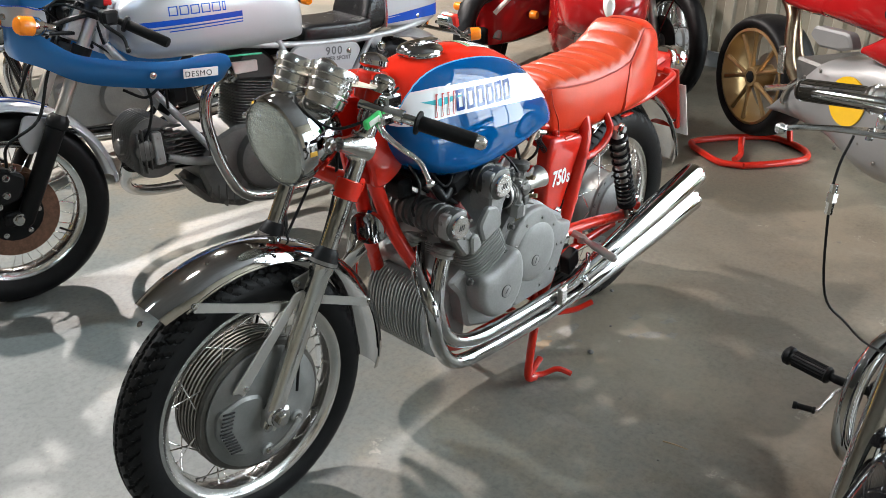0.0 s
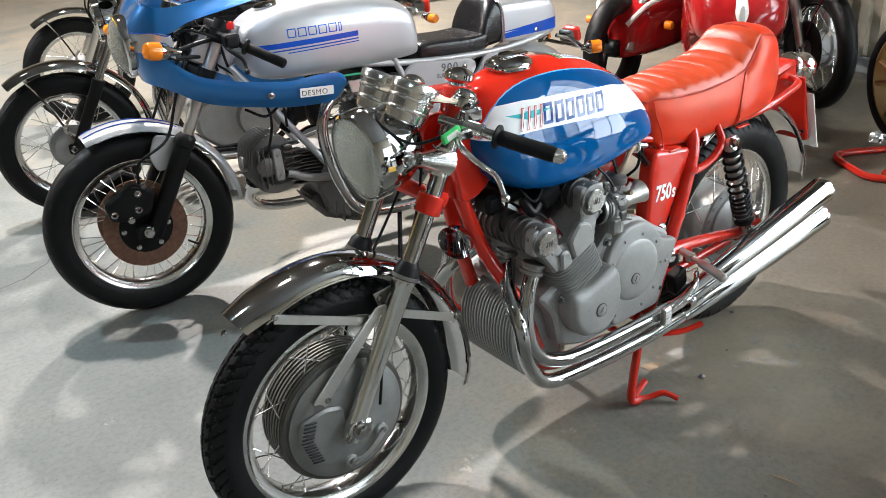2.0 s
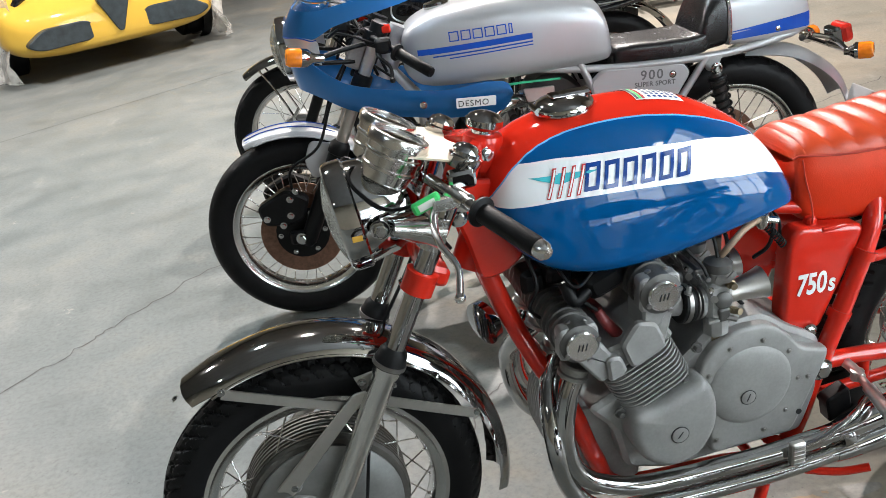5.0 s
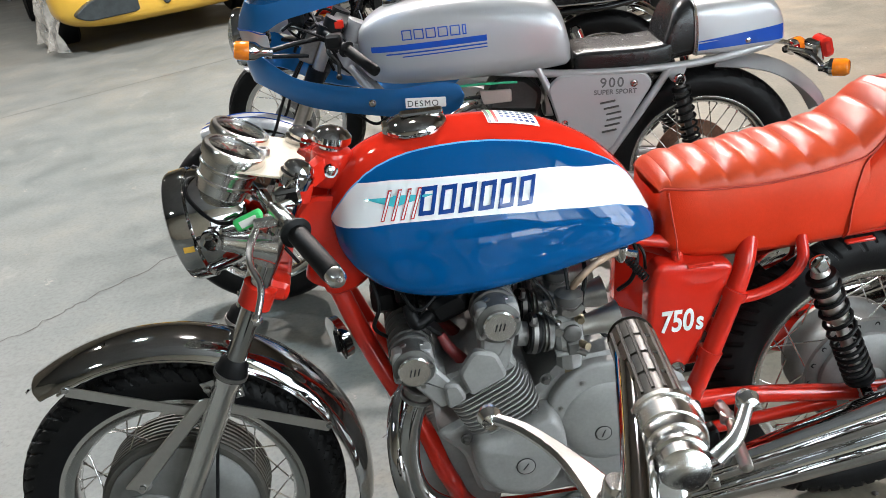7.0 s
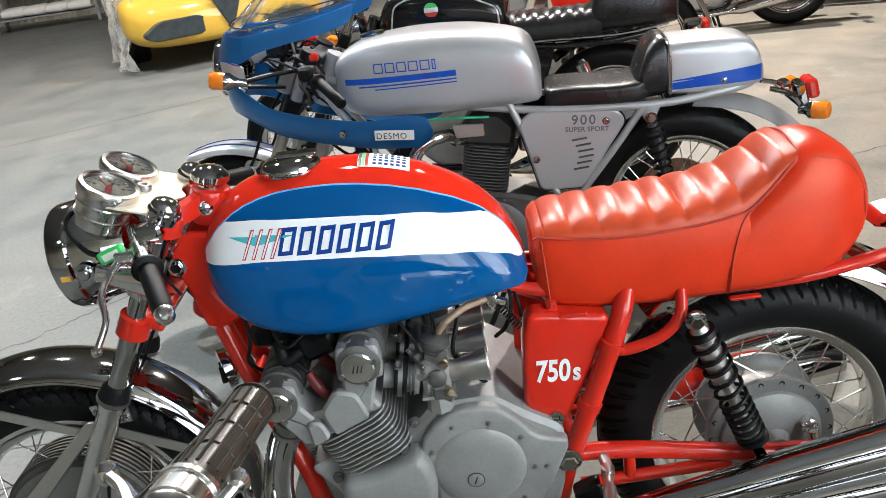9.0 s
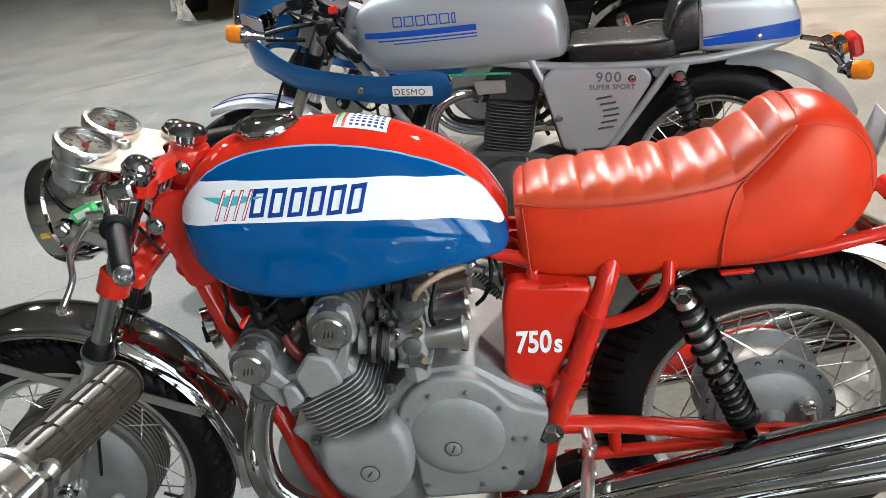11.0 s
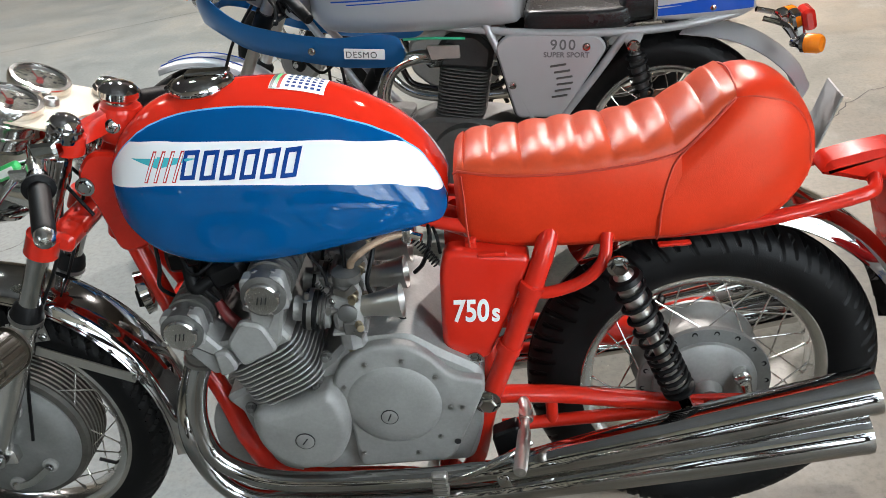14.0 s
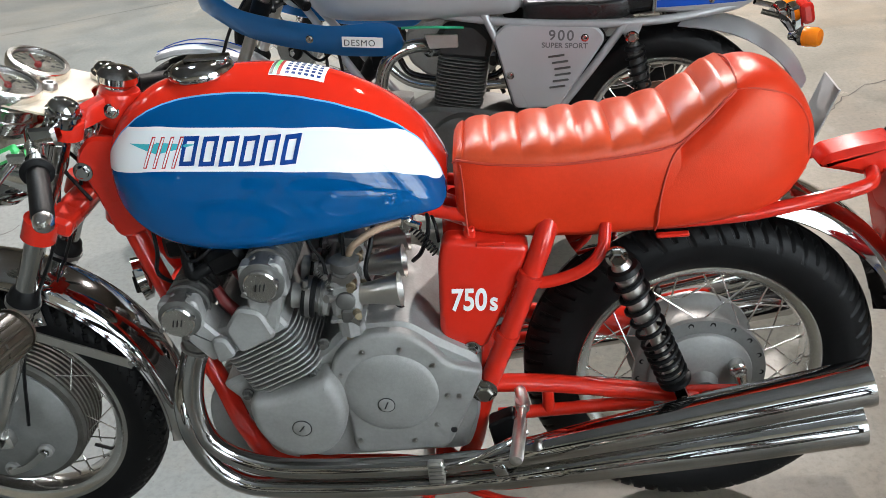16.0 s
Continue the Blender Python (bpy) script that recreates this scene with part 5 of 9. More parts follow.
        part("bowl_nut", between((0.765, y, 0.558), (0.765, y, 0.545), [(0, 0.013), (0.9, 0.013), (1, 0.01)], 6), BRASS, carb, "brass bowl nut")
        part("mixture_screw", join(between((0.782, y - 0.022, 0.618), (0.79, y - 0.046, 0.622), [(0, 0.004), (0.7, 0.004), (0.72, 0.0065), (1, 0.0065)], 10), coil((0.783, y - 0.026, 0.6185), (0.788, y - 0.038, 0.6205), 0.006, 0.0011, 4)), BRASS, carb, "brass mixture screw with its spring")
        part("idle_screw", between((0.752, y - 0.02, 0.646), (0.74, y - 0.045, 0.66), [(0, 0.004), (0.6, 0.004), (0.62, 0.007), (1, 0.007)], 10), STEEL, carb)
        part("side_chamber", join(lathe([(0, 0.017), (0.006, 0.017), (0.008, 0.014), (0.008, 0)], (0.768, y - 0.023, 0.642), (0, -1, 0), 20), block((0.768, y - 0.026, 0.612), (0.022, 0.012, 0.026), 0.003)), CAST_DARK, carb)
        part("slide_cap", join(between((0.7705, y, 0.692), (0.7725, y, 0.715), [(0, 0.024), (0.15, 0.0255), (0.75, 0.0255), (0.85, 0.02), (1, 0.012)], 14)), CAST_DARK, carb, "knurled slide cap")
        part("throttle_lever", strip([(0.752, y - 0.028, 0.69), (0.772, y - 0.031, 0.684), (0.79, y - 0.03, 0.695)], 0.003, 0.011), STEEL, carb)
        part("fuel_banjo", join(between((0.782, y - 0.012, 0.672), (0.782, y - 0.04, 0.672), [(0, 0.009), (0.6, 0.009), (0.65, 0.0065), (1, 0.0065)], 12)), BRASS, carb)
        part("return_spring", coil((0.742, y - 0.012, 0.668), (0.722, y - 0.012, 0.7), 0.0045, 0.0009, 9), STEEL, carb)
        for dx, dz in ((-0.02, 0.03), (0.02, 0.03), (0.0, -0.03)):
            bolt(carb, (0.765 + dx, y - 0.024, 0.637 + dz), (0, -1, 0), 0.004, 0.004)
    part("linkage", join(tube([(0.74, -0.17, 0.69), (0.74, 0.17, 0.69)], 0.005, 8), *[block((0.745, -0.145 + k * 0.097, 0.694), (0.04, 0.012, 0.02), 0.003) for k in range(4)]), STEEL, bike, "throttle linkage")
    part("fuel_hose", tube([(0.775, -0.13, 0.7), (0.79, -0.15, 0.735), (0.83, -0.135, 0.755), (0.87, -0.115, 0.757)], 0.0065, 10), BRAID, bike, "braided fuel hose")
    part("fuel_tap", join(between((0.88, -0.11, 0.735), (0.88, -0.11, 0.785), [(0, 0.007), (0.2, 0.013), (0.6, 0.013), (0.65, 0.009), (1, 0.009)]), tube([(0.875, -0.112, 0.757), (0.905, -0.122, 0.75)], 0.007, 8)), POLISHED, bike, "fuel tap")
    part("wiring", join(tube([(0.91, -0.06, 0.77), (0.915, -0.09, 0.73), (0.9, -0.1, 0.69), (0.88, -0.08, 0.66)], 0.004, 7), tube([(0.9, -0.03, 0.76), (0.925, -0.085, 0.74), (0.93, -0.09, 0.7)], 0.003, 7)), BLACK, bike)
    # leads and looms under the tank
    for pts, r in (([(0.54, -0.1, 0.75), (0.6, -0.12, 0.735), (0.66, -0.1, 0.755), (0.74, -0.11, 0.745), (0.84, -0.09, 0.765)], 0.005), ([(0.7, -0.05, 0.78), (0.71, -0.13, 0.75), (0.735, -0.15, 0.715), (0.742, -0.165, 0.69)], 0.0032), ([(0.75, -0.05, 0.78), (0.77, -0.12, 0.76), (0.772, -0.145, 0.716)], 0.0035), ([(0.82, -0.03, 0.77), (0.815, -0.1, 0.72), (0.80, -0.12, 0.66), (0.83, -0.1, 0.6), (0.86, -0.09, 0.56)], 0.0042), ([(0.43, -0.08, 0.79), (0.44, -0.11, 0.73), (0.425, -0.1, 0.68), (0.45, -0.08, 0.64)], 0.0038), ([(0.47, -0.09, 0.78), (0.5, -0.13, 0.72), (0.54, -0.12, 0.735), (0.58, -0.08, 0.77)], 0.0034)):
        part("wiring", tube(pts, r, 7), BLACK, bike)
    part("loom_spring", coil((0.885, -0.1, 0.745), (0.925, -0.11, 0.69), 0.007, 0.0016, 11), BLACK, bike)
    # exhausts: two pipes a side
    for s in (-1, 1):
        for k, (y0, z0, zmid, zend, yend) in enumerate(((0.146, 0.55, 0.285, 0.434, 0.204), (0.05, 0.55, 0.235, 0.347, 0.204))):
            dx = -0.02 * k
            pts = [(0.49, s * y0, z0 + 0.01), (0.462 + dx, s * (y0 + 0.006 + 0.045 * k), 0.50), (0.447 + dx, s * (0.16 + 0.0 * k), 0.42), (0.462 + dx, s * 0.168, 0.345 - 0.03 * k), (0.52 + dx, s * 0.172, zmid + 0.01 - 0.005 * k), (0.62, s * 0.178, zmid - 0.012), (0.85, s * 0.19, zmid - 0.008), (1.0, s * 0.2, zmid + 0.012)]
            pipe = part("exhaust_pipe", tube(pts, 0.0195, 16, 7), CHROME, bike, "chromed exhaust header pipe")
            part("flange", between((0.487, s * y0, z0 + 0.022), (0.476, s * y0, z0 - 0.006), [(0, 0.026), (0.1, 0.029), (0.3, 0.029), (0.35, 0.025), (0.6, 0.025), (0.65, 0.029), (0.9, 0.029), (1, 0.022)]), STEEL, pipe)
            a, b = Vector((0.99, s * 0.2, zmid + 0.01)), Vector((1.648 - 0.002 * k, s * yend, zend))
            part("silencer", between(a, b, [(0, 0.02), (0.04, 0.024), (0.3, 0.032), (0.6, 0.039), (0.97, 0.0415), (0.985, 0.0425), (1.0, 0.0415), (1.0, 0.037), (0.86, 0.034), (0.85, 0.0)], 36), CHROME, pipe, "long chromed megaphone silencer")
        part("silencer_clamp", between((1.0, s * 0.2, 0.285), (1.022, s * 0.2025, 0.291), [(0, 0.025), (0.1, 0.0265), (0.9, 0.0265), (1, 0.025)]), CHROME, bike, "chromed silencer clamp")
        pedal = part("foot_pedal", tube([(0.9, s * 0.222, 0.3), (0.95, s * 0.228, 0.318), (1.01, s * 0.222, 0.345), (1.06, s * 0.19, 0.35)], 0.007, 10), CHROME, bike, "chromed foot pedal")
        part("pedal_pad", block((0.891, s * 0.224, 0.293), (0.03, 0.018, 0.054), 0.004), BRUSHED, pedal, "knurled pedal pad")
        for j in range(5):
            part("pad_rib", block((0.891, s * 0.2335, 0.274 + j * 0.0095), (0.026, 0.002, 0.003), 0.0007), STEEL, pedal)
        part("footrest", join(tube([(1.052, s * 0.13, 0.405), (1.056, s * 0.155, 0.4), (1.056, s * 0.18, 0.394)], 0.011, 12), between((1.056, s * 0.175, 0.395), (1.038, s * 0.3, 0.378), [(0, 0.008), (0.25, 0.0085), (0.27, 0.012), (0.9, 0.0125), (0.97, 0.011), (1, 0.0)], 18), lathe([(0.0, 0.013), (0.02, 0.013), (0.021, 0.009)], (1.056, s * 0.168, 0.384), (0, 0, 1), 14)), BRUSHED, bike, "folding aluminium footrest")
        part("footrest_hanger", plate(rounded([(0.99, 0.35), (1.04, 0.37), (1.05, 0.32), (1.0, 0.29)], 0.01), s * 0.135, s * 0.17, 0.004), BLACK, bike)


def four_body(bike):
    """Tank, seat and rear wheel."""
    tank = part("fuel_tank", tank_geo(), tank_paint(), bike, "red fuel tank with a blue panel and white band")
    cap = part("filler_cap", lathe([(-0.004, 0.047), (0.002, 0.05), (0.006, 0.055), (0.014, 0.056), (0.02, 0.053), (0.026, 0.044), (0.03, 0.03), (0.031, 0.0)], (0.555, 0, 0.999), (-0.02, 0, 1), 44), CHROME, bike, "chromed lever filler cap")
    part("cap_lever", block((0.568, 0, 1.031), (0.075, 0.03, 0.008), 0.0035, Matrix.Rotation(radians(1), 4, "Y")), CHROME, cap)
    part("cap_hinge", between((0.503, -0.02, 1.014), (0.503, 0.02, 1.014), [(0, 0.007), (1, 0.007)]), CHROME, cap)
    # sticker on the tank top

    def on_top(x, y, lift=0.001):
        top, bot, w = (np.interp(x, TANK[:, 0], TANK[:, k]) for k in (1, 2, 3))
        mid = bot + (top - bot) * TANK_MID
        return (x, y, mid + (top - mid) * (1 - abs(y / w) ** TANK_POWER) ** (1 / TANK_POWER) + lift)

    def decal(x0, x1, y0, y1, lift):
        n, verts = 7, []
        for i in range(n):
            for j in range(n):
                verts.append(on_top(x0 + (x1 - x0) * i / (n - 1), y0 + (y1 - y0) * j / (n - 1), lift))
        return verts, [(i * n + j, i * n + j + 1, (i + 1) * n + j + 1, (i + 1) * n + j) for i in range(n - 1) for j in range(n - 1)]

    part("sticker", join(decal(0.677, 0.766, -0.04, 0.034, 0.0012)), PAPER, tank, "white sticker with coloured stripes")
    for k, mt in enumerate((BLACK_LINE, GREEN, RED_LINE)):
        part("sticker_stripe", decal(0.678 + k * 0.006, 0.6835 + k * 0.006, -0.038, 0.033, 0.0018), mt, tank)
    part("sticker_print", join(*[decal(0.703 + i * 0.0102, 0.709 + i * 0.0102, -0.032 + j * 0.0135, -0.024 + j * 0.0135, 0.0018) for i in range(6) for j in range(5)]), INK_BLUE, tank)
    # maker's mark as plain slanted shapes
    x = 0.531
    for k in range(6):
        w, t, sl, h = 0.0262, 0.0068, 0.014, 0.0425
        z0 = 0.8995 - (x - 0.529) * 0.056
        quads = [[(a, z0), (a + t, z0), (a + t + sl, z0 + h), (a + sl, z0 + h)] for a in (x, x + w - t)]
        for zb in (z0, z0 + h - t):
            sb, se = sl * (zb - z0) / h, sl * (zb + t - z0) / h
            quads.append([(x + t * 0.6 + sb, zb), (x + w - t * 0.6 + sb, zb), (x + w - t * 0.6 + se, zb + t), (x + t * 0.6 + se, zb + t)])
        part("name_shape", join(*[tank_shape(u, 0.0012 + 0.0002 * n) for n, u in enumerate(quads)]), INK_BLUE, tank)
        x += w + 0.0068
    part("emblem_wing", join(tank_shape([(0.446, 0.931), (0.495, 0.917), (0.495, 0.932)]), tank_shape([(0.495, 0.917), (0.565, 0.930), (0.495, 0.934)])), TEAL, tank)
    for k in range(4):
        a, b = (0.468 + k * 0.0165, 0.896), (0.489 + k * 0.0165, 0.942)
        part("emblem_stroke", tank_shape([(a[0], a[1]), (a[0] + 0.0065, a[1]), (b[0] + 0.0065, b[1]), (b[0], b[1])], 0.0016), RED_LINE, tank)
        part("emblem_fill", tank_shape([(a[0] + 0.0022, a[1] + 0.002), (a[0] + 0.005, a[1] + 0.002), (b[0] + 0.0046, b[1] - 0.002), (b[0] + 0.0018, b[1] - 0.002)], 0.002), WHITE, tank)

    # seat: pleated pad, plain sides and tail hump
    xs = [0.966, 0.974, 0.99, 1.02, 1.06, 1.10, 1.15, 1.20, 1.25, 1.30, 1.335, 1.37, 1.40, 1.422]
    zs = [0.836, 0.842, 0.842, 0.839, 0.836, 0.835, 0.835, 0.838, 0.842, 0.848, 0.856, 0.884, 0.913, 0.932]
    zc = [0.852, 0.868, 0.876, 0.879, 0.880, 0.881, 0.884, 0.887, 0.888, 0.899, 0.911, 0.931, 0.949, 0.957]
    ws = [0.064, 0.070, 0.078, 0.086, 0.092, 0.097, 0.101, 0.103, 0.103, 0.101, 0.098, 0.092, 0.086, 0.081]
    wl = [0.072, 0.080, 0.088, 0.096, 0.102, 0.106, 0.110, 0.112, 0.113, 0.113, 0.112, 0.110, 0.107, 0.104]
    zb = [0.745, 0.722, 0.714, 0.709, 0.706, 0.704, 0.703, 0.703, 0.704, 0.705, 0.706, 0.707, 0.708, 0.709]
    prof = spline(np.column_stack([xs, zs, zc, ws, zb, wl]), 9)
    pad, side = [], []
    for x, s_, c_, w_, b_, l_ in prof:
        c_, w_ = c_ - 0.005, w_ + 0.006
        t = (x - 0.985) / 0.0485
        rib = 0.0115 * (abs(math.sin(math.pi * t)) ** 0.4 - 0.75) if 0 < t < 8.6 else 0.0
        arc = [(x, w_ * math.copysign(abs(math.cos(a)) ** 0.8, math.cos(a)), s_ + (c_ - s_ + rib * min(1, 6 * math.sin(a))) * math.sin(a) ** 0.8) for a in np.linspace(math.pi, 0, 29)]
        pad.append(arc + [(x, 0.6 * w_, s_ - 0.012), (x, -0.6 * w_, s_ - 0.012)])
        flank = [(w_, s_ + 0.002), (w_ + (l_ - w_) * 0.45 + 0.004, s_ - 0.022), (w_ + (l_ - w_) * 0.8 + 0.006, s_ * 0.6 + b_ * 0.4), (l_ + 0.004, s_ * 0.25 + b_ * 0.75), (l_, b_ + 0.012), (l_ - 0.008, b_)]
        if x < 1.336:
            side.append([(x, -y, z) for y, z in flank] + [(x, y, z) for y, z in reversed(flank)])
    seat = part("seat", loft(side), LEATHER, bike, "red leatherette bench seat with a pleated top", 70)
    part("pleated_pad", loft(pad), LEATHER_PAD, seat, "pleated red leatherette pad", 60)
    for q in (-1, 1):
        part("piping", tube([(x, q * (w_ + 0.0075), s_ + 0.003) for x, s_, c_, w_, b_, l_ in prof[::4]], 0.0022, 6, 2), STITCH, seat)
    hx = [1.292, 1.30, 1.335, 1.37, 1.40, 1.43, 1.465, 1.50, 1.53, 1.552, 1.566, 1.57]
    ht = [0.80, 0.835, 0.868, 0.898, 0.927, 0.948, 0.953, 0.944, 0.92, 0.885, 0.85, 0.825]
    hb = [0.698, 0.698, 0.699, 0.700, 0.701, 0.702, 0.704, 0.718, 0.742, 0.77, 0.797, 0.812]
    hw = [0.112, 0.1205, 0.1225, 0.122, 0.12, 0.116, 0.109, 0.099, 0.084, 0.066, 0.044, 0.022]

    def hump_side(w_, t_, b_, up):
        """Half width of the hump at the share up of its height: full below, drawn in above."""
        q = abs(up * 2 - 1)
        e = 5.5 if up < 0.5 else 3.6
        return w_ * max(0.0, 1 - q**e) ** (1 / e) * (1 - 0.17 * max(0.0, up - 0.35))

    rings = []
    for x, t_, b_, w_ in spline(np.column_stack([hx, ht, hb, hw]), 4):
        ups = [0.5 - 0.5 * math.cos(math.pi * k / 22) for k in range(23)]
        half_ring = [(hump_side(w_, t_, b_, u), b_ + (t_ - b_) * u) for u in ups]
        rings.append([(x, y, z) for y, z in half_ring] + [(x, -y, z) for y, z in reversed(half_ring[1:-1])])
    hump = part("tail_hump", loft(rings), LEATHER, seat, "rounded red leatherette tail hump", 70)

    def on_hump(x, z, lift=0.001):
        t_, b_, w_ = (float(np.interp(x, hx, col)) for col in (ht, hb, hw))
        return hump_side(w_, t_, b_, min(1.0, max(0.0, (z - b_) / (t_ - b_)))) + lift

    def on_seat(x, z, lift):
        row = prof[int(np.argmin(abs(prof[:, 0] - x)))]
        s_, w_, b_, l_ = row[1], row[3] + 0.006, row[4], row[5]
        zz = [b_, b_ + 0.012, s_ * 0.25 + b_ * 0.75, s_ * 0.6 + b_ * 0.4, s_ - 0.022, s_ + 0.002]
        yy = [l_ - 0.008, l_, l_ + 0.004, w_ + (l_ - w_) * 0.8 + 0.006, w_ + (l_ - w_) * 0.45 + 0.004, w_]
        return max(float(np.interp(z, zz, yy)) if x < 1.336 else 0.0, on_hump(x, z, 0.0)) + lift

    crest = [(1.42, -0.085, 0.93), (1.424, -0.06, 0.946), (1.427, 0, 0.955), (1.424, 0.06, 0.946), (1.42, 0.085, 0.93)]
    for q in (-1, 1):
        line = [(1.2975, 0.704), (1.299, 0.72), (1.30, 0.74), (1.302, 0.76), (1.305, 0.78), (1.309, 0.8), (1.315, 0.82), (1.325, 0.842)]
        part("seam", tube([(x, q * on_seat(x, z, 0.0012), z) for x, z in line] + [(1.345, q * 0.105, 0.863), (1.38, q * 0.098, 0.893), (1.40, q * 0.093, 0.913), (1.42, q * 0.087, 0.93)], 0.0019, 6), STITCH, hump)
        back = [(1.422, 0.93), (1.45, 0.932), (1.48, 0.925), (1.51, 0.912), (1.532, 0.888), (1.546, 0.855), (1.551, 0.815), (1.552, 0.775)]
        part("back_seam", tube([(x, q * on_hump(x, z, 0.0008), z) for x, z in back], 0.0017, 6), STITCH, hump)
        part("front_seam", tube([(x, q * on_seat(x, z, 0.0008), z) for x, z in ((0.984, 0.72), (0.982, 0.76), (0.981, 0.8), (0.979, 0.838))], 0.0016, 6), STITCH, seat)
    part("seam", tube(crest, 0.0019, 6), STITCH, hump)
    part("seat_lug", block((1.325, -0.116, 0.6985), (0.055, 0.014, 0.006), 0.002), RED, seat)
    part("seat_lug", block((0.985, -0.1, 0.705), (0.02, 0.02, 0.05), 0.004), RED, seat)
    # rear wheel
    wheel = wire_wheel(bike, R, 0.336, 0.118, 0.2445, 0.074, 0.112, 0.045, slot_tread, rings=1080)
    hub = part("hub", lathe([(-0.055, 0.03), (-0.055, 0.1), (-0.052, 0.126), (-0.044, 0.128), (-0.04, 0.112), (-0.03, 0.112), (-0.02, 0.105), (0.02, 0.105), (0.03, 0.112), (0.044, 0.126), (0.052, 0.126), (0.055, 0.1), (0.055, 0.03)], (R[0], 0, R[1]), n=56), CAST_MID, wheel, "cast aluminium drum hub")
    part("brake_plate", lathe([(-0.055, 0.1), (-0.062, 0.098), (-0.07, 0.085), (-0.075, 0.05), (-0.08, 0.03), (-0.1, 0.02), (-0.1, 0.0)], (R[0], 0, R[1]), n=48), CAST, wheel, "smooth cast brake plate")
    for k in range(18):
        a = 2 * math.pi * k / 18
        part("spoke_hole", lathe([(-0.0525, 0.0), (-0.0535, 0.0055), (-0.05, 0.0055)], (R[0] + 0.117 * math.cos(a), 0, R[1] + 0.117 * math.sin(a)), n=8), BLACK, hub)
    part("brake_arm", join(between((R[0] + 0.062, -0.07, R[1] + 0.035), (R[0] + 0.062, -0.105, R[1] + 0.035), [(0, 0.016), (0.6, 0.016), (0.7, 0.012), (1, 0.01)]), tube([(R[0] + 0.062, -0.098, R[1] + 0.035), (R[0] + 0.075, -0.1, R[1] - 0.02)], [0.013, 0.008], 10)), POLISHED, wheel)
    part("axle", between((R[0], -0.135, R[1]), (R[0], 0.135, R[1]), [(0, 0.0), (0, 0.018), (0.06, 0.02), (0.06, 0.012), (0.94, 0.012), (0.94, 0.02), (1, 0.018), (1, 0)]), STEEL, wheel)
    part("bevel_box", lathe([(0.06, 0.09), (0.11, 0.08), (0.12, 0.05), (0.12, 0)], (R[0], 0, R[1]), n=32), RED, bike, "red shaft-drive bevel box")
    part("bevel_neck", tube([(1.2, 0.1, 0.395), (1.36, 0.095, 0.36)], [0.03, 0.045], 14), RED, bike)


def four_cylinder():
    bike = thing("motorcycle", "red, white and blue classic motorcycle with chromed four-pipe exhausts", "motorcycle")
    four_body(bike)
    four_frame(bike)
    four_engine(bike)
    four_front(bike)


four_cylinder()
# ---- silver and blue half-faired twin ----
DF, DR = (0.045, 0.318), (1.535, 0.339)


def shell(rows, thick=0.004):
    """A moulded skin through rows of points, given thickness."""
    rows = [np.array(r, float) for r in rows]
    n = len(rows[0])
    grid = np.array(rows)
    du, dv = np.gradient(grid, axis=0), np.gradient(grid, axis=1)
    nrm = np.cross(du, dv)
    nrm /= np.linalg.norm(nrm, axis=2)[:, :, None] + 1e-12
    under = grid - nrm * thick
    verts = [tuple(v) for r in grid for v in r] + [tuple(v) for r in under for v in r]
    m, off, faces = len(rows), len(rows) * n, []
    for i in range(m - 1):
        for j in range(n - 1):
            a, b, c, d = i * n + j, i * n + j + 1, (i + 1) * n + j + 1, (i + 1) * n + j
            faces += [(a, b, c, d), (off + d, off + c, off + b, off + a)]
    rim = [i * n for i in range(m)] + [(m - 1) * n + j for j in range(1, n)] + [i * n + n - 1 for i in range(m - 2, -1, -1)] + [j for j in range(n - 2, 0, -1)]
    for k in range(len(rim)):
        a, b = rim[k], rim[(k + 1) % len(rim)]
        faces.append((a, b, off + b, off + a))
    return verts, faces


def both_sides(stations):
    """Mirror stations given from the nose along one side into one run round the nose."""
    other = [[(x, -y, z) for x, y, z in r] for r in reversed(stations[1:])]
    return other + stations


def super_tank(rows, power=3.0, n=48):
    """rows: x, top, bottom, half width."""
    rings = []
    for x, top, bot, w in spline(rows, 5):
        mid, ring, e = bot + (top - bot) * 0.45, [], 2 / power
        for k in range(n):
            a = 2 * math.pi * k / n
            c, s = math.cos(a), math.sin(a)
            ring.append((x, w * math.copysign(abs(c) ** e, c), mid + ((top - mid) if s > 0 else (mid - bot)) * math.copysign(abs(s) ** e, s)))
        rings.append(ring)
    return loft(rings)


def super_half(rows, power, x, z):
    r = spline(rows, 5)
    top, bot, w = (np.interp(x, r[:, 0], r[:, k]) for k in (1, 2, 3))
    mid = bot + (top - bot) * 0.45
    q = (z - mid) / ((top - mid) if z > mid else (mid - bot))
    return w * max(0.0, 1 - min(1, abs(q)) ** power) ** (1 / power)


def laid(poly, half, lift=0.0012, cuts=3):
    """A flat shape laid on a flank of half width half(x, z)."""
    bm = bmesh.new()
    bm.faces.new([bm.verts.new((a, 0, c)) for a, c in poly])
    for k in range(cuts):
        bmesh.ops.subdivide_edges(bm, edges=bm.edges, cuts=1, use_grid_fill=True)
    bmesh.ops.triangulate(bm, faces=bm.faces)
    bm.verts.ensure_lookup_table()
    verts = [(v.co.x, -(half(v.co.x, v.co.z) + lift), v.co.z) for v in bm.verts]
    faces = [tuple(v.index for v in f.verts) for f in bm.faces]
    bm.free()
    return verts, faces


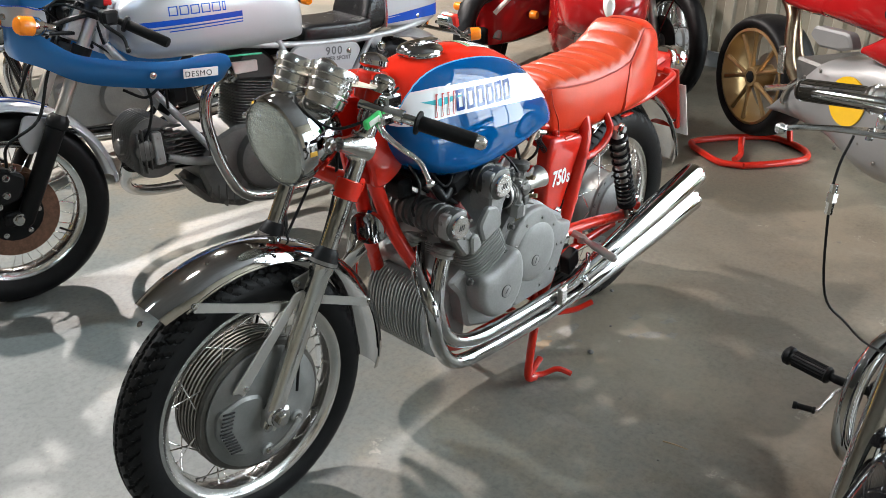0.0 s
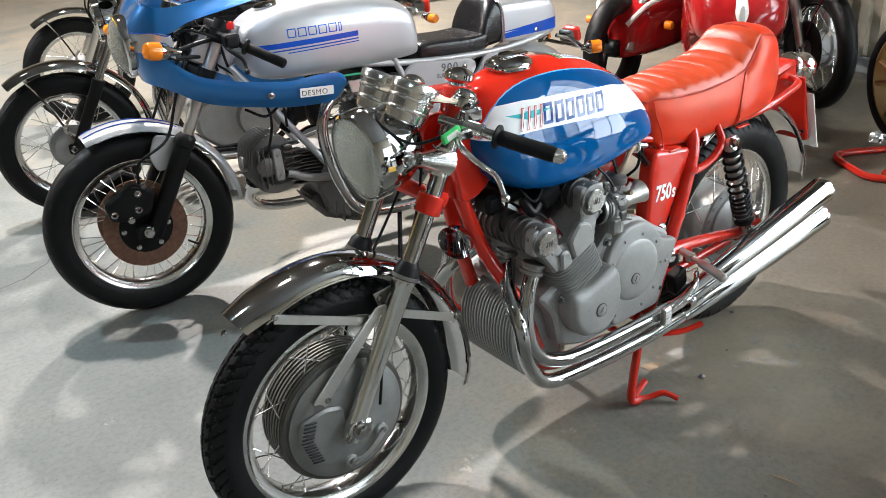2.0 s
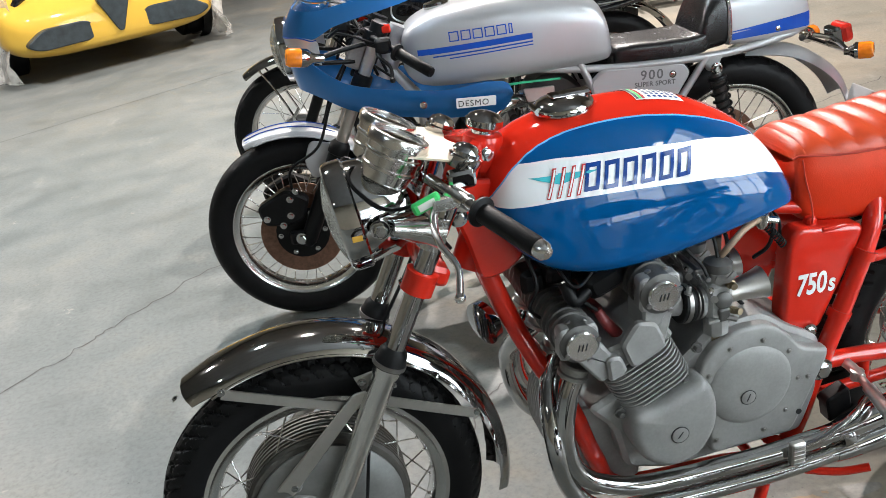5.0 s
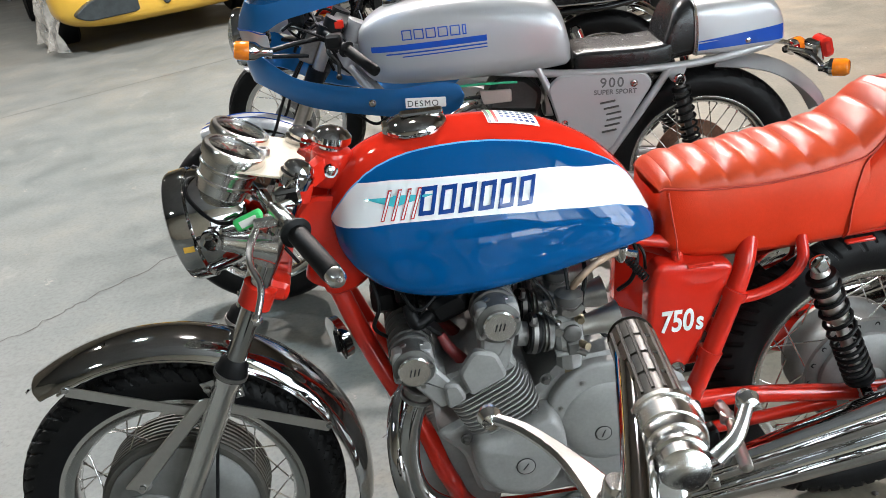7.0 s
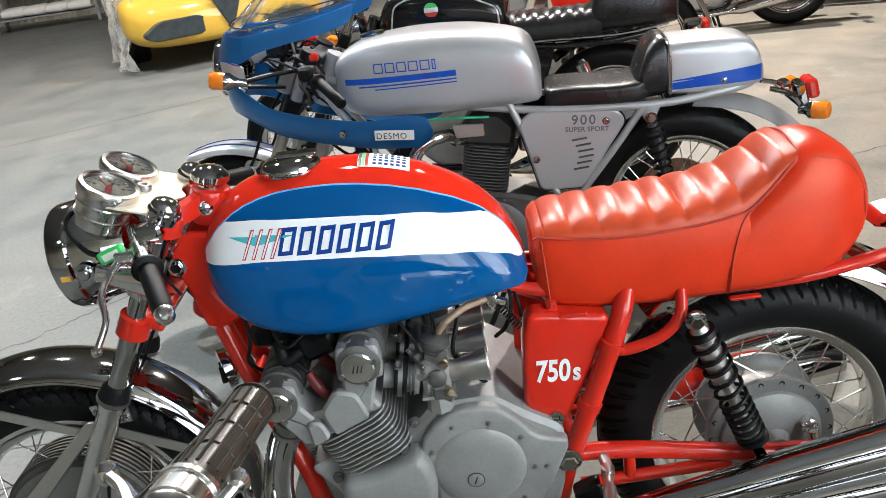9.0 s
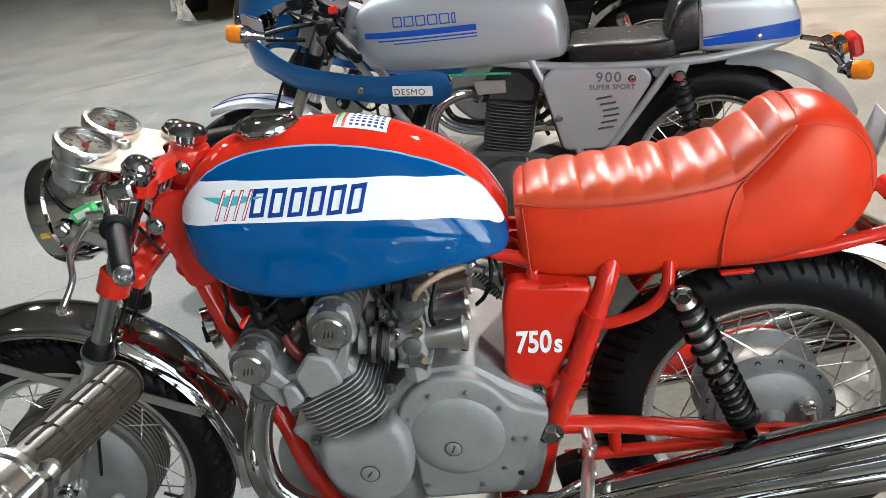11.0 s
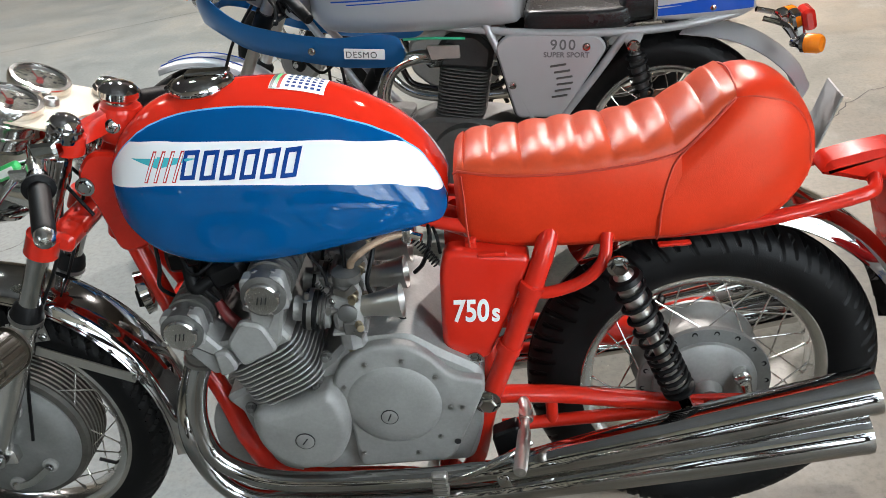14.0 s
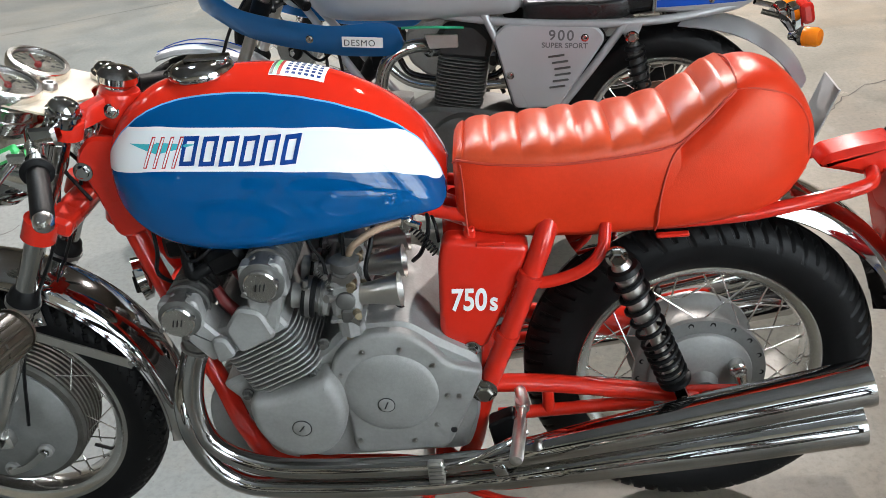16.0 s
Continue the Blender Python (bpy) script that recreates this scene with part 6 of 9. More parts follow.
def indicator(parent, a, b, r=0.03):
    """Chromed flasher body on a stalk with an amber lens; from the stalk's root a to the lens b."""
    a, b = Vector(a), Vector(b)
    body = part("indicator", between(a, b, [(0, 0.012), (0.35, 0.014), (0.5, 0.018), (0.75, r), (1.0, r)]), CHROME, parent, "chromed indicator with an amber lens")
    part("amber_lens", between(b, b + (b - a).normalized() * 0.045, [(0, r * 0.98), (0.1, r), (0.75, r * 0.98), (0.95, r * 0.8), (1, 0)], 20), AMBER, body, "amber lens")
    return body


def disc(parent, centre, y, r0, r1, mat, name="brake_disc"):
    return part(name, lathe([(y - 0.003, r0), (y - 0.003, r1), (y + 0.003, r1), (y + 0.003, r0)], (centre[0], 0, centre[1]), n=56, closed=True), mat, parent, "rust-brown cast iron brake disc" if mat is RUST else "steel brake disc")


def desmo_front(bike):
    wheel = wire_wheel(bike, DF, 0.319, 0.1, 0.2435, 0.066, 0.05, 0.03, smooth_tread, rings=160)
    part("hub", lathe([(-0.04, 0.025), (-0.04, 0.055), (-0.03, 0.055), (-0.025, 0.035), (0.025, 0.035), (0.03, 0.055), (0.04, 0.055), (0.04, 0.025)], (DF[0], 0, DF[1]), n=32), BLACK, wheel)
    for s in (-1, 1):
        disc(wheel, DF, s * 0.052, 0.088, 0.14, RUST)
        part("disc_carrier", lathe([(s * 0.044, 0.02), (s * 0.044, 0.07), (s * 0.05, 0.09), (s * 0.055, 0.09), (s * 0.056, 0.06), (s * 0.06, 0.03), (s * 0.06, 0.0)], (DF[0], 0, DF[1]), n=24), BLACK, wheel)
        for k in range(6):
            a = k * math.pi / 3
            bolt(wheel, (DF[0] + 0.075 * math.cos(a), s * 0.057, DF[1] + 0.075 * math.sin(a)), (0, s, 0), 0.006, 0.006)
    d = Vector((0.477, 0, 0.879))
    for s in (-1, 1):
        foot = Vector((DF[0] + 0.01, s * 0.095, DF[1] - 0.03))
        top = foot + d * 0.35
        leg = part("fork_slider", join(between(foot, top, [(0, 0.018), (0.05, 0.027), (0.6, 0.029), (0.94, 0.029), (0.95, 0.034), (1, 0.034)]), block((DF[0] - 0.012, s * 0.094, DF[1]), (0.055, 0.036, 0.045), 0.008)), BLACK, bike, "black fork slider")
        part("fork_tube", between(top, foot + d * 0.76, [(0, 0.0195), (1, 0.0195)]), BRUSHED, leg, "satin fork tube")
        part("dust_seal", between(top, top + d * 0.025, [(0, 0.034), (0.5, 0.033), (1, 0.023)]), RUBBER, leg)
        cal = part("brake_caliper", plate(rounded([(DF[0] - 0.11, DF[1] + 0.06), (DF[0] - 0.125, DF[1] + 0.125), (DF[0] - 0.02, DF[1] + 0.175), (DF[0] + 0.05, DF[1] + 0.13), (DF[0] + 0.02, DF[1] + 0.06), (DF[0] - 0.05, DF[1] + 0.05)], 0.02), s * 0.062, s * 0.112, 0.008), BLACK, leg, "black two-piston brake caliper")
        for a, c in ((-0.098, 0.085), (-0.02, 0.085), (-0.012, 0.14), (0.012, 0.165), (-0.05, 0.055)):
            bolt(cal, (DF[0] + a, s * 0.112, DF[1] + c), (0, s, 0), 0.008, 0.006)
        bolt(leg, (DF[0], s * 0.112, DF[1]), (0, s, 0), 0.014, 0.014)
        part("brake_hose", tube([(DF[0] + 0.0, s * 0.1, DF[1] + 0.17), (0.06, s * 0.115, 0.56), (0.16, s * 0.12, 0.62), (0.22, s * 0.09, 0.74), (0.3, s * 0.03, 0.86)], 0.005, 8), BLACK, leg)
        part("yoke", between(foot + d * 0.55, foot + d * 0.6, [(0, 0.03), (1, 0.03)]), BLACK, leg)
        part("yoke", between(foot + d * 0.73, foot + d * 0.765, [(0, 0.03), (1, 0.03)]), BLACK, leg)
    for x, z in ((0.335, 0.79), (0.42, 0.935)):
        part("yoke_bridge", block((x, 0, z), (0.05, 0.18, 0.028), 0.006, Matrix.Rotation(radians(28), 4, "Y")), BLACK, bike)
    guard = part("front_mudguard", arc_guard(DF, 0.335, 0.358, 0.068, 112, 4), SILVER, bike, "silver front mudguard with blue edge lines")
    for s in (-1, 1):
        part("guard_bracket", plate(rounded([(0.13, 0.63), (0.24, 0.6), (0.2, 0.52), (0.12, 0.50), (0.10, 0.56)], 0.02), s * 0.066, s * 0.074, 0.003), SILVER, guard)
        for k, dr in enumerate((0.0, 0.009)):
            part("edge_line", tube([(DF[0] + (0.354 - dr) * math.cos(radians(t)), s * (0.028 + 0.014 * k), DF[1] + (0.3585 - dr * 0.7) * math.sin(radians(t))) for t in range(111, 60, -5)], 0.0016, 6, 2), BLUE_LINE, guard)


def desmo_fairing(bike):
    low = [(0.112, 0.812, 0.905, 0.0), (0.116, 0.812, 0.905, -0.07), (0.135, 0.806, 0.905, -0.13), (0.175, 0.79, 0.903, -0.17), (0.215, 0.768, 0.868, -0.188), (0.28, 0.728, 0.818, -0.198), (0.36, 0.70, 0.79, -0.204), (0.47, 0.675, 0.766, -0.208), (0.58, 0.655, 0.75, -0.212), (0.68, 0.648, 0.755, -0.214), (0.74, 0.65, 0.752, -0.213), (0.77, 0.668, 0.74, -0.212), (0.782, 0.69, 0.712, -0.211)]
    rows = []
    for x, b, t, y in spline(low, 3):
        k = min(1, abs(y) / 0.15)
        rows.append([(x + (1 - k) * (0.03 * (1 - u) ** 2), y * (1 - 0.18 * (1 - u) ** 2 - 0.03 * u * u), b + (t - b) * u) for u in np.linspace(0, 1, 9)])
    fair = part("lower_fairing", shell(both_sides([list(map(tuple, r)) for r in rows])), BLUE_DEEP, bike, "deep metallic blue lower fairing")
    band = []
    for x, b, t, y in spline([(0.112, 0.903, 0.967, 0.0), (0.116, 0.903, 0.967, -0.07), (0.135, 0.903, 0.967, -0.13), (0.172, 0.901, 0.966, -0.168), (0.205, 0.89, 0.958, -0.182), (0.225, 0.88, 0.945, -0.186)], 3):
        band.append([(x, y, b + (t - b) * u) for u in np.linspace(0, 1, 4)])
    part("silver_band", shell(both_sides([list(map(tuple, r)) for r in band])), SILVER, fair, "silver band with blue edge lines")
    up = [(0.112, 0.965, 1.052, 0.0), (0.116, 0.965, 1.05, -0.07), (0.135, 0.965, 1.046, -0.13), (0.172, 0.964, 1.04, -0.168), (0.21, 0.957, 1.036, -0.182), (0.235, 0.965, 1.036, -0.187), (0.28, 0.985, 1.042, -0.19), (0.36, 1.0, 1.052, -0.19), (0.45, 1.014, 1.068, -0.187), (0.53, 1.03, 1.085, -0.18), (0.575, 1.05, 1.096, -0.175)]
    rows = []
    for x, b, t, y in spline(up, 3):
        k = max(0, 1 - abs(y) / 0.19)
        rows.append([(x + 0.06 * k * u * u + 0.01 * u, y * (1 - 0.04 * u * u), b + (t - b) * u) for u in np.linspace(0, 1, 7)])
    part("upper_fairing", shell(both_sides([list(map(tuple, r)) for r in rows])), BLUE_DEEP, fair, "deep metallic blue upper fairing")
    rows = []
    for (x, b, t, y) in spline(up, 3):
        k = max(0, 1 - abs(y) / 0.19)
        x0, y0 = x + 0.06 * k + 0.01, y * 0.965
        rows.append([(x0 + (0.16 + 0.1 * k) * u, y0 * (1 - 0.28 * u * u), t - 0.008 + (0.13 + 0.09 * k) * (u ** 0.9)) for u in np.linspace(0, 1, 8)])
    screen = part("windscreen", shell(both_sides([list(map(tuple, r)) for r in rows]), 0.003), PERSPEX, fair, "clear bubble windscreen")
    screen.visible_shadow = False
    part("screen_edging", tube([tuple(np.array(r[1]) + np.array((0, -0.002 if r[1][1] < 0 else 0.002, 0.006))) for r in both_sides([list(map(tuple, r)) for r in rows])[::3]], 0.003, 6, 3), CHROME, screen)
    for s in (-1, 1):
        for t in (0.2, 0.5, 0.8):
            i = int(t * (len(rows) - 1))
            bolt(screen, (rows[i][1][0], s * (abs(rows[i][1][1]) + 0.003), rows[i][1][2] + 0.004), (0, s, 0), 0.004, 0.003)
        for z in (0.905, 0.966):
            part("band_line", tube([(x, s * (abs(y) + 0.0016), z - (0.012 if x > 0.2 else 0)) for x, y in ((0.115, 0.07), (0.134, 0.13), (0.171, 0.168), (0.204, 0.182), (0.222, 0.186))], 0.0018, 6, 3), BLUE_LINE, fair)
        bolt(fair, (0.125, s * 0.118, 0.935), (-0.5, s, 0), 0.007, 0.005)
        bolt(fair, (0.505, s * 0.2085, 0.716), (0, s, 0), 0.008, 0.005)
        indicator(bike, (0.235, s * 0.205, 0.902), (0.17, s * 0.222, 0.917), 0.028)
        part("indicator_stalk", tube([(0.225, s * 0.2, 0.905), (0.3, s * 0.15, 0.91), (0.38, s * 0.1, 0.91)], 0.008, 8), BLACK, bike)
    part("badge", plate(rounded([(0.603, 0.69), (0.725, 0.682), (0.727, 0.712), (0.605, 0.721)], 0.003), -0.2128, -0.2146, 0.0006), WHITE, fair, "white rectangular name badge")
    letters("badge_text", "DESMO", 0.026, BLACK_LINE, bike, Matrix.Translation((0.608, -0.2150, 0.6945)) @ pose(0, 0, 0, 90, 0, 0) @ pose(0, 0, 0, 0, 0, -4), 0.0003, 0, 1.18)
    head = part("headlamp", lathe([(0.03, 0.099), (0.05, 0.102), (0.06, 0.1), (0.064, 0.092)], (0.162, 0, 0.917), (-1, 0, -0.06), 40), CHROME, bike, "round chromed headlamp in the fairing")
    part("reflector", lathe([(0.05, 0.09), (0.0, 0.07), (-0.03, 0.02), (-0.03, 0)], (0.162, 0, 0.917), (-1, 0, -0.06), 32), CHROME, head)
    part("lens", lathe([(0.056, 0.093), (0.075, 0.078), (0.09, 0.045), (0.095, 0)], (0.162, 0, 0.917), (-1, 0, -0.06), 36), LENS, head)
    for s in (-1, 1):
        a, b = Vector((0.385, s * 0.12, 0.925)), Vector((0.54, s * 0.29, 0.826))
        bar = part("clip_on_bar", join(tube([a, b], 0.011, 10), between((0.375, s * 0.095, 0.90), (0.395, s * 0.095, 0.94), [(0, 0.03), (1, 0.03)])), BLACK, bike, "black clip-on handlebar")
        grip(bar, a.lerp(b, 0.42), b, 0.0165)
        part("switchgear", block(a.lerp(b, 0.25) + Vector((-0.01, 0, 0.004)), (0.05, 0.05, 0.045), 0.008), BLACK, bar)
        hand_lever(bar, (0.4, s * 0.14, 0.9), (0.4, s * 0.2, 0.875), (0.425, s * 0.25, 0.815), BLACK)
        part("cable", tube([(0.4, s * 0.14, 0.905), (0.3, s * 0.12, 0.95), (0.27, s * 0.05, 0.93), (0.36, s * 0.03, 0.84), (0.5, s * 0.05, 0.72)], 0.004, 7), BLACK, bar)
    part("instrument_panel", join(block((0.30, 0, 0.975), (0.05, 0.2, 0.05), 0.01), *[lathe([(-0.03, 0.035), (0.02, 0.04), (0.025, 0.035), (0.02, 0)], (0.3, s * 0.06, 1.0), (0.4, 0, 0.9), 24) for s in (-1, 1)]), BLACK, bike, "black instrument panel")
    for s in (-1, 1):
        part("fairing_bracket", tube([(0.32, s * 0.1, 0.86), (0.2, s * 0.14, 0.88)], 0.007, 8), BLACK, bike)
        part("fork_clamp", block((0.33, s * 0.09, 0.885), (0.05, 0.03, 0.1), 0.006, Matrix.Rotation(radians(28), 4, "Y")), STEEL, bike)
    part("relay_box", block((0.34, -0.05, 0.885), (0.07, 0.09, 0.09), 0.01), BLACK, bike, "black electrical box behind the headlamp")
    part("relay_box", block((0.33, 0.06, 0.9), (0.06, 0.08, 0.1), 0.01), BLACK, bike)
    part("choke_lever", block((0.43, -0.115, 0.945), (0.03, 0.02, 0.025), 0.004), RED, bike, "small red lever")
    loom_rng = random.Random(21)
    for k in range(9):
        y0, y1 = loom_rng.uniform(-0.14, 0.1), loom_rng.uniform(-0.12, 0.12)
        x0 = loom_rng.uniform(0.24, 0.34)
        part("loom_wire", tube([(x0, y0, loom_rng.uniform(0.86, 0.95)), (x0 + 0.05, y0 * 0.8, loom_rng.uniform(0.93, 1.0)), (x0 + 0.1, y1, loom_rng.uniform(0.86, 0.94)), (x0 + 0.14, y1 * 0.7, loom_rng.uniform(0.78, 0.86))], 0.005, 7), BLACK, bike)
    part("brake_reservoir", join(block((0.36, 0.13, 0.965), (0.05, 0.05, 0.035), 0.008)), RED, bike, "red brake fluid reservoir")


DT = [(0.47, 0.885, 0.80, 0.05), (0.485, 0.918, 0.77, 0.085), (0.52, 0.948, 0.745, 0.112), (0.59, 0.972, 0.733, 0.134), (0.70, 0.984, 0.729, 0.148), (0.80, 0.985, 0.727, 0.153), (0.90, 0.978, 0.727, 0.155), (0.98, 0.964, 0.729, 0.156), (1.05, 0.945, 0.732, 0.155), (1.085, 0.922, 0.735, 0.151), (1.105, 0.88, 0.739, 0.143), (1.118, 0.82, 0.75, 0.12)]


def desmo_body(bike):
    tank = part("fuel_tank", super_tank(DT, 4.2, 64), SILVER, bike, "silver fuel tank with blue stripes")

    def half(x, z):
        return super_half(DT, 4.2, x, z)

    for z0, z1, x0, x1 in ((0.846, 0.864, 0.515, 0.868), (0.836, 0.8405, 0.56, 0.868), (0.827, 0.8305, 0.61, 0.868)):
        n = 6
        part("tank_stripe", join(*[laid([(x0 + (x1 - x0) * i / n, z0 + 0.006 * i / n), (x0 + (x1 - x0) * (i + 1) / n, z0 + 0.006 * (i + 1) / n), (x0 + (x1 - x0) * (i + 1) / n, z1 + 0.006 * (i + 1) / n), (x0 + (x1 - x0) * i / n, z1 + 0.006 * i / n)], half, 0.0012, 1) for i in range(n)]), BLUE_LINE, tank)
    # maker's mark as plain outlined shapes
    for k in range(6):
        x, w, z0, z1, t = 0.615 + k * 0.0365, 0.03 if k < 5 else 0.012, 0.878, 0.908, 0.0034
        segs = [laid(u, half, 0.0012 + 0.0002 * n) for n, u in enumerate(([(x, z1 - t), (x + w, z1 - t), (x + w, z1), (x, z1)], [(x, z0), (x + w, z0), (x + w, z0 + t), (x, z0 + t)], [(x + w - t, z0), (x + w, z0), (x + w, z1), (x + w - t, z1)], [(x, z0), (x + t, z0), (x + t, z1), (x, z1)]))]
        part("name_shape", join(*segs), BLUE_LINE, tank)
    part("filler_cap", lathe([(0, 0.038), (0.012, 0.042), (0.02, 0.038), (0.024, 0)], (0.60, 0, 0.966), (-0.1, 0, 1), 28), CHROME, tank, "chromed filler cap")
    seat = part("seat", super_tank([(1.125, 0.76, 0.715, 0.09), (1.135, 0.775, 0.708, 0.115), (1.2, 0.777, 0.706, 0.125), (1.32, 0.772, 0.706, 0.13), (1.40, 0.775, 0.708, 0.128), (1.43, 0.785, 0.715, 0.12)], 6.0, 64), LEATHER_BLACK, bike, "low black leatherette solo seat")
    part("bum_stop", super_tank([(1.395, 0.765, 0.71, 0.10), (1.41, 0.81, 0.708, 0.12), (1.435, 0.87, 0.708, 0.122), (1.465, 0.895, 0.71, 0.12), (1.495, 0.89, 0.715, 0.118), (1.505, 0.86, 0.73, 0.11)], 3.6), LEATHER_BLACK, seat, "black padded backrest")
    part("zip", join(*[tube([(1.498, s * 0.121, 0.725), (1.502, s * 0.121, 0.8), (1.497, s * 0.105, 0.872), (1.49, 0, 0.893)], 0.004, 6) for s in (-1, 1)]), POLISHED, seat)
    TR = [(1.495, 0.868, 0.726, 0.117), (1.505, 0.878, 0.718, 0.122), (1.6, 0.878, 0.714, 0.122), (1.69, 0.874, 0.717, 0.119), (1.735, 0.862, 0.722, 0.114), (1.758, 0.83, 0.727, 0.107), (1.772, 0.785, 0.736, 0.095)]
    tail = part("tail_unit", super_tank(TR, 6.5, 72), SILVER, bike, "silver tail unit with a blue stripe")

    def thalf(x, z):
        return super_half(TR, 6.5, x, z)

    for z0, z1 in ((0.738, 0.758), (0.763, 0.7655)):
        part("tail_stripe", join(*[laid([(a, z0 + (a - 1.5) * 0.02), (b, z0 + (b - 1.5) * 0.02), (b, z1 + (b - 1.5) * 0.09), (a, z1 + (a - 1.5) * 0.09)], thalf, 0.0014, 2) for a, b in zip(np.linspace(1.505, 1.765, 6)[:-1], np.linspace(1.505, 1.765, 6)[1:])]), BLUE_LINE, tail)
    bolt(tail, (1.655, -0.117, 0.752), (0, -1, 0), 0.009, 0.006)
    frame_part = part("frame", join(
        *[join(tube([(0.45, s * 0.04, 0.86), (0.7, s * 0.09, 0.78), (1.02, s * 0.115, 0.725), (1.25, s * 0.125, 0.706), (1.5, s * 0.12, 0.702), (1.70, s * 0.1, 0.725), (1.77, s * 0.07, 0.745)], 0.0125, 10),
               tube([(1.01, s * 0.118, 0.755), (1.05, s * 0.122, 0.66), (1.15, s * 0.125, 0.43), (1.19, s * 0.125, 0.36)], 0.012, 10),
               tube([(1.42, s * 0.125, 0.70), (1.33, s * 0.127, 0.58), (1.22, s * 0.127, 0.44), (1.19, s * 0.125, 0.38)], 0.012, 10),
               tube([(0.43, s * 0.035, 0.80), (0.56, s * 0.07, 0.62), (0.70, s * 0.1, 0.42), (0.74, s * 0.105, 0.37)], 0.0125, 10),
               tube([(1.19, s * 0.12, 0.365), (DR[0], s * 0.115, DR[1])], 0.017, 10),
               plate(rounded([(1.40, 0.70), (1.47, 0.70), (1.45, 0.655), (1.42, 0.655)], 0.01), s * 0.122, s * 0.135, 0.003)) for s in (-1, 1)],
        between((0.40, 0, 0.78), (0.48, 0, 0.93), [(0, 0.035), (1, 0.035)])), SILVER_FRAME, bike, "grey-silver tubular frame")
    for s in (-1, 1):
        part("panel_edge", plate(rounded([(1.032, 0.68), (1.076, 0.721), (1.342, 0.703), (1.372, 0.662), (1.231, 0.453), (1.089, 0.453)], 0.024), s * 0.112, s * 0.126, 0.003), BLACK, bike, "black rubber edging")
        cover = part("side_panel", plate(rounded([(1.037, 0.68), (1.078, 0.716), (1.34, 0.698), (1.366, 0.662), (1.228, 0.458), (1.092, 0.458)], 0.022), s * 0.118, s * 0.136, 0.006), SILVER, bike, "silver triangular side panel with louvres")
        for k in range(6):
            part("louvre", block((1.222 + 0.018 * math.sin(k * 0.62), s * 0.1365, 0.616 - k * 0.0185), (0.048, 0.006, 0.006), 0.002, Matrix.Rotation(radians(-6), 4, "Y")), CAST_DARK, cover)
        for x, z in ((1.305, 0.666), (1.085, 0.562)):
            bolt(cover, (x, s * 0.136, z), (0, s, 0), 0.008, 0.004)
        shock(bike, (1.437, s * 0.15, 0.668), (1.50, s * 0.15, 0.355), cap=BLACKENED)
        indicator(bike, (1.865, s * 0.14, 0.648), (1.90, s * 0.165, 0.65), 0.027)
    letters("panel_number", "900", 0.042, GREY_INK, bike, Matrix.Translation((1.2, -0.1368, 0.664)) @ pose(0, 0, 0, 90, 0, 0) @ pose(0, 0, 0, 0, 0, -3.5), 0.0003, 0, 1.25, bold=0.0006)
    letters("panel_text", "SUPER SPORT", 0.021, GREY_INK, bike, Matrix.Translation((1.18, -0.1368, 0.643)) @ pose(0, 0, 0, 90, 0, 0) @ pose(0, 0, 0, 0, 0, -3.5), 0.0003, 0, 1.05, bold=0.0005)
    guard_rows = []
    for x, z, w in spline([(1.60, 0.70, 0.07), (1.70, 0.685, 0.075), (1.78, 0.66, 0.075), (1.86, 0.61, 0.072), (1.92, 0.55, 0.07), (1.955, 0.485, 0.062)], 4):
        guard_rows.append([(x - 0.03 * (u * u), u * w, z - 0.028 * u * u) for u in np.linspace(-1, 1, 11)])
    guard = part("rear_mudguard", shell(guard_rows), SILVER, bike, "silver rear mudguard")
    rear = part("tail_lamp", join(block((1.905, 0, 0.668), (0.03, 0.08, 0.07), 0.008, Matrix.Rotation(radians(-12), 4, "Y")), *[tube([(1.80, s * 0.06, 0.70), (1.86, s * 0.08, 0.68), (1.88, s * 0.13, 0.65)], 0.008, 8) for s in (-1, 1)], tube([(1.88, -0.14, 0.648), (1.88, 0.14, 0.648)], 0.008, 8)), CHROME, bike, "chromed tail lamp bracket")
    part("red_lens", block((1.932, 0, 0.682), (0.035, 0.09, 0.062), 0.01, Matrix.Rotation(radians(-12), 4, "Y")), RED_LENS, rear, "red tail lens")
    part("number_plate", plate(rounded([(2.028, 0.47), (2.034, 0.47), (1.978, 0.31), (1.972, 0.31)], 0.001), -0.09, 0.09, 0.001), SILVER_FRAME, rear, "grey number plate seen from behind")
    wheel = wire_wheel(bike, DR, 0.328, 0.115, 0.2435, 0.072, 0.06, 0.035, slot_tread, rings=160)
    part("hub", lathe([(-0.045, 0.03), (-0.045, 0.065), (-0.035, 0.065), (-0.03, 0.04), (0.03, 0.04), (0.035, 0.065), (0.045, 0.065), (0.045, 0.03)], (DR[0], 0, DR[1]), n=32), BRUSHED, wheel)
    disc(wheel, DR, 0.06, 0.08, 0.13, RUST)
    part("chain_sprocket", lathe([(-0.058, 0.06), (-0.058, 0.1), (-0.063, 0.1), (-0.063, 0.06)], (DR[0], 0, DR[1]), n=40, closed=True), STEEL, wheel)


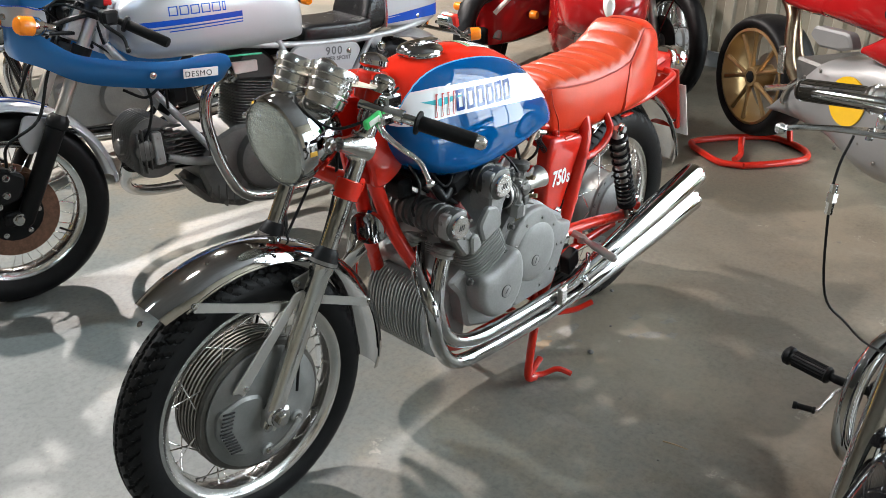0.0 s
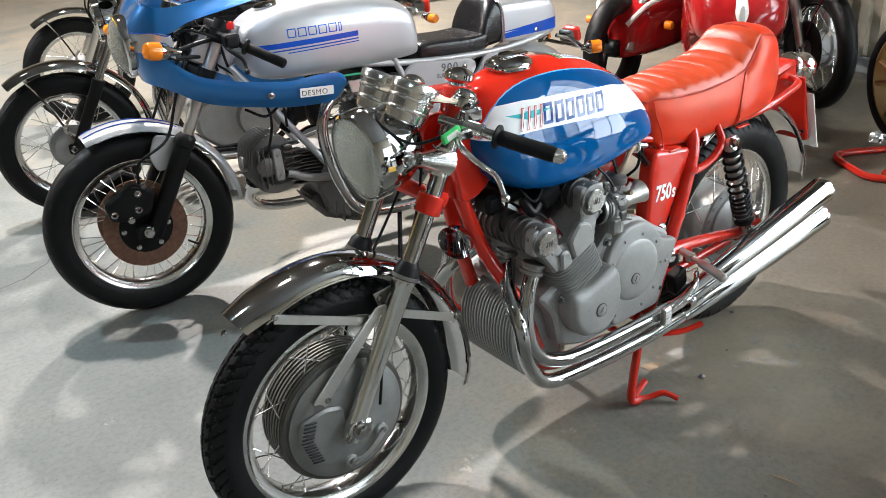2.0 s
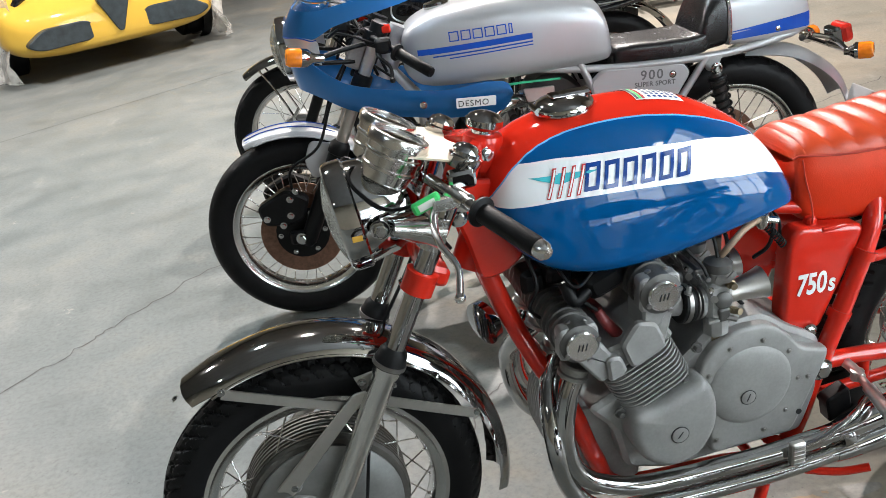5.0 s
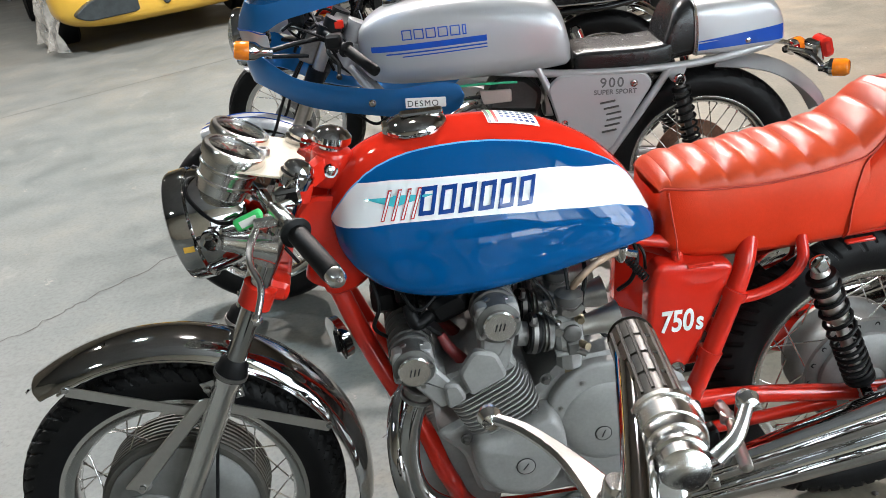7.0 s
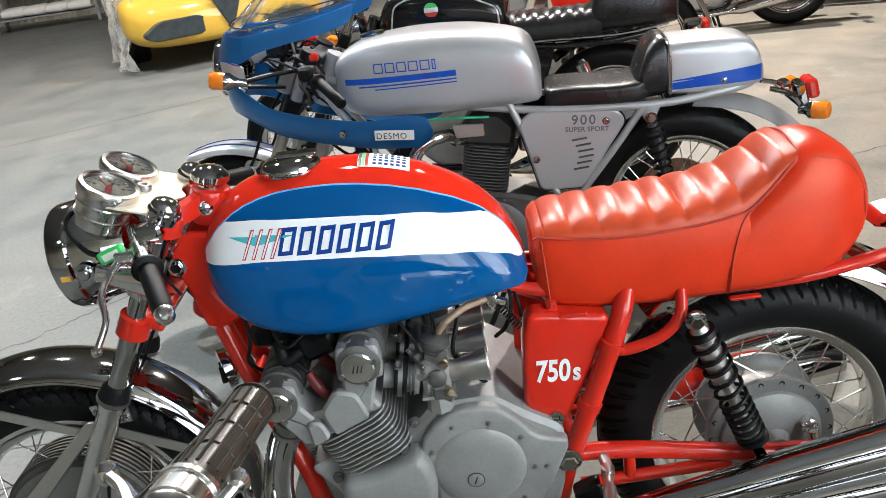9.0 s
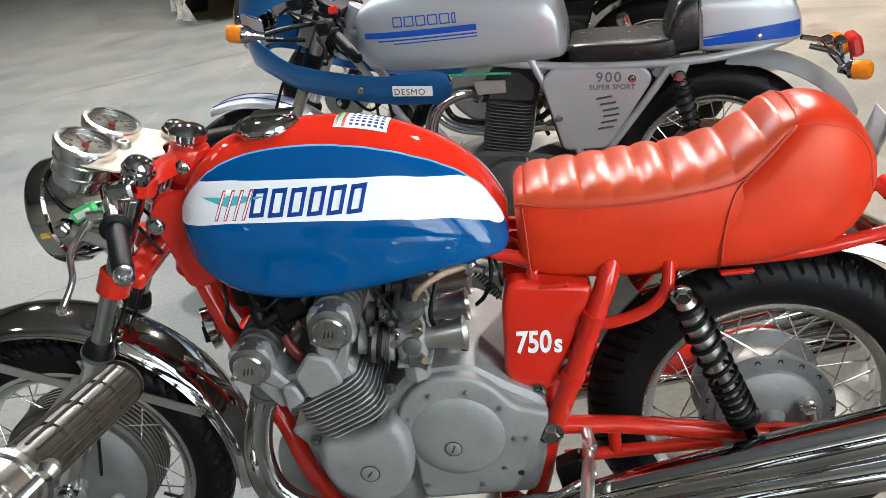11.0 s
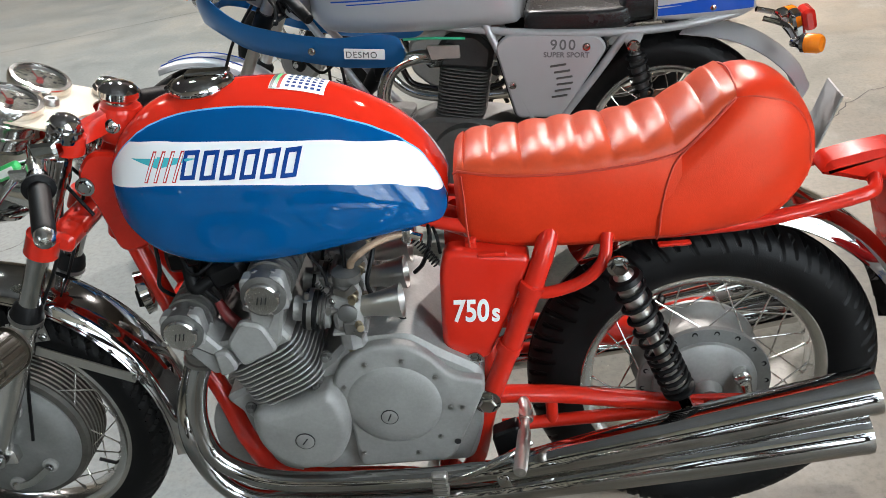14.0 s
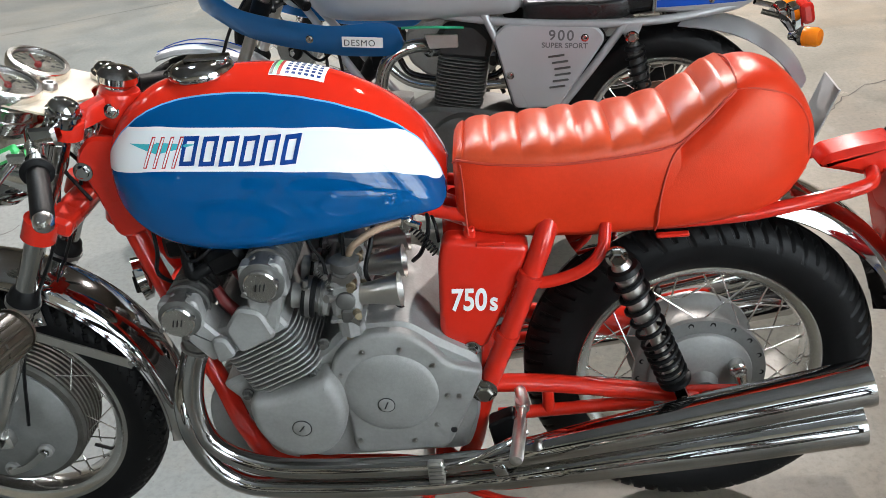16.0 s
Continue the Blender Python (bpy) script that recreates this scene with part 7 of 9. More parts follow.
def fins(parent, base, axis, across, count, pitch, w, d, mat, name="cooling_fin"):
    """Square cooling fins stacked along axis; w across, d sideways."""
    a = Vector(axis).normalized()
    q = Vector((0, 0, 1)).rotation_difference(a).to_matrix().to_4x4()
    turn = Matrix(((1, 0, 0, 0), (0, 0, 1, 0), (0, 1, 0, 0), (0, 0, 0, 1)))
    mesh = to_mesh(name, plate(rounded([(-w / 2, -d / 2), (w / 2, -d / 2), (w / 2, d / 2), (-w / 2, d / 2)], min(w, d) * 0.25), -0.0016, 0.0016, 0.0006), mat)
    for k in range(count):
        piece(name, mesh, Matrix.Translation(Vector(base) + a * pitch * k) @ q @ turn, parent)


def desmo_engine(bike):
    case = part("crankcase", join(plate(rounded([(0.66, 0.33), (0.72, 0.42), (0.82, 0.46), (1.02, 0.44), (1.15, 0.40), (1.17, 0.30), (1.08, 0.20), (0.80, 0.165), (0.70, 0.2)], 0.03), -0.1, 0.1, 0.012), lathe([(-0.1, 0.12), (-0.135, 0.115), (-0.145, 0.1), (-0.147, 0)], (0.93, 0, 0.32), n=40), lathe([(0.1, 0.12), (0.14, 0.115), (0.15, 0.1), (0.15, 0)], (0.93, 0, 0.32), n=40)), CAST_DARK, bike, "stained cast crankcase")
    sump = part("sump", plate(rounded([(0.64, 0.27), (0.70, 0.2), (0.82, 0.15), (1.02, 0.16), (1.0, 0.21), (0.70, 0.30)], 0.02), -0.075, 0.075, 0.01), BLACKENED, case, "ribbed sump")
    srib = to_mesh("rib", plate(rounded([(0.63, 0.28), (0.685, 0.19), (0.82, 0.138), (1.0, 0.15), (1.0, 0.165), (0.7, 0.23)], 0.012), -0.003, 0.003, 0.001), CAST_DARK)
    for k in range(8):
        piece("rib", srib, Matrix.Translation((0, -0.067 + k * 0.019, 0)), sump)
    for k in range(7):
        x = 0.69 + k * 0.03
        part("side_rib", plate(rounded([(x, 0.165 + max(0.0, 0.75 - x) * 0.9), (x + 0.005, 0.165 + max(0.0, 0.75 - x) * 0.9), (x + 0.012, 0.255), (x + 0.007, 0.255)], 0.001), -0.072, -0.104, 0.001), CAST_DARK, sump)
    front = Vector((-0.985, 0, 0.17))
    cyl = part("front_cylinder", between((0.74, 0, 0.385), Vector((0.74, 0, 0.385)) + front * 0.16, [(0, 0.05), (1, 0.05)]), BLACKENED, bike, "finned horizontal cylinder")
    fins(cyl, Vector((0.655, 0, 0.345)), (0.06, 0, 1), None, 10, 0.0128, 0.17, 0.17, CAST_DARK)
    fhead = part("front_head", plate(rounded([(0.60, 0.47), (0.60, 0.36), (0.52, 0.345), (0.465, 0.37), (0.44, 0.42), (0.452, 0.5), (0.50, 0.53), (0.565, 0.515)], 0.025), -0.085, 0.085, 0.02), BLACKENED, cyl, "dull cast cylinder head with ribs")
    hrib = to_mesh("rib", plate(rounded([(0.60, 0.485), (0.59, 0.345), (0.52, 0.325), (0.452, 0.35), (0.43, 0.42), (0.442, 0.51), (0.51, 0.552), (0.575, 0.53)], 0.035), -0.002, 0.002, 0.001), CAST_DARK)
    for k in range(10):
        piece("rib", hrib, Matrix.Translation((0, -0.0765 + k * 0.017, 0)), fhead)
    for k, (z0, z1) in enumerate(((0.365, 0.505), (0.36, 0.515), (0.37, 0.5))):
        part("side_rib", plate(rounded([(0.458 + k * 0.018, z0), (0.462 + k * 0.018, z0), (0.462 + k * 0.018, z1), (0.458 + k * 0.018, z1)], 0.001), -0.084, -0.105, 0.001), CAST_DARK, fhead)
    for k in range(7):
        part("side_rib", plate([(0.555, 0.37 + k * 0.022), (0.615, 0.372 + k * 0.022), (0.615, 0.376 + k * 0.022), (0.555, 0.374 + k * 0.022)], -0.08, -0.108, 0.001), CAST_DARK, fhead)
    part("bevel_cover", plate(rounded([(0.508, 0.5), (0.54, 0.5), (0.545, 0.385), (0.51, 0.385)], 0.008), -0.085, -0.112, 0.004), CAST, cyl)
    part("cam_cover", lathe([(-0.083, 0.036), (-0.1, 0.036), (-0.104, 0.03), (-0.104, 0.0)], (0.485, 0, 0.44), n=24), CAST_DARK, cyl)
    part("drive_tower", tube([(0.56, -0.09, 0.4), (0.64, -0.105, 0.37), (0.76, -0.115, 0.35)], 0.016, 12), CAST, cyl)
    for z in (0.405, 0.48):
        bolt(cyl, (0.526, -0.112, z), (0, -1, 0), 0.005, 0.003, STEEL)
    part("head_cap", lathe([(0, 0.03), (0.03, 0.028), (0.035, 0.02), (0.036, 0)], (0.452, 0.0, 0.44), (-1, 0, 0.1), 20), CAST_DARK, cyl)
    up = Vector((0.17, 0, 0.985))
    vert = part("rear_cylinder", between((0.90, 0, 0.42), Vector((0.90, 0, 0.42)) + up * 0.2, [(0, 0.05), (1, 0.05)]), BLACKENED, bike, "finned upright cylinder")
    fins(vert, Vector((0.905, 0, 0.445)), up, None, 16, 0.0105, 0.155, 0.17, CAST_DARK)
    part("rear_head", plate(rounded([(0.845, 0.61), (1.015, 0.59), (1.03, 0.66), (0.98, 0.71), (0.89, 0.715), (0.85, 0.67)], 0.02), -0.075, 0.075, 0.015), BLACKENED, vert, "dull cast cylinder head")
    part("mount_plate", join(plate(rounded([(0.83, 0.69), (0.93, 0.685), (0.93, 0.645), (0.84, 0.645)], 0.006), -0.1, -0.108, 0.002)), BRUSHED, bike)
    part("green_wire", tube([(0.76, -0.1, 0.71), (0.84, -0.112, 0.712), (0.95, -0.11, 0.705)], 0.004, 7), GREEN_WIRE, bike, "bright green wire")
    part("carburettor", join(between((1.0, 0.0, 0.63), (1.1, 0, 0.62), [(0, 0.022), (0.5, 0.03), (1, 0.032)]), block((1.06, 0, 0.61), (0.06, 0.06, 0.1), 0.01)), BRUSHED, bike)
    part("front_carburettor", join(between((0.6, 0.0, 0.53), (0.66, 0, 0.6), [(0, 0.022), (0.5, 0.03), (1, 0.03)]), block((0.66, 0, 0.60), (0.06, 0.06, 0.09), 0.01)), BLACK, bike)
    for s in (-1, 1):
        if s < 0:
            pts = [(0.85, -0.05, 0.64), (0.79, -0.11, 0.655), (0.725, -0.14, 0.63), (0.69, -0.15, 0.55), (0.70, -0.155, 0.44), (0.735, -0.16, 0.32), (0.79, -0.165, 0.23), (0.90, -0.17, 0.195), (1.15, -0.175, 0.195), (1.3, -0.18, 0.21)]
        else:
            pts = [(0.47, 0.03, 0.36), (0.46, 0.09, 0.28), (0.52, 0.14, 0.22), (0.65, 0.165, 0.19), (0.90, 0.17, 0.19), (1.15, 0.175, 0.195), (1.3, 0.18, 0.21)]
        pipe = part("exhaust_pipe", tube(pts, 0.021, 14, 6), CHROME, bike, "chromed exhaust pipe")
        part("silencer", between((1.25, s * 0.178, 0.205), (1.86, s * 0.2, 0.305), [(0, 0.022), (0.08, 0.045), (0.9, 0.046), (0.98, 0.03), (1, 0.028)]), BLACK, pipe, "black silencer")
        part("exhaust_collar", between(pts[0], pts[1], [(0, 0.034), (0.3, 0.034), (0.32, 0.025), (0.4, 0.025)]), CHROME, pipe)
    part("side_stand", tube([(0.98, -0.12, 0.2), (0.93, -0.2, 0.1), (0.88, -0.28, 0.018)], 0.009, 8), BLACK, bike)
    part("wiring", join(tube([(0.5, -0.09, 0.72), (0.52, -0.12, 0.62), (0.5, -0.115, 0.52), (0.47, -0.09, 0.46)], 0.005, 8), tube([(0.44, -0.1, 0.66), (0.5, -0.13, 0.63), (0.56, -0.14, 0.66), (0.57, -0.13, 0.58)], 0.005, 8)), BLACK, bike)


def desmo_twin():
    bike = thing("motorcycle", "silver and metallic blue half-faired sport motorcycle with wire wheels", "motorcycle", pose(-0.008, 1.418, 0.001, -1.65, 0.45, -6.66) @ Matrix.Scale(1.028, 4))
    desmo_body(bike)
    desmo_front(bike)
    desmo_fairing(bike)
    desmo_engine(bike)


desmo_twin()
# ---- the other machines in the hall ----


def roadster(label, m, paint, line, seat_mat, wheelbase=1.45, front_r=0.33, rear_r=0.335, guard_mat=None, slider=None, hump=True, bars=0.36, tank_sticker=False, ribs=True, plain=False, lamp_x=0.19, lift=0.0):
    """An unfaired classic machine; its front axle stands over its origin, its nose points to -x."""
    bike = thing("motorcycle", label, "motorcycle", m, "parked motorcycles")
    guard_mat, slider = guard_mat or CHROME, slider or BRUSHED
    f, r = (0.0, front_r), (wheelbase, rear_r)
    fw = wire_wheel(bike, f, front_r, 0.095, front_r - 0.078, 0.062, 0.085, 0.045, rib_tread if not plain else smooth_tread, CHROME, 110, 32, "front_wheel")
    part("hub", lathe([(-0.06, 0.03), (-0.06, 0.09), (-0.05, 0.1), (-0.03, 0.1), (-0.02, 0.085), (0.03, 0.085), (0.05, 0.1), (0.06, 0.09), (0.06, 0.03)], (0, 0, f[1]), n=40), CAST, fw, "cast drum hub")
    part("brake_plate", lathe([(-0.06, 0.088), (-0.07, 0.08), (-0.078, 0.04), (-0.08, 0)], (0, 0, f[1]), n=32), CAST, fw)
    part("brake_arm", strip([(0.03, -0.085, f[1] + 0.05), (-0.02, -0.087, f[1] + 0.09), (0.01, -0.087, f[1] + 0.14)], 0.008, 0.014), POLISHED, fw)
    rw = wire_wheel(bike, r, rear_r, 0.11, rear_r - 0.083, 0.07, 0.085, 0.045, slot_tread, CHROME, 110, 32, "rear_wheel")
    part("hub", lathe([(-0.06, 0.03), (-0.06, 0.09), (-0.04, 0.1), (0.04, 0.1), (0.06, 0.09), (0.06, 0.03)], (r[0], 0, r[1]), n=40), CAST, rw, "cast drum hub")
    part("sprocket", lathe([(0.065, 0.07), (0.065, 0.1), (0.07, 0.1), (0.07, 0.07)], (r[0], 0, r[1]), n=40, closed=True), STEEL, rw)
    d = Vector((0.47, 0, 0.883))
    for s in (-1, 1):
        foot = Vector((0.0, s * 0.09, f[1] - 0.03))
        leg = part("fork_slider", join(between(foot, foot + d * 0.36, [(0, 0.016), (0.05, 0.025), (0.95, 0.027), (1, 0.031)]), block((0.0, s * 0.09, f[1]), (0.05, 0.03, 0.045), 0.007)), slider, bike)
        part("fork_tube", between(foot + d * 0.36, foot + d * 0.76, [(0, 0.018), (1, 0.018)]), CHROME, leg, "chromed fork tube")
        part("yoke", between(foot + d * 0.56, foot + d * 0.62, [(0, 0.028), (1, 0.028)]), BLACK, leg)
        bolt(leg, (0, s * 0.106, f[1]), (0, s, 0), 0.012, 0.012)
        bolt(leg, foot + d * 0.76, tuple(d), 0.017, 0.012)
        b0, b1 = Vector((0.36, s * 0.1, 0.97)), Vector((0.47, s * bars, 0.99))
        bar = part("handlebar", tube([(0.35, 0, 0.955), (0.345, s * 0.06, 0.957), tuple(b0), tuple(b0.lerp(b1, 0.5) + Vector((0, 0, 0.01))), tuple(b1)], 0.011, 10), CHROME, bike, "chromed handlebar")
        grip(bar, b0.lerp(b1, 0.55), b1)
        hand_lever(bar, tuple(b0.lerp(b1, 0.5) + Vector((-0.03, 0, 0))), tuple(b0.lerp(b1, 0.7) + Vector((-0.045, 0, -0.004))), tuple(b0.lerp(b1, 0.97) + Vector((-0.04, 0, -0.02))))
        part("shock_absorber", join(between((wheelbase - 0.13, s * 0.14, 0.64), (wheelbase - 0.03, s * 0.14, r[1] + 0.02), [(0, 0.014), (0.06, 0.03), (0.3, 0.03), (0.3, 0.014), (0.9, 0.02), (1, 0.012)]), coil((wheelbase - 0.105, s * 0.14, 0.56), (wheelbase - 0.04, s * 0.14, r[1] + 0.05), 0.026, 0.005, 7)), CHROME, bike, "chromed shock absorber")
        part("cable", tube([tuple(b0.lerp(b1, 0.5)), (0.25, s * 0.1, 1.0), (0.2, s * 0.05, 0.9), (0.28, s * 0.03, 0.75), (0.4, s * 0.05, 0.7)], 0.004, 7), BLACK, bike)
    lampc = Vector((lamp_x, 0, 0.86))
    head = part("headlamp", lathe([(-0.08, 0.03), (-0.06, 0.07), (0, 0.088), (0.04, 0.09), (0.045, 0.096), (0.07, 0.094), (0.072, 0.085)], lampc, (-1, 0, -0.05), 32), CHROME, bike, "round chromed headlamp")
    part("lens", lathe([(0.06, 0.085), (0.075, 0.05), (0.08, 0)], lampc, (-1, 0, -0.05), 28), LENS, head)
    for s in (-1, 1):
        part("gauge", lathe([(-0.03, 0.035), (0.02, 0.04), (0.03, 0.04), (0.03, 0.034), (0.022, 0)], (0.29, s * 0.055, 0.98), (0.4, 0, 0.9), 24), BLACK, bike)
        indicator(bike, (0.25, s * 0.11, 0.84), (0.25, s * 0.17, 0.84), 0.024)
        indicator(bike, (wheelbase + 0.36, s * 0.08, 0.66), (wheelbase + 0.37, s * 0.15, 0.66), 0.024)
    guard = part("front_mudguard", arc_guard(f, front_r + 0.028, front_r + 0.055, 0.062, 125, 0), guard_mat, bike)
    for s in (-1, 1):
        a = radians(112)
        part("guard_stay", tube([(0.01, s * 0.085, f[1] + 0.03), (-0.06, s * 0.075, f[1] + 0.2), ((front_r + 0.03) * math.cos(a), s * 0.06, f[1] + (front_r + 0.03) * math.sin(a))], 0.005, 7), CHROME, guard)
    part("rear_mudguard", arc_guard(r, rear_r + 0.035, rear_r + 0.065, 0.07, 130, 5), guard_mat, bike)
    rows = [(0.44, 0.86, 0.80, 0.05), (0.46, 0.89, 0.775, 0.085), (0.52, 0.92, 0.755, 0.115), (0.62, 0.935, 0.745, 0.135), (0.78, 0.93, 0.74, 0.145), (0.92, 0.9, 0.738, 0.14), (1.0, 0.86, 0.738, 0.128), (1.02, 0.82, 0.745, 0.105)]
    rows = [(x, t_ + lift * min(1.0, (x - 0.42) / 0.08), b_, w_) for x, t_, b_, w_ in rows]
    tank = part("fuel_tank", super_tank(rows, 3.2), paint, bike)

    def half(x, z):
        return super_half(rows, 3.2, x, z)

    if line:
        edge = rounded([(0.50, 0.81), (0.53, 0.87 + lift), (0.60, 0.895 + lift), (0.86, 0.88 + lift), (0.985, 0.82 + lift), (0.99, 0.77), (0.56, 0.775)], 0.03, 4)
        for s in (-1, 1):
            part("tank_line", tube([(x, s * (half(x, z) + 0.0015), z) for x, z in edge + edge[:1]], 0.0042, 6, 1), line, tank)
    if tank_sticker:
        for k, mt in enumerate((GREEN, PAPER, RED_LINE)):
            z0, z1, disc_r = 0.03 - k * 0.02 - 0.0195, 0.03 - k * 0.02, 0.0315
            turns = [math.asin(max(-1.0, min(1.0, (z0 + (z1 - z0) * q / 5) / disc_r))) for q in range(6)]
            zc = 0.841 + lift
            c = [(0.70 + disc_r * math.cos(t), zc + disc_r * math.sin(t)) for t in turns] + [(0.70 - disc_r * math.cos(t), zc + disc_r * math.sin(t)) for t in reversed(turns)]
            c = [p for i, p in enumerate(c) if i == 0 or abs(p[0] - c[i - 1][0]) + abs(p[1] - c[i - 1][1]) > 0.0008]
            part("tank_badge", laid(c, half, 0.0025, 1), mt, tank)
    part("filler_cap", lathe([(0, 0.034), (0.014, 0.036), (0.02, 0.03), (0.022, 0)], (0.58, 0, 0.928 + lift), (0, 0, 1), 24), CHROME, tank)
    xs = np.linspace(1.0, 1.42 if hump else 1.6, 60)
    pad = []
    for x in xs:
        rib = 0.009 * (abs(math.sin((x - 1.0) / 0.05 * math.pi)) ** 0.5 - 0.7) if ribs else 0
        top = 0.80 + lift * 0.6 + rib + 0.25 * max(0, x - 1.34) ** 1.2 - 0.3 * max(0, 1.02 - x)
        w = 0.128 - 0.6 * max(0, 1.03 - x)
        pad.append([(x, w * math.copysign(abs(math.cos(a)) ** 0.6, math.cos(a)), 0.735 + (top - 0.735) * max(0, math.sin(a)) ** 0.6 if math.sin(a) > 0 else 0.735 + 0.025 * math.sin(a)) for a in np.linspace(0, 2 * math.pi, 30)[:-1]])
    seat = part("seat", loft(pad), seat_mat, bike, "ribbed seat", 60)
    if hump:
        part("seat_hump", super_tank([(1.38, 0.80 + lift, 0.72, 0.11), (1.41, 0.875 + lift, 0.715, 0.126), (1.46, 0.905 + lift, 0.715, 0.126), (1.56, 0.89 + lift, 0.72, 0.118), (1.66, 0.845 + lift, 0.73, 0.1), (1.73, 0.79 + lift, 0.74, 0.07), (1.745, 0.77 + lift, 0.75, 0.04)], 2.8), seat_mat, seat)
        part("seat_trim", join(*[tube([(1.02, s * 0.13, 0.733), (1.2, s * 0.131, 0.733), (1.5, s * 0.125, 0.728), (1.7, s * 0.09, 0.745)], 0.004, 6) for s in (-1, 1)]), CHROME, seat)
    part("frame", join(*[join(tube([(0.38, s * 0.03, 0.80), (0.42, s * 0.06, 0.6), (0.5, s * 0.1, 0.3), (0.6, s * 0.11, 0.2), (0.95, s * 0.11, 0.2), (1.02, s * 0.12, 0.4), (1.03, s * 0.12, 0.7)], 0.015, 10), tube([(0.42, s * 0.03, 0.82), (1.0, s * 0.1, 0.72), (1.4, s * 0.12, 0.7), (wheelbase + 0.2, s * 0.09, 0.72)], 0.013, 10), tube([(1.02, s * 0.115, 0.38), (wheelbase, s * 0.11, r[1])], 0.017, 10)) for s in (-1, 1)], between((0.34, 0, 0.74), (0.42, 0, 0.89), [(0, 0.034), (1, 0.034)])), BLACK_PAINT, bike)
    case = part("engine", join(plate(rounded([(0.55, 0.42), (0.55, 0.28), (0.64, 0.2), (0.92, 0.2), (1.0, 0.3), (0.98, 0.44), (0.8, 0.48)], 0.04), -0.13, 0.13, 0.015), lathe([(-0.13, 0.11), (-0.165, 0.1), (-0.17, 0.07), (-0.17, 0)], (0.85, 0, 0.33), n=32), lathe([(0.13, 0.11), (0.165, 0.1), (0.17, 0.07), (0.17, 0)], (0.85, 0, 0.33), n=32)), CAST, bike, "cast aluminium engine")
    up = Vector((-0.2, 0, 0.98))
    fins(case, Vector((0.72, 0, 0.46)), up, None, 10, 0.014, 0.17, 0.24, CAST)
    part("cylinder_head", plate(rounded([(0.60, 0.60), (0.76, 0.63), (0.75, 0.70), (0.66, 0.72), (0.58, 0.68)], 0.02), -0.12, 0.12, 0.012), CAST, case)
    for s in (-1, 1):
        part("carburettor", block((0.84, s * 0.06, 0.6), (0.08, 0.06, 0.1), 0.012), BRUSHED, bike)
    for s in (-1, 1):
        part("side_panel", plate(rounded([(0.9, 0.70), (1.22, 0.70), (1.15, 0.5), (0.95, 0.47)], 0.03), s * 0.115, s * 0.135, 0.006), paint, bike)
    for s in (-1, 1):
        pipe = part("exhaust_pipe", tube([(0.6, s * 0.09, 0.6), (0.5, s * 0.13, 0.58), (0.44, s * 0.16, 0.46), (0.46, s * 0.17, 0.3), (0.56, s * 0.175, 0.2), (0.75, s * 0.18, 0.17), (1.0, s * 0.18, 0.18)], 0.021, 14), CHROME, bike, "chromed exhaust pipe")
        part("silencer", between((0.98, s * 0.18, 0.18), (wheelbase + 0.28, s * 0.2, 0.3), [(0, 0.022), (0.12, 0.045), (0.9, 0.046), (1.0, 0.03)]), CHROME, pipe)
        peg = part("footrest", between((0.97, s * 0.15, 0.33), (0.97, s * 0.31, 0.325), [(0, 0.009), (0.35, 0.009), (0.36, 0.018), (0.95, 0.018), (1, 0.022)]), RUBBER, bike)
        part("pedal", tube([(0.9, s * 0.16, 0.27), (0.8, s * 0.19, 0.25), (0.77, s * 0.25, 0.25)], 0.006, 8), CHROME, peg)
    tl = part("tail_lamp", block((wheelbase + 0.36, 0, 0.70), (0.08, 0.1, 0.07), 0.015), CHROME, bike)
    part("tail_lens", block((wheelbase + 0.41, 0, 0.70), (0.03, 0.095, 0.065), 0.012), RED_LENS, tl)
    part("centre_stand", join(*[tube([(0.88, s * 0.1, 0.22), (0.9, s * 0.16, 0.1), (0.93, s * 0.18, 0.012)], 0.011, 8) for s in (-1, 1)], tube([(0.9, -0.15, 0.12), (0.9, 0.15, 0.12)], 0.009, 8)), BLACK, bike)
    return bike


roadster("black classic motorcycle with a silver-lined tank and ribbed black seat", pose(0.13, 2.6, 0, 0, 0, -9.4), BLACK_PAINT, SILVER, LEATHER_BLACK, slider=BLACK, tank_sticker=True, lamp_x=0.29, lift=0.075)
roadster("red classic motorcycle with a long black seat and chromed guards", pose(0.62, 4.15, 0, 0, 0, -9), RED, None, LEATHER_BLACK, 1.47, hump=False, ribs=False, bars=0.3)
roadster("red classic motorcycle with wire wheels parked further back", pose(2.1, 5.66, 0, 0, 0, -8), RED_DARK, None, LEATHER_BLACK, 1.45, hump=False, plain=True)
roadster("dark classic motorcycle on its stand by the far wall", pose(3.1, 6.5, 0, 0, 0, -20), BLACK_PAINT, None, LEATHER_BLACK, 1.45, hump=False, plain=True)
by_wall = roadster("dark motorcycle with a bright front fork beside the ribbed wall", pose(3.68, 1.03, 0, 0, 0, 60), BLACK_PAINT, None, LEATHER_BLACK, 1.4, hump=False, guard_mat=BLACK_PAINT, plain=True)
disc(by_wall, (0.0, 0.33), 0.068, 0.05, 0.15, BLACK)
part("brake_caliper", plate(rounded([(0.02, 0.4), (0.1, 0.43), (0.15, 0.36), (0.12, 0.29), (0.06, 0.3)], 0.02), 0.06, 0.11, 0.008), BLACK, by_wall)


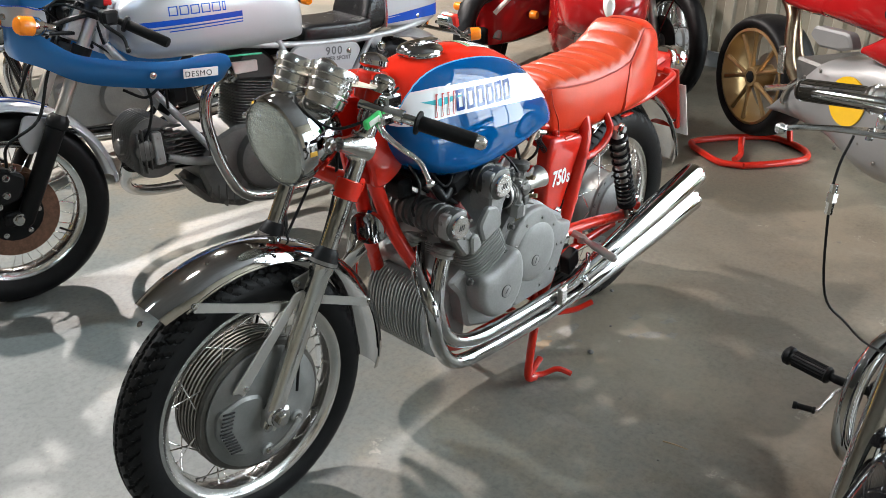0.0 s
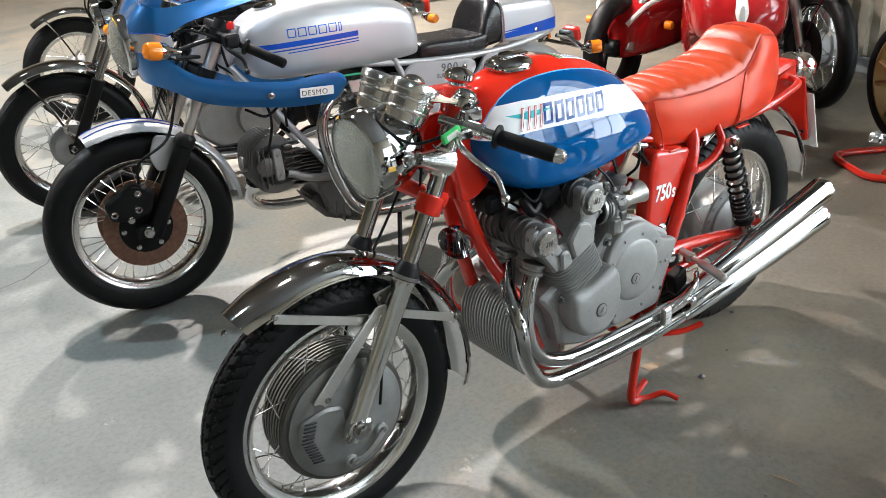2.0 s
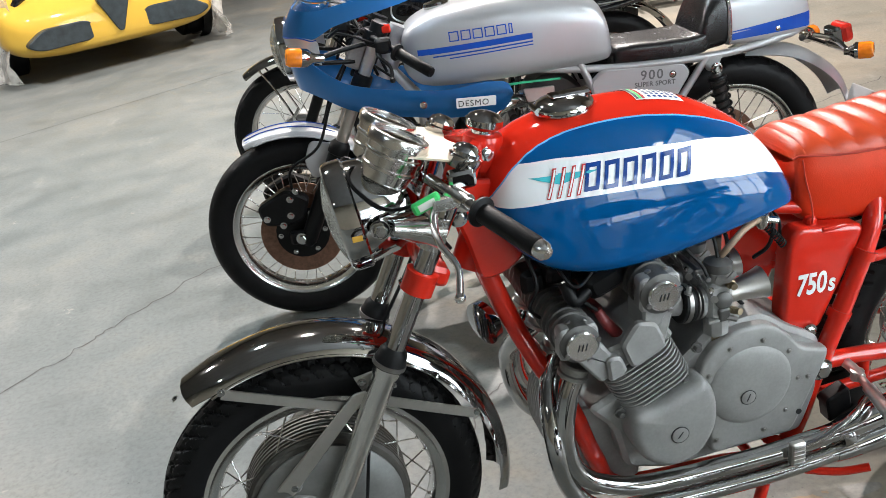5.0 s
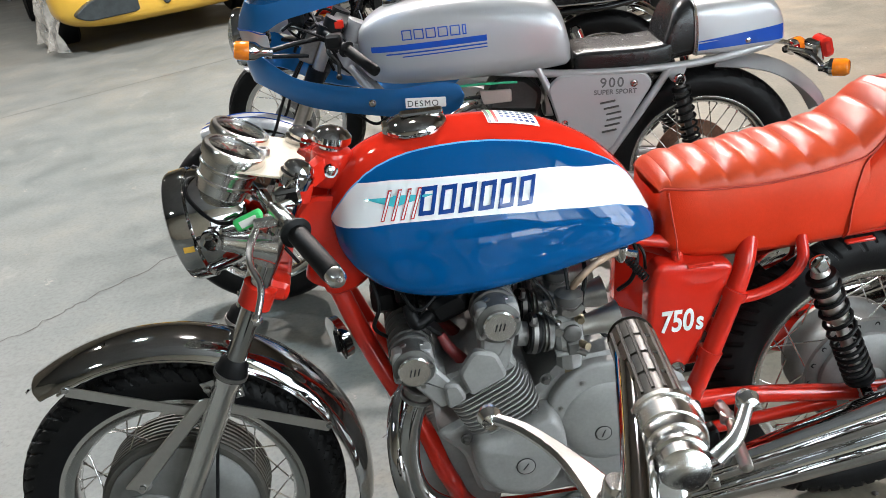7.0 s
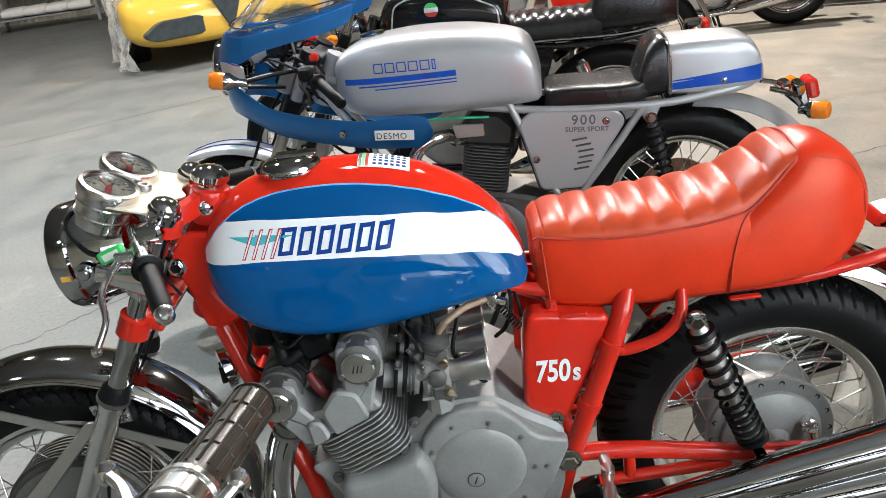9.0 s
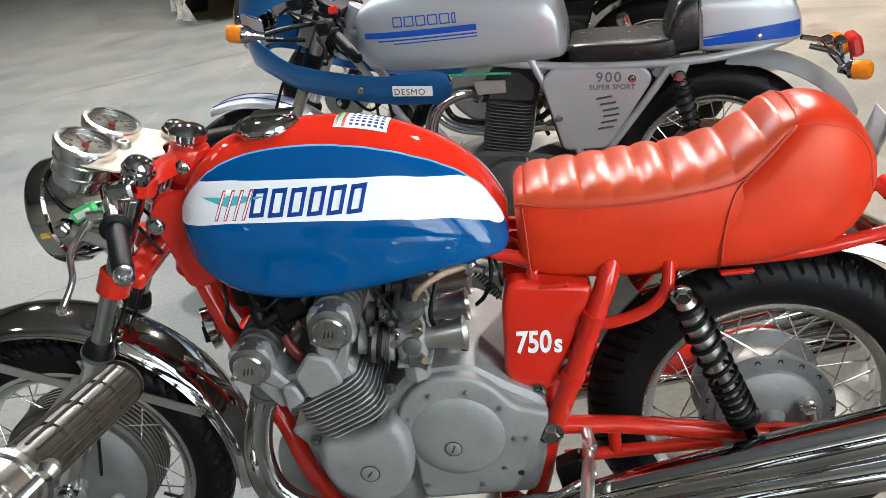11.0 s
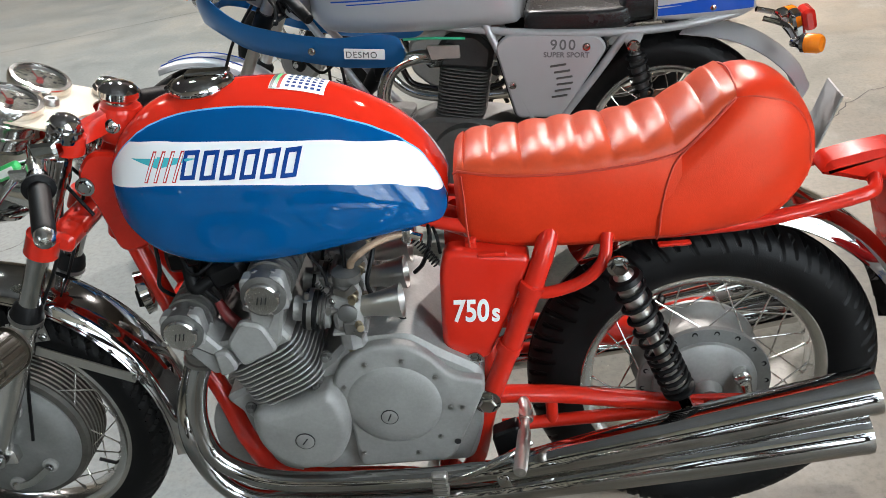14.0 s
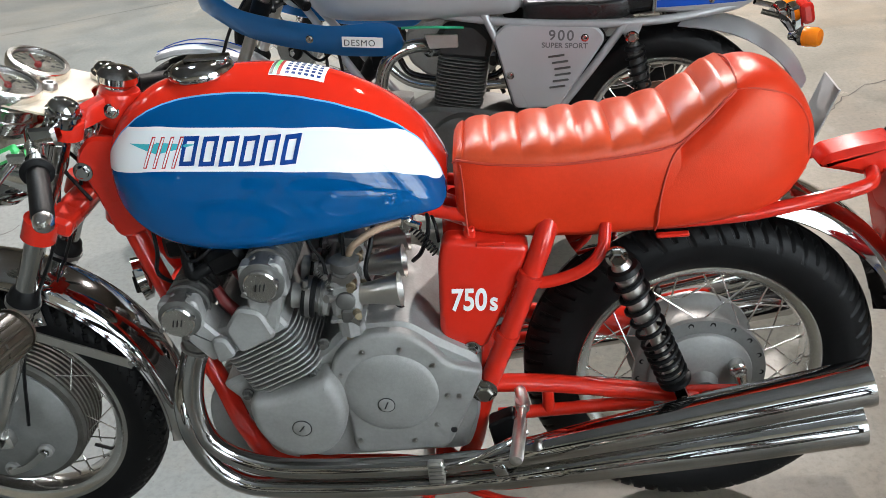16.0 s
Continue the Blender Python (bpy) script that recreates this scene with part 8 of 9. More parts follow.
def sport_body(rows, n=40):
    """rows: x, centre height, half height, half width, power."""
    rings = []
    for x, zc, hh, w, p in spline(rows, 5):
        e, ring = 2 / p, []
        for k in range(n):
            a = 2 * math.pi * k / n
            c, s = math.cos(a), math.sin(a)
            ring.append((x, w * math.copysign(abs(c) ** e, c), zc + hh * math.copysign(abs(s) ** e, s)))
        rings.append(ring)
    return loft(rings)


def cast_wheel(parent, centre, radius, width, mat, spokes_n, name, wall=0.075, lip=0.38):
    tyre = part(name, tyre_geo(centre, radius, width, radius - wall - 0.01, smooth_tread, 120), RUBBER, parent, "black sport tyre")
    cx, cz = centre
    r = radius - wall
    part("rim", lathe([(-width * (lip - 0.02), r), (-width * lip, r - 0.012), (-width * 0.3, r - 0.022), (-width * 0.1, r - 0.035), (width * 0.1, r - 0.035), (width * 0.3, r - 0.022), (width * lip, r - 0.012), (width * (lip - 0.02), r)], (cx, 0, cz), n=64, closed=True), mat, tyre)
    part("hub", lathe([(-width * 0.36, 0.02), (-width * 0.36, 0.045), (-width * 0.2, 0.055), (width * 0.3, 0.055), (width * 0.42, 0.045), (width * 0.42, 0.03), (width * 0.3, 0.02)], (cx, 0, cz), n=32), mat, tyre)
    part("wheel_nut", lathe([(width * 0.25, 0.03), (width * 0.44, 0.03), (width * 0.45, 0.02), (width * 0.45, 0)], (cx, 0, cz), n=6), BLACK, tyre)
    for k in range(spokes_n):
        a0 = 2 * math.pi * k / spokes_n
        for da in (-0.24, 0.24):
            p = Vector((cx + 0.04 * math.cos(a0), width * 0.34, cz + 0.04 * math.sin(a0)))
            q = Vector((cx + (r - 0.016) * math.cos(a0 + da), width * 0.36, cz + (r - 0.016) * math.sin(a0 + da)))
            part("wheel_spoke", join(tube([p, p.lerp(q, 0.5), q], [0.015, 0.0095, 0.013], 8, 3)), mat, tyre)
    return tyre


def red_sport(label, m, stripe, lens):
    """A fully faired red machine; nose towards -x."""
    bike = thing("motorcycle", label, "motorcycle", m, "parked motorcycles")
    cast_wheel(bike, (0, 0.30), 0.30, 0.12, BLACK, 3, "front_wheel")
    cast_wheel(bike, (1.4, 0.31), 0.31, 0.17, BLACK, 3, "rear_wheel")
    for s in (-1, 1):
        part("fork_leg", tube([(0, s * 0.1, 0.29), (0.3, s * 0.1, 0.82)], 0.026, 12), STEEL, bike)
    nose = [(-0.13, 0.66, 0.015, 0.03, 2.2), (-0.1, 0.665, 0.07, 0.11, 2.6), (-0.04, 0.675, 0.115, 0.18, 3.0), (0.06, 0.69, 0.16, 0.215, 3.2)]
    if not lens:
        nose = [(-0.01, 0.345, 0.09, 0.05, 2.4), (0.01, 0.355, 0.115, 0.12, 2.8), (0.09, 0.39, 0.155, 0.19, 3.0)]
    flank = [(0.2, 0.69, 0.22, 0.235, 3.2), (0.4, 0.62, 0.28, 0.238, 3.4), (0.62, 0.55, 0.27, 0.228, 3.6), (0.8, 0.5, 0.26, 0.21, 3.4), (0.86, 0.49, 0.2, 0.17, 3.0)]
    if not lens:
        flank = [(0.2, 0.395, 0.17, 0.22, 3.0), (0.35, 0.395, 0.175, 0.235, 3.2), (0.6, 0.37, 0.16, 0.23, 3.4), (0.8, 0.35, 0.14, 0.21, 3.4), (0.86, 0.34, 0.1, 0.17, 3.0)]
    fair = part("fairing", sport_body(nose + flank), RED_DARK, bike, "glossy red full fairing")
    for s in (-1, 1) if lens else ():
        part("nose_lamp", block((-0.062, s * 0.096, 0.672), (0.05, 0.145, 0.058), 0.016, Matrix.Rotation(radians(s * -33), 4, "Z")), lens, fair, "pale grey lamp lens")
    if stripe:
        part("nose_stripe", sport_body([(-0.134, 0.70, 0.05, 0.012, 2.4), (-0.108, 0.70, 0.045, 0.03, 2.6), (-0.046, 0.715, 0.082, 0.035, 3.0), (0.05, 0.735, 0.121, 0.04, 3.2), (0.14, 0.735, 0.148, 0.045, 3.2)]), PAPER, fair, "white nose stripe")
    if lens:
        part("screen", sport_body([(0.05, 0.83, 0.02, 0.12, 2.4), (0.12, 0.87, 0.06, 0.15, 2.4), (0.24, 0.92, 0.09, 0.16, 2.4), (0.36, 0.95, 0.08, 0.15, 2.4)]), BLACK, fair, "dark screen")
        part("screen_rim", tube([(0.38, -0.19, 0.86), (0.2, -0.2, 0.85), (0.06, -0.16, 0.83), (-0.02, 0, 0.81), (0.06, 0.16, 0.83), (0.2, 0.2, 0.85), (0.38, 0.19, 0.86)], 0.01, 8), POLISHED, fair)
    for s in (-1, 1):
        if not lens:
            indicator(bike, (0.18, s * 0.2, 0.42), (0.175, s * 0.242, 0.42), 0.026)
            part("side_line", tube([(-0.002, s * 0.08, 0.44), (0.04, s * 0.13, 0.505), (0.12, s * 0.165, 0.548), (0.31, s * 0.19, 0.563), (0.6, s * 0.19, 0.518)], 0.015, 8), PAPER, fair, "white edge line")
            part("side_vent", block((0.55, s * 0.236, 0.4), (0.16, 0.012, 0.08), 0.004, Matrix.Rotation(radians(20), 4, "Y")), BLACK, fair, "dark side vent")
        part("mirror", join(tube([(0.12, s * 0.18, 0.86), (0.1, s * 0.28, 0.93)], 0.008, 8), lathe([(-0.02, 0.03), (0.0, 0.05), (0.01, 0.05)], (0.1, s * 0.31, 0.94), (-1, 0, 0), 16)), BLACK, bike)
        grip(bike, (0.36, s * 0.2, 0.84), (0.42, s * 0.33, 0.82))
    part("fuel_tank", super_tank([(0.42, 0.88, 0.72, 0.1), (0.5, 0.96, 0.7, 0.16), (0.7, 0.96, 0.7, 0.17), (0.88, 0.86, 0.7, 0.12), (0.92, 0.8, 0.72, 0.09)], 3), RED_DARK, bike)
    part("seat", super_tank([(0.9, 0.80, 0.72, 0.09), (1.0, 0.80, 0.71, 0.13), (1.2, 0.81, 0.71, 0.13), (1.26, 0.84, 0.72, 0.11)], 3.4), LEATHER_BLACK, bike)
    part("tail_unit", super_tank([(1.22, 0.85, 0.72, 0.12), (1.3, 0.89, 0.74, 0.12), (1.5, 0.88, 0.78, 0.1), (1.66, 0.85, 0.81, 0.05)], 3), RED_DARK, bike)
    part("engine", plate(rounded([(0.4, 0.5), (0.45, 0.25), (0.95, 0.22), (1.05, 0.5)], 0.04), -0.15, 0.15, 0.012), CAST_DARK, bike)
    part("side_stand", tube([(0.75, -0.15, 0.25), (0.7, -0.3, 0.012)], 0.01, 8), BLACK, bike)
    return bike


GREY_LENS = surface("pale_grey_lamp_lens", (0.35, 0.4, 0.43), 0.15, 0.0, 0.8, vary=0.1)
red_sport("glossy red full-faired motorcycle with an amber indicator", pose(3.12, 2.0, 0, 0, 0, 14), False, None)
red_sport("glossy red faired motorcycle with a white nose stripe and grey lenses", pose(2.685, 0.86, 0, 0, 0, 40), True, GREY_LENS)


FAIRING_GREY = surface("grey_metallic_fairing_paint", (0.235, 0.235, 0.235), 0.4, 0.2, 0.5, vary=0.08, scale=6)


def gold_wheel_racer():
    """Red and silver machine with a gold rear wheel on a red paddock stand; nose to -x."""
    bike = thing("motorcycle", "red and silver sport motorcycle with a gold rear wheel", "motorcycle", pose(2.6, -0.95, 0, 0, 0, 60), "parked motorcycles")
    cast_wheel(bike, (0, 0.30), 0.30, 0.12, GOLD, 5, "front_wheel")
    rear = cast_wheel(bike, (1.455, 0.335), 0.302, 0.185, GOLD, 5, "rear_wheel", 0.064, 0.46)
    disc(rear, (1.455, 0.335), -0.03, 0.06, 0.11, STEEL)
    for s in (-1, 1):
        part("fork_leg", tube([(0, s * 0.1, 0.3), (0.28, s * 0.1, 0.85)], 0.026, 12), GOLD, bike)
    fair = part("lower_fairing", sport_body([(0.12, 0.45, 0.12, 0.14, 2.6), (0.2, 0.44, 0.2, 0.2, 3), (0.34, 0.42, 0.24, 0.235, 3.2), (0.52, 0.42, 0.25, 0.24, 3.2), (0.72, 0.43, 0.185, 0.235, 3.2), (0.85, 0.42, 0.165, 0.226, 3.2), (0.92, 0.395, 0.135, 0.22, 3.0), (1.02, 0.345, 0.08, 0.214, 3.0), (1.1, 0.298, 0.03, 0.206, 2.8), (1.135, 0.283, 0.008, 0.2, 2.6)]), FAIRING_GREY, bike, "silver lower fairing with a yellow roundel")
    spot = surface("yellow_roundel", (0.75, 0.45, 0.02), 0.35, 0, 0.7, vary=0.04)
    part("roundel", lathe([(0.236, 0.0), (0.237, 0.1), (0.2455, 0.1), (0.2465, 0.0)], (0.6, 0, 0.475), n=40), spot, fair, "yellow race-number roundel")
    part("roundel_mark", moved(plate(rounded([(-0.03, -0.012), (0.05, -0.004), (0.05, 0.012), (-0.01, 0.01), (-0.03, 0.026)], 0.002), 0.2466, 0.2476, 0.0003), Matrix.Translation((0.59, 0, 0.48))), BLACK_LINE, fair)
    for k in range(4):
        part("name_shape", plate([(0.46 - k * 0.035, 0.51 - k * 0.006), (0.475 - k * 0.035, 0.51 - k * 0.006), (0.465 - k * 0.035, 0.55 - k * 0.006), (0.45 - k * 0.035, 0.55 - k * 0.006)], 0.2408, 0.2425, 0.0003), INK_BLUE, fair)
    part("black_mesh", plate(rounded([(0.18, 0.42), (0.3, 0.44), (0.32, 0.3), (0.24, 0.27)], 0.03), 0.212, 0.24, 0.004), BLACK, fair, "black radiator mesh")
    for x, z in ((0.88, 0.5), (0.79, 0.55), (0.5, 0.33), (0.62, 0.27), (0.4, 0.28)):
        bolt(fair, (x, 0.234, z), (0, 1, 0), 0.007, 0.004, STEEL)
    part("upper_fairing", sport_body([(-0.14, 0.75, 0.02, 0.03, 2.2), (-0.05, 0.77, 0.1, 0.15, 2.6), (0.1, 0.78, 0.16, 0.2, 3), (0.3, 0.74, 0.16, 0.22, 3), (0.5, 0.7, 0.09, 0.215, 3), (0.62, 0.675, 0.03, 0.21, 2.6)]), RED_DARK, bike, "red upper fairing")
    part("fuel_tank", super_tank([(0.42, 0.86, 0.7, 0.1), (0.5, 0.96, 0.7, 0.17), (0.72, 0.97, 0.715, 0.19), (0.88, 0.9, 0.72, 0.16), (0.98, 0.86, 0.72, 0.13)], 3), RED_DARK, bike, "glossy red tank")
    part("silver_side_panel", plate(rounded([(0.70, 0.655), (0.74, 0.712), (0.95, 0.702), (0.97, 0.66), (0.90, 0.622), (0.78, 0.632)], 0.02), 0.12, 0.18, 0.01), FAIRING_GREY, bike)
    part("seat", super_tank([(0.92, 0.81, 0.73, 0.09), (1.05, 0.81, 0.72, 0.13), (1.2, 0.83, 0.74, 0.12)], 3.4), LEATHER_BLACK, bike)
    part("tail_unit", super_tank([(0.98, 0.83, 0.72, 0.13), (1.1, 0.85, 0.715, 0.14), (1.25, 0.9, 0.725, 0.14), (1.45, 0.91, 0.8, 0.11), (1.62, 0.9, 0.85, 0.06)], 3), RED_DARK, bike, "red tail unit")
    part("exhaust", join(tube([(1.0, 0.1, 0.35), (1.12, 0.12, 0.48), (1.165, 0.115, 0.6), (1.2, 0.1, 0.7), (1.32, 0.08, 0.79)], 0.026, 14), tube([(1.0, 0.05, 0.35), (1.13, 0.07, 0.5), (1.2, 0.06, 0.62), (1.27, 0.04, 0.74)], 0.026, 14)), surface("heat_bronzed_steel", (0.34, 0.265, 0.18), 0.3, 1.0, vary=0.35, scale=9), bike, "bronzed steel exhaust")
    part("heat_shield", plate(rounded([(1.12, 0.44), (1.165, 0.44), (1.18, 0.56), (1.14, 0.57)], 0.012), 0.145, 0.158, 0.004), POLISHED, bike)
    part("swinging_arm", tube([(0.95, -0.05, 0.42), (1.2, -0.13, 0.41), (1.455, -0.125, 0.345)], [0.05, 0.045, 0.05], 14), POLISHED, bike)
    part("engine", plate(rounded([(0.45, 0.55), (0.5, 0.3), (0.95, 0.28), (1.05, 0.55)], 0.04), -0.17, 0.17, 0.012), CAST_DARK, bike)
    part("footrest", join(tube([(0.97, 0.17, 0.36), (1.01, 0.215, 0.35), (0.99, 0.22, 0.42), (0.94, 0.21, 0.47)], 0.012, 8), tube([(0.99, 0.215, 0.425), (1.015, 0.32, 0.42)], 0.013, 10)), POLISHED, bike)
    part("handlebar", tube([(0.32, 0.1, 0.9), (0.42, 0.32, 0.86)], 0.014, 10), BLACK, bike)
    stand = thing("paddock_stand", "red tubular paddock stand holding a rear wheel", "stand", pose(2.6, -0.95, 0, 0, 0, 60))
    part("frame", tube([(1.1, 0.3, 0.017), (1.17, 0.38, 0.017), (1.3, 0.39, 0.017), (1.42, 0.38, 0.017), (1.47, 0.33, 0.017), (1.47, 0.18, 0.017), (1.45, 0.05, 0.017), (1.42, -0.05, 0.017), (1.36, -0.1, 0.017), (1.22, -0.12, 0.017), (1.12, -0.08, 0.017), (1.08, 0.0, 0.017), (1.08, 0.15, 0.017), (1.1, 0.3, 0.017)], 0.0165, 12), RED, stand)
    part("upright", tube([(1.3, -0.11, 0.02), (1.34, -0.125, 0.08), (1.4, -0.13, 0.2)], 0.015, 10), RED, stand)
    part("hook", tube([(1.17, 0.3, 0.02), (1.2, 0.25, 0.03), (1.27, 0.2, 0.04), (1.29, 0.19, 0.085)], 0.016, 10), RED, stand)


gold_wheel_racer()


# brown base stands in for a warm lamp's reflection on dark rubber
GRIP_RUBBER = surface("warm_sheen_rubber", (0.026, 0.021, 0.015), 0.34, vary=0.35, scale=60, bump=0.2, bump_scale=300, spec=0.42)


def near_roadster():
    """Chromed machine that stands on the camera's side; its right-hand bar reaches into view."""
    bike = thing("motorcycle", "black and chrome classic motorcycle with ribbed grips and cable brake", "motorcycle", pose(0.16, -1.27, 0, 0, 0, 0), "parked motorcycles")
    f, r = (0.0, 0.335), (1.42, 0.335)
    for nm, c in (("front_wheel", f), ("rear_wheel", r)):
        w = wire_wheel(bike, c, 0.33, 0.095, 0.25, 0.062, 0.085, 0.045, rib_tread, CHROME, 90, 32, nm)
        part("hub", lathe([(-0.06, 0.03), (-0.06, 0.09), (-0.04, 0.1), (0.04, 0.1), (0.06, 0.09), (0.06, 0.03)], (c[0], 0, c[1]), n=32), CAST, w)
    part("front_mudguard", arc_guard(f, 0.36, 0.385, 0.06, 120, 5), BLACK_PAINT, bike)
    part("rear_mudguard", arc_guard(r, 0.365, 0.395, 0.07, 130, 5), BLACK_PAINT, bike)
    for s in (-1, 1):
        part("fork_leg", tube([(0, s * 0.09, 0.33), (0.33, s * 0.09, 0.97)], 0.022, 12), CHROME, bike)
        a, b = Vector((0.44, s * 0.2, 1.09)), Vector((0.5, s * 0.414, 1.068))
        bar = part("handlebar", tube([(0.36, 0, 1.02), (0.365, s * 0.08, 1.03), (0.42, s * 0.16, 1.086), tuple(a), tuple(b)], 0.0115, 12), CHROME, bike, "chromed handlebar")
        g0, g1 = Vector((0.486, s * 0.288, 1.081)), Vector((0.504, s * 0.418, 1.067))
        prof = [(0, 0.02), (0.0, 0.0215), (0.04, 0.0215), (0.06, 0.0185)]
        for k in range(4):
            q = 0.08 + k * 0.225
            prof += [(q, 0.0185), (q + 0.185, 0.0185), (q + 0.195, 0.0172), (q + 0.22, 0.0172)]
        prof += [(0.97, 0.0195), (1.0, 0.018), (1.0, 0.0)]
        gr = part("handgrip", between(g0, g1, prof, 28), GRIP_RUBBER, bar, "brown-black segmented handgrip")
        for k in range(14):
            t = 2 * math.pi * k / 14
            ax = (g1 - g0).normalized()
            e1 = ax.cross(Vector((0, 0, 1))).normalized()
            off = (e1 * math.cos(t) + ax.cross(e1) * math.sin(t)) * 0.0185
            part("grip_rib", tube([tuple(g0.lerp(g1, 0.1) + off), tuple(g0.lerp(g1, 0.93) + off)], 0.0016, 5), GRIP_RUBBER, gr)
        perch = part("lever_perch", join(between(g0 + (g0 - g1) * 0.48, g0, [(0, 0.013), (0.04, 0.0165), (0.2, 0.0165), (0.22, 0.0185), (0.28, 0.0185), (0.3, 0.016), (0.4, 0.016), (0.42, 0.0205), (0.5, 0.0225), (0.54, 0.0225), (0.55, 0.0215), (0.57, 0.0215), (0.58, 0.0235), (0.84, 0.0235), (0.85, 0.022), (0.88, 0.022), (0.89, 0.0255), (0.97, 0.0255), (1.0, 0.021)], 36), block((0.462, s * 0.238, 1.071), (0.042, 0.034, 0.02), 0.008), lathe([(-0.011, 0.0), (-0.011, 0.009), (-0.009, 0.0105), (0.009, 0.0105), (0.011, 0.009), (0.011, 0.0)], (0.44, s * 0.25, 1.059), (0.2, 0, 1), 20)), POLISHED, bar, "chromed twistgrip housing")
        part("clamp_knob", join(tube([(0.5, s * 0.235, 1.087), (0.515, s * 0.24, 1.097), (0.53, s * 0.258, 1.105)], [0.006, 0.005, 0.0045], 10), lathe([(-0.008, 0), (-0.006, 0.0055), (0, 0.008), (0.006, 0.0055), (0.008, 0)], (0.532, s * 0.262, 1.106), (0, 1, 0), 16)), POLISHED, perch)
        # forged lever: broad and flat at its pivot, drawn out to a ball
        spine = spline([(0.379, 0.386, 0.005), (0.4, 0.364, 0.006), (0.421, 0.325, 0.0075), (0.434, 0.285, 0.012), (0.444, 0.245, 0.019), (0.448, 0.212, 0.021)], 4)
        way = np.gradient(spine[:, :2], axis=0)
        side = np.column_stack([-way[:, 1], way[:, 0]]) / np.linalg.norm(way, axis=1)[:, None] * spine[:, 2:]
        blade = [tuple(v) for v in spine[:, :2] + side] + [tuple(v) for v in (spine[:, :2] - side)[::-1]]
        verts, faces = plate(blade, -0.0045, 0.0045, 0.003)
        verts = [(x, s * v, 1.033 + (0.39 - v) * 0.05 + w) for x, w, v in verts]
        lever = part("hand_lever", join((verts, faces), lathe([(-0.011, 0), (-0.008, 0.0075), (0, 0.0105), (0.008, 0.0075), (0.011, 0)], (0.377, s * 0.39, 1.032), (0, 1, 0), 16)), POLISHED, perch, "polished forged brake lever with a ball end")
        for px, py in ((0.446, 0.232), (0.436, 0.265)):
            part("pivot_screw", lathe([(-0.012, 0.0), (-0.012, 0.006), (0.0055, 0.006), (0.0075, 0.0045), (0.0075, 0.0)], (px, s * py, 1.033 + (0.39 - py) * 0.05), (0, 0, 1), 14), CHROME, lever)
    cable = part("brake_cable", tube([(0.37, 0.27, 1.05), (0.345, 0.275, 1.0), (0.33, 0.27, 0.93), (0.34, 0.25, 0.78), (0.43, 0.23, 0.69), (0.59, 0.22, 0.57), (0.74, 0.19, 0.48), (0.82, 0.1, 0.45)], 0.0023, 8), BLACK, bike, "black brake cable with a steel adjuster")
    part("adjuster", join(tube([(0.3395, 0.273, 0.975), (0.33, 0.27, 0.925)], 0.0065, 8), tube([(0.337, 0.272, 0.96), (0.334, 0.271, 0.945)], 0.0085, 6)), POLISHED, cable)
    part("fuel_tank", super_tank([(0.42, 0.9, 0.8, 0.06), (0.46, 0.95, 0.78, 0.1), (0.6, 0.98, 0.76, 0.14), (0.8, 0.96, 0.76, 0.14), (0.95, 0.88, 0.77, 0.1)], 3), BLACK_PAINT, bike, "black fuel tank")
    part("seat", super_tank([(0.95, 0.83, 0.75, 0.1), (1.0, 0.84, 0.74, 0.13), (1.3, 0.84, 0.74, 0.13), (1.6, 0.86, 0.76, 0.12)], 3.4), LEATHER_BLACK, bike, "black seat")
    part("headlamp", lathe([(-0.1, 0.03), (-0.06, 0.08), (0.04, 0.09), (0.06, 0.085), (0.07, 0.05), (0.075, 0)], (0.2, 0, 0.92), (-1, 0, 0), 28), BLACK_PAINT, bike)
    part("frame", join(*[tube([(0.38, s * 0.03, 0.85), (0.46, s * 0.08, 0.5), (0.55, s * 0.1, 0.24), (0.95, s * 0.11, 0.22), (1.05, s * 0.12, 0.6), (1.2, s * 0.12, 0.72), (1.6, s * 0.1, 0.74)], 0.015, 10) for s in (-1, 1)], *[tube([(1.02, s * 0.11, 0.38), (1.42, s * 0.11, 0.335)], 0.016, 10) for s in (-1, 1)]), BLACK_PAINT, bike)
    eng = part("engine", join(plate(rounded([(0.78, 0.45), (0.78, 0.3), (0.86, 0.24), (1.06, 0.22), (1.15, 0.32), (1.12, 0.45), (0.95, 0.5)], 0.05), -0.12, 0.14, 0.02), lathe([(0.13, 0.09), (0.18, 0.075), (0.2, 0.04), (0.205, 0)], (0.9, 0, 0.34), n=32), lathe([(0.13, 0.05), (0.17, 0.045), (0.175, 0)], (0.96, 0, 0.45), n=28), lathe([(0.13, 0.06), (0.16, 0.055), (0.165, 0)], (1.06, 0, 0.33), n=28)), POLISHED, bike, "polished engine casing")
    fins(eng, Vector((0.9, 0, 0.5)), Vector((-0.15, 0, 1)), None, 9, 0.014, 0.17, 0.22, CAST)
    pipe = part("exhaust_pipe", tube([(0.97, 0.14, 0.48), (0.9, 0.2, 0.47), (0.83, 0.235, 0.455), (0.765, 0.25, 0.42), (0.725, 0.255, 0.36), (0.7, 0.25, 0.3), (0.69, 0.235, 0.24), (0.73, 0.2, 0.2), (0.82, 0.15, 0.17), (1.0, 0.17, 0.17), (1.15, 0.22, 0.185)], 0.023, 16), CHROME, bike, "chromed exhaust pipe")
    part("silencer", between((1.1, 0.225, 0.18), (1.75, 0.23, 0.26), [(0, 0.025), (0.15, 0.047), (0.9, 0.047), (1, 0.03)]), CHROME, pipe)
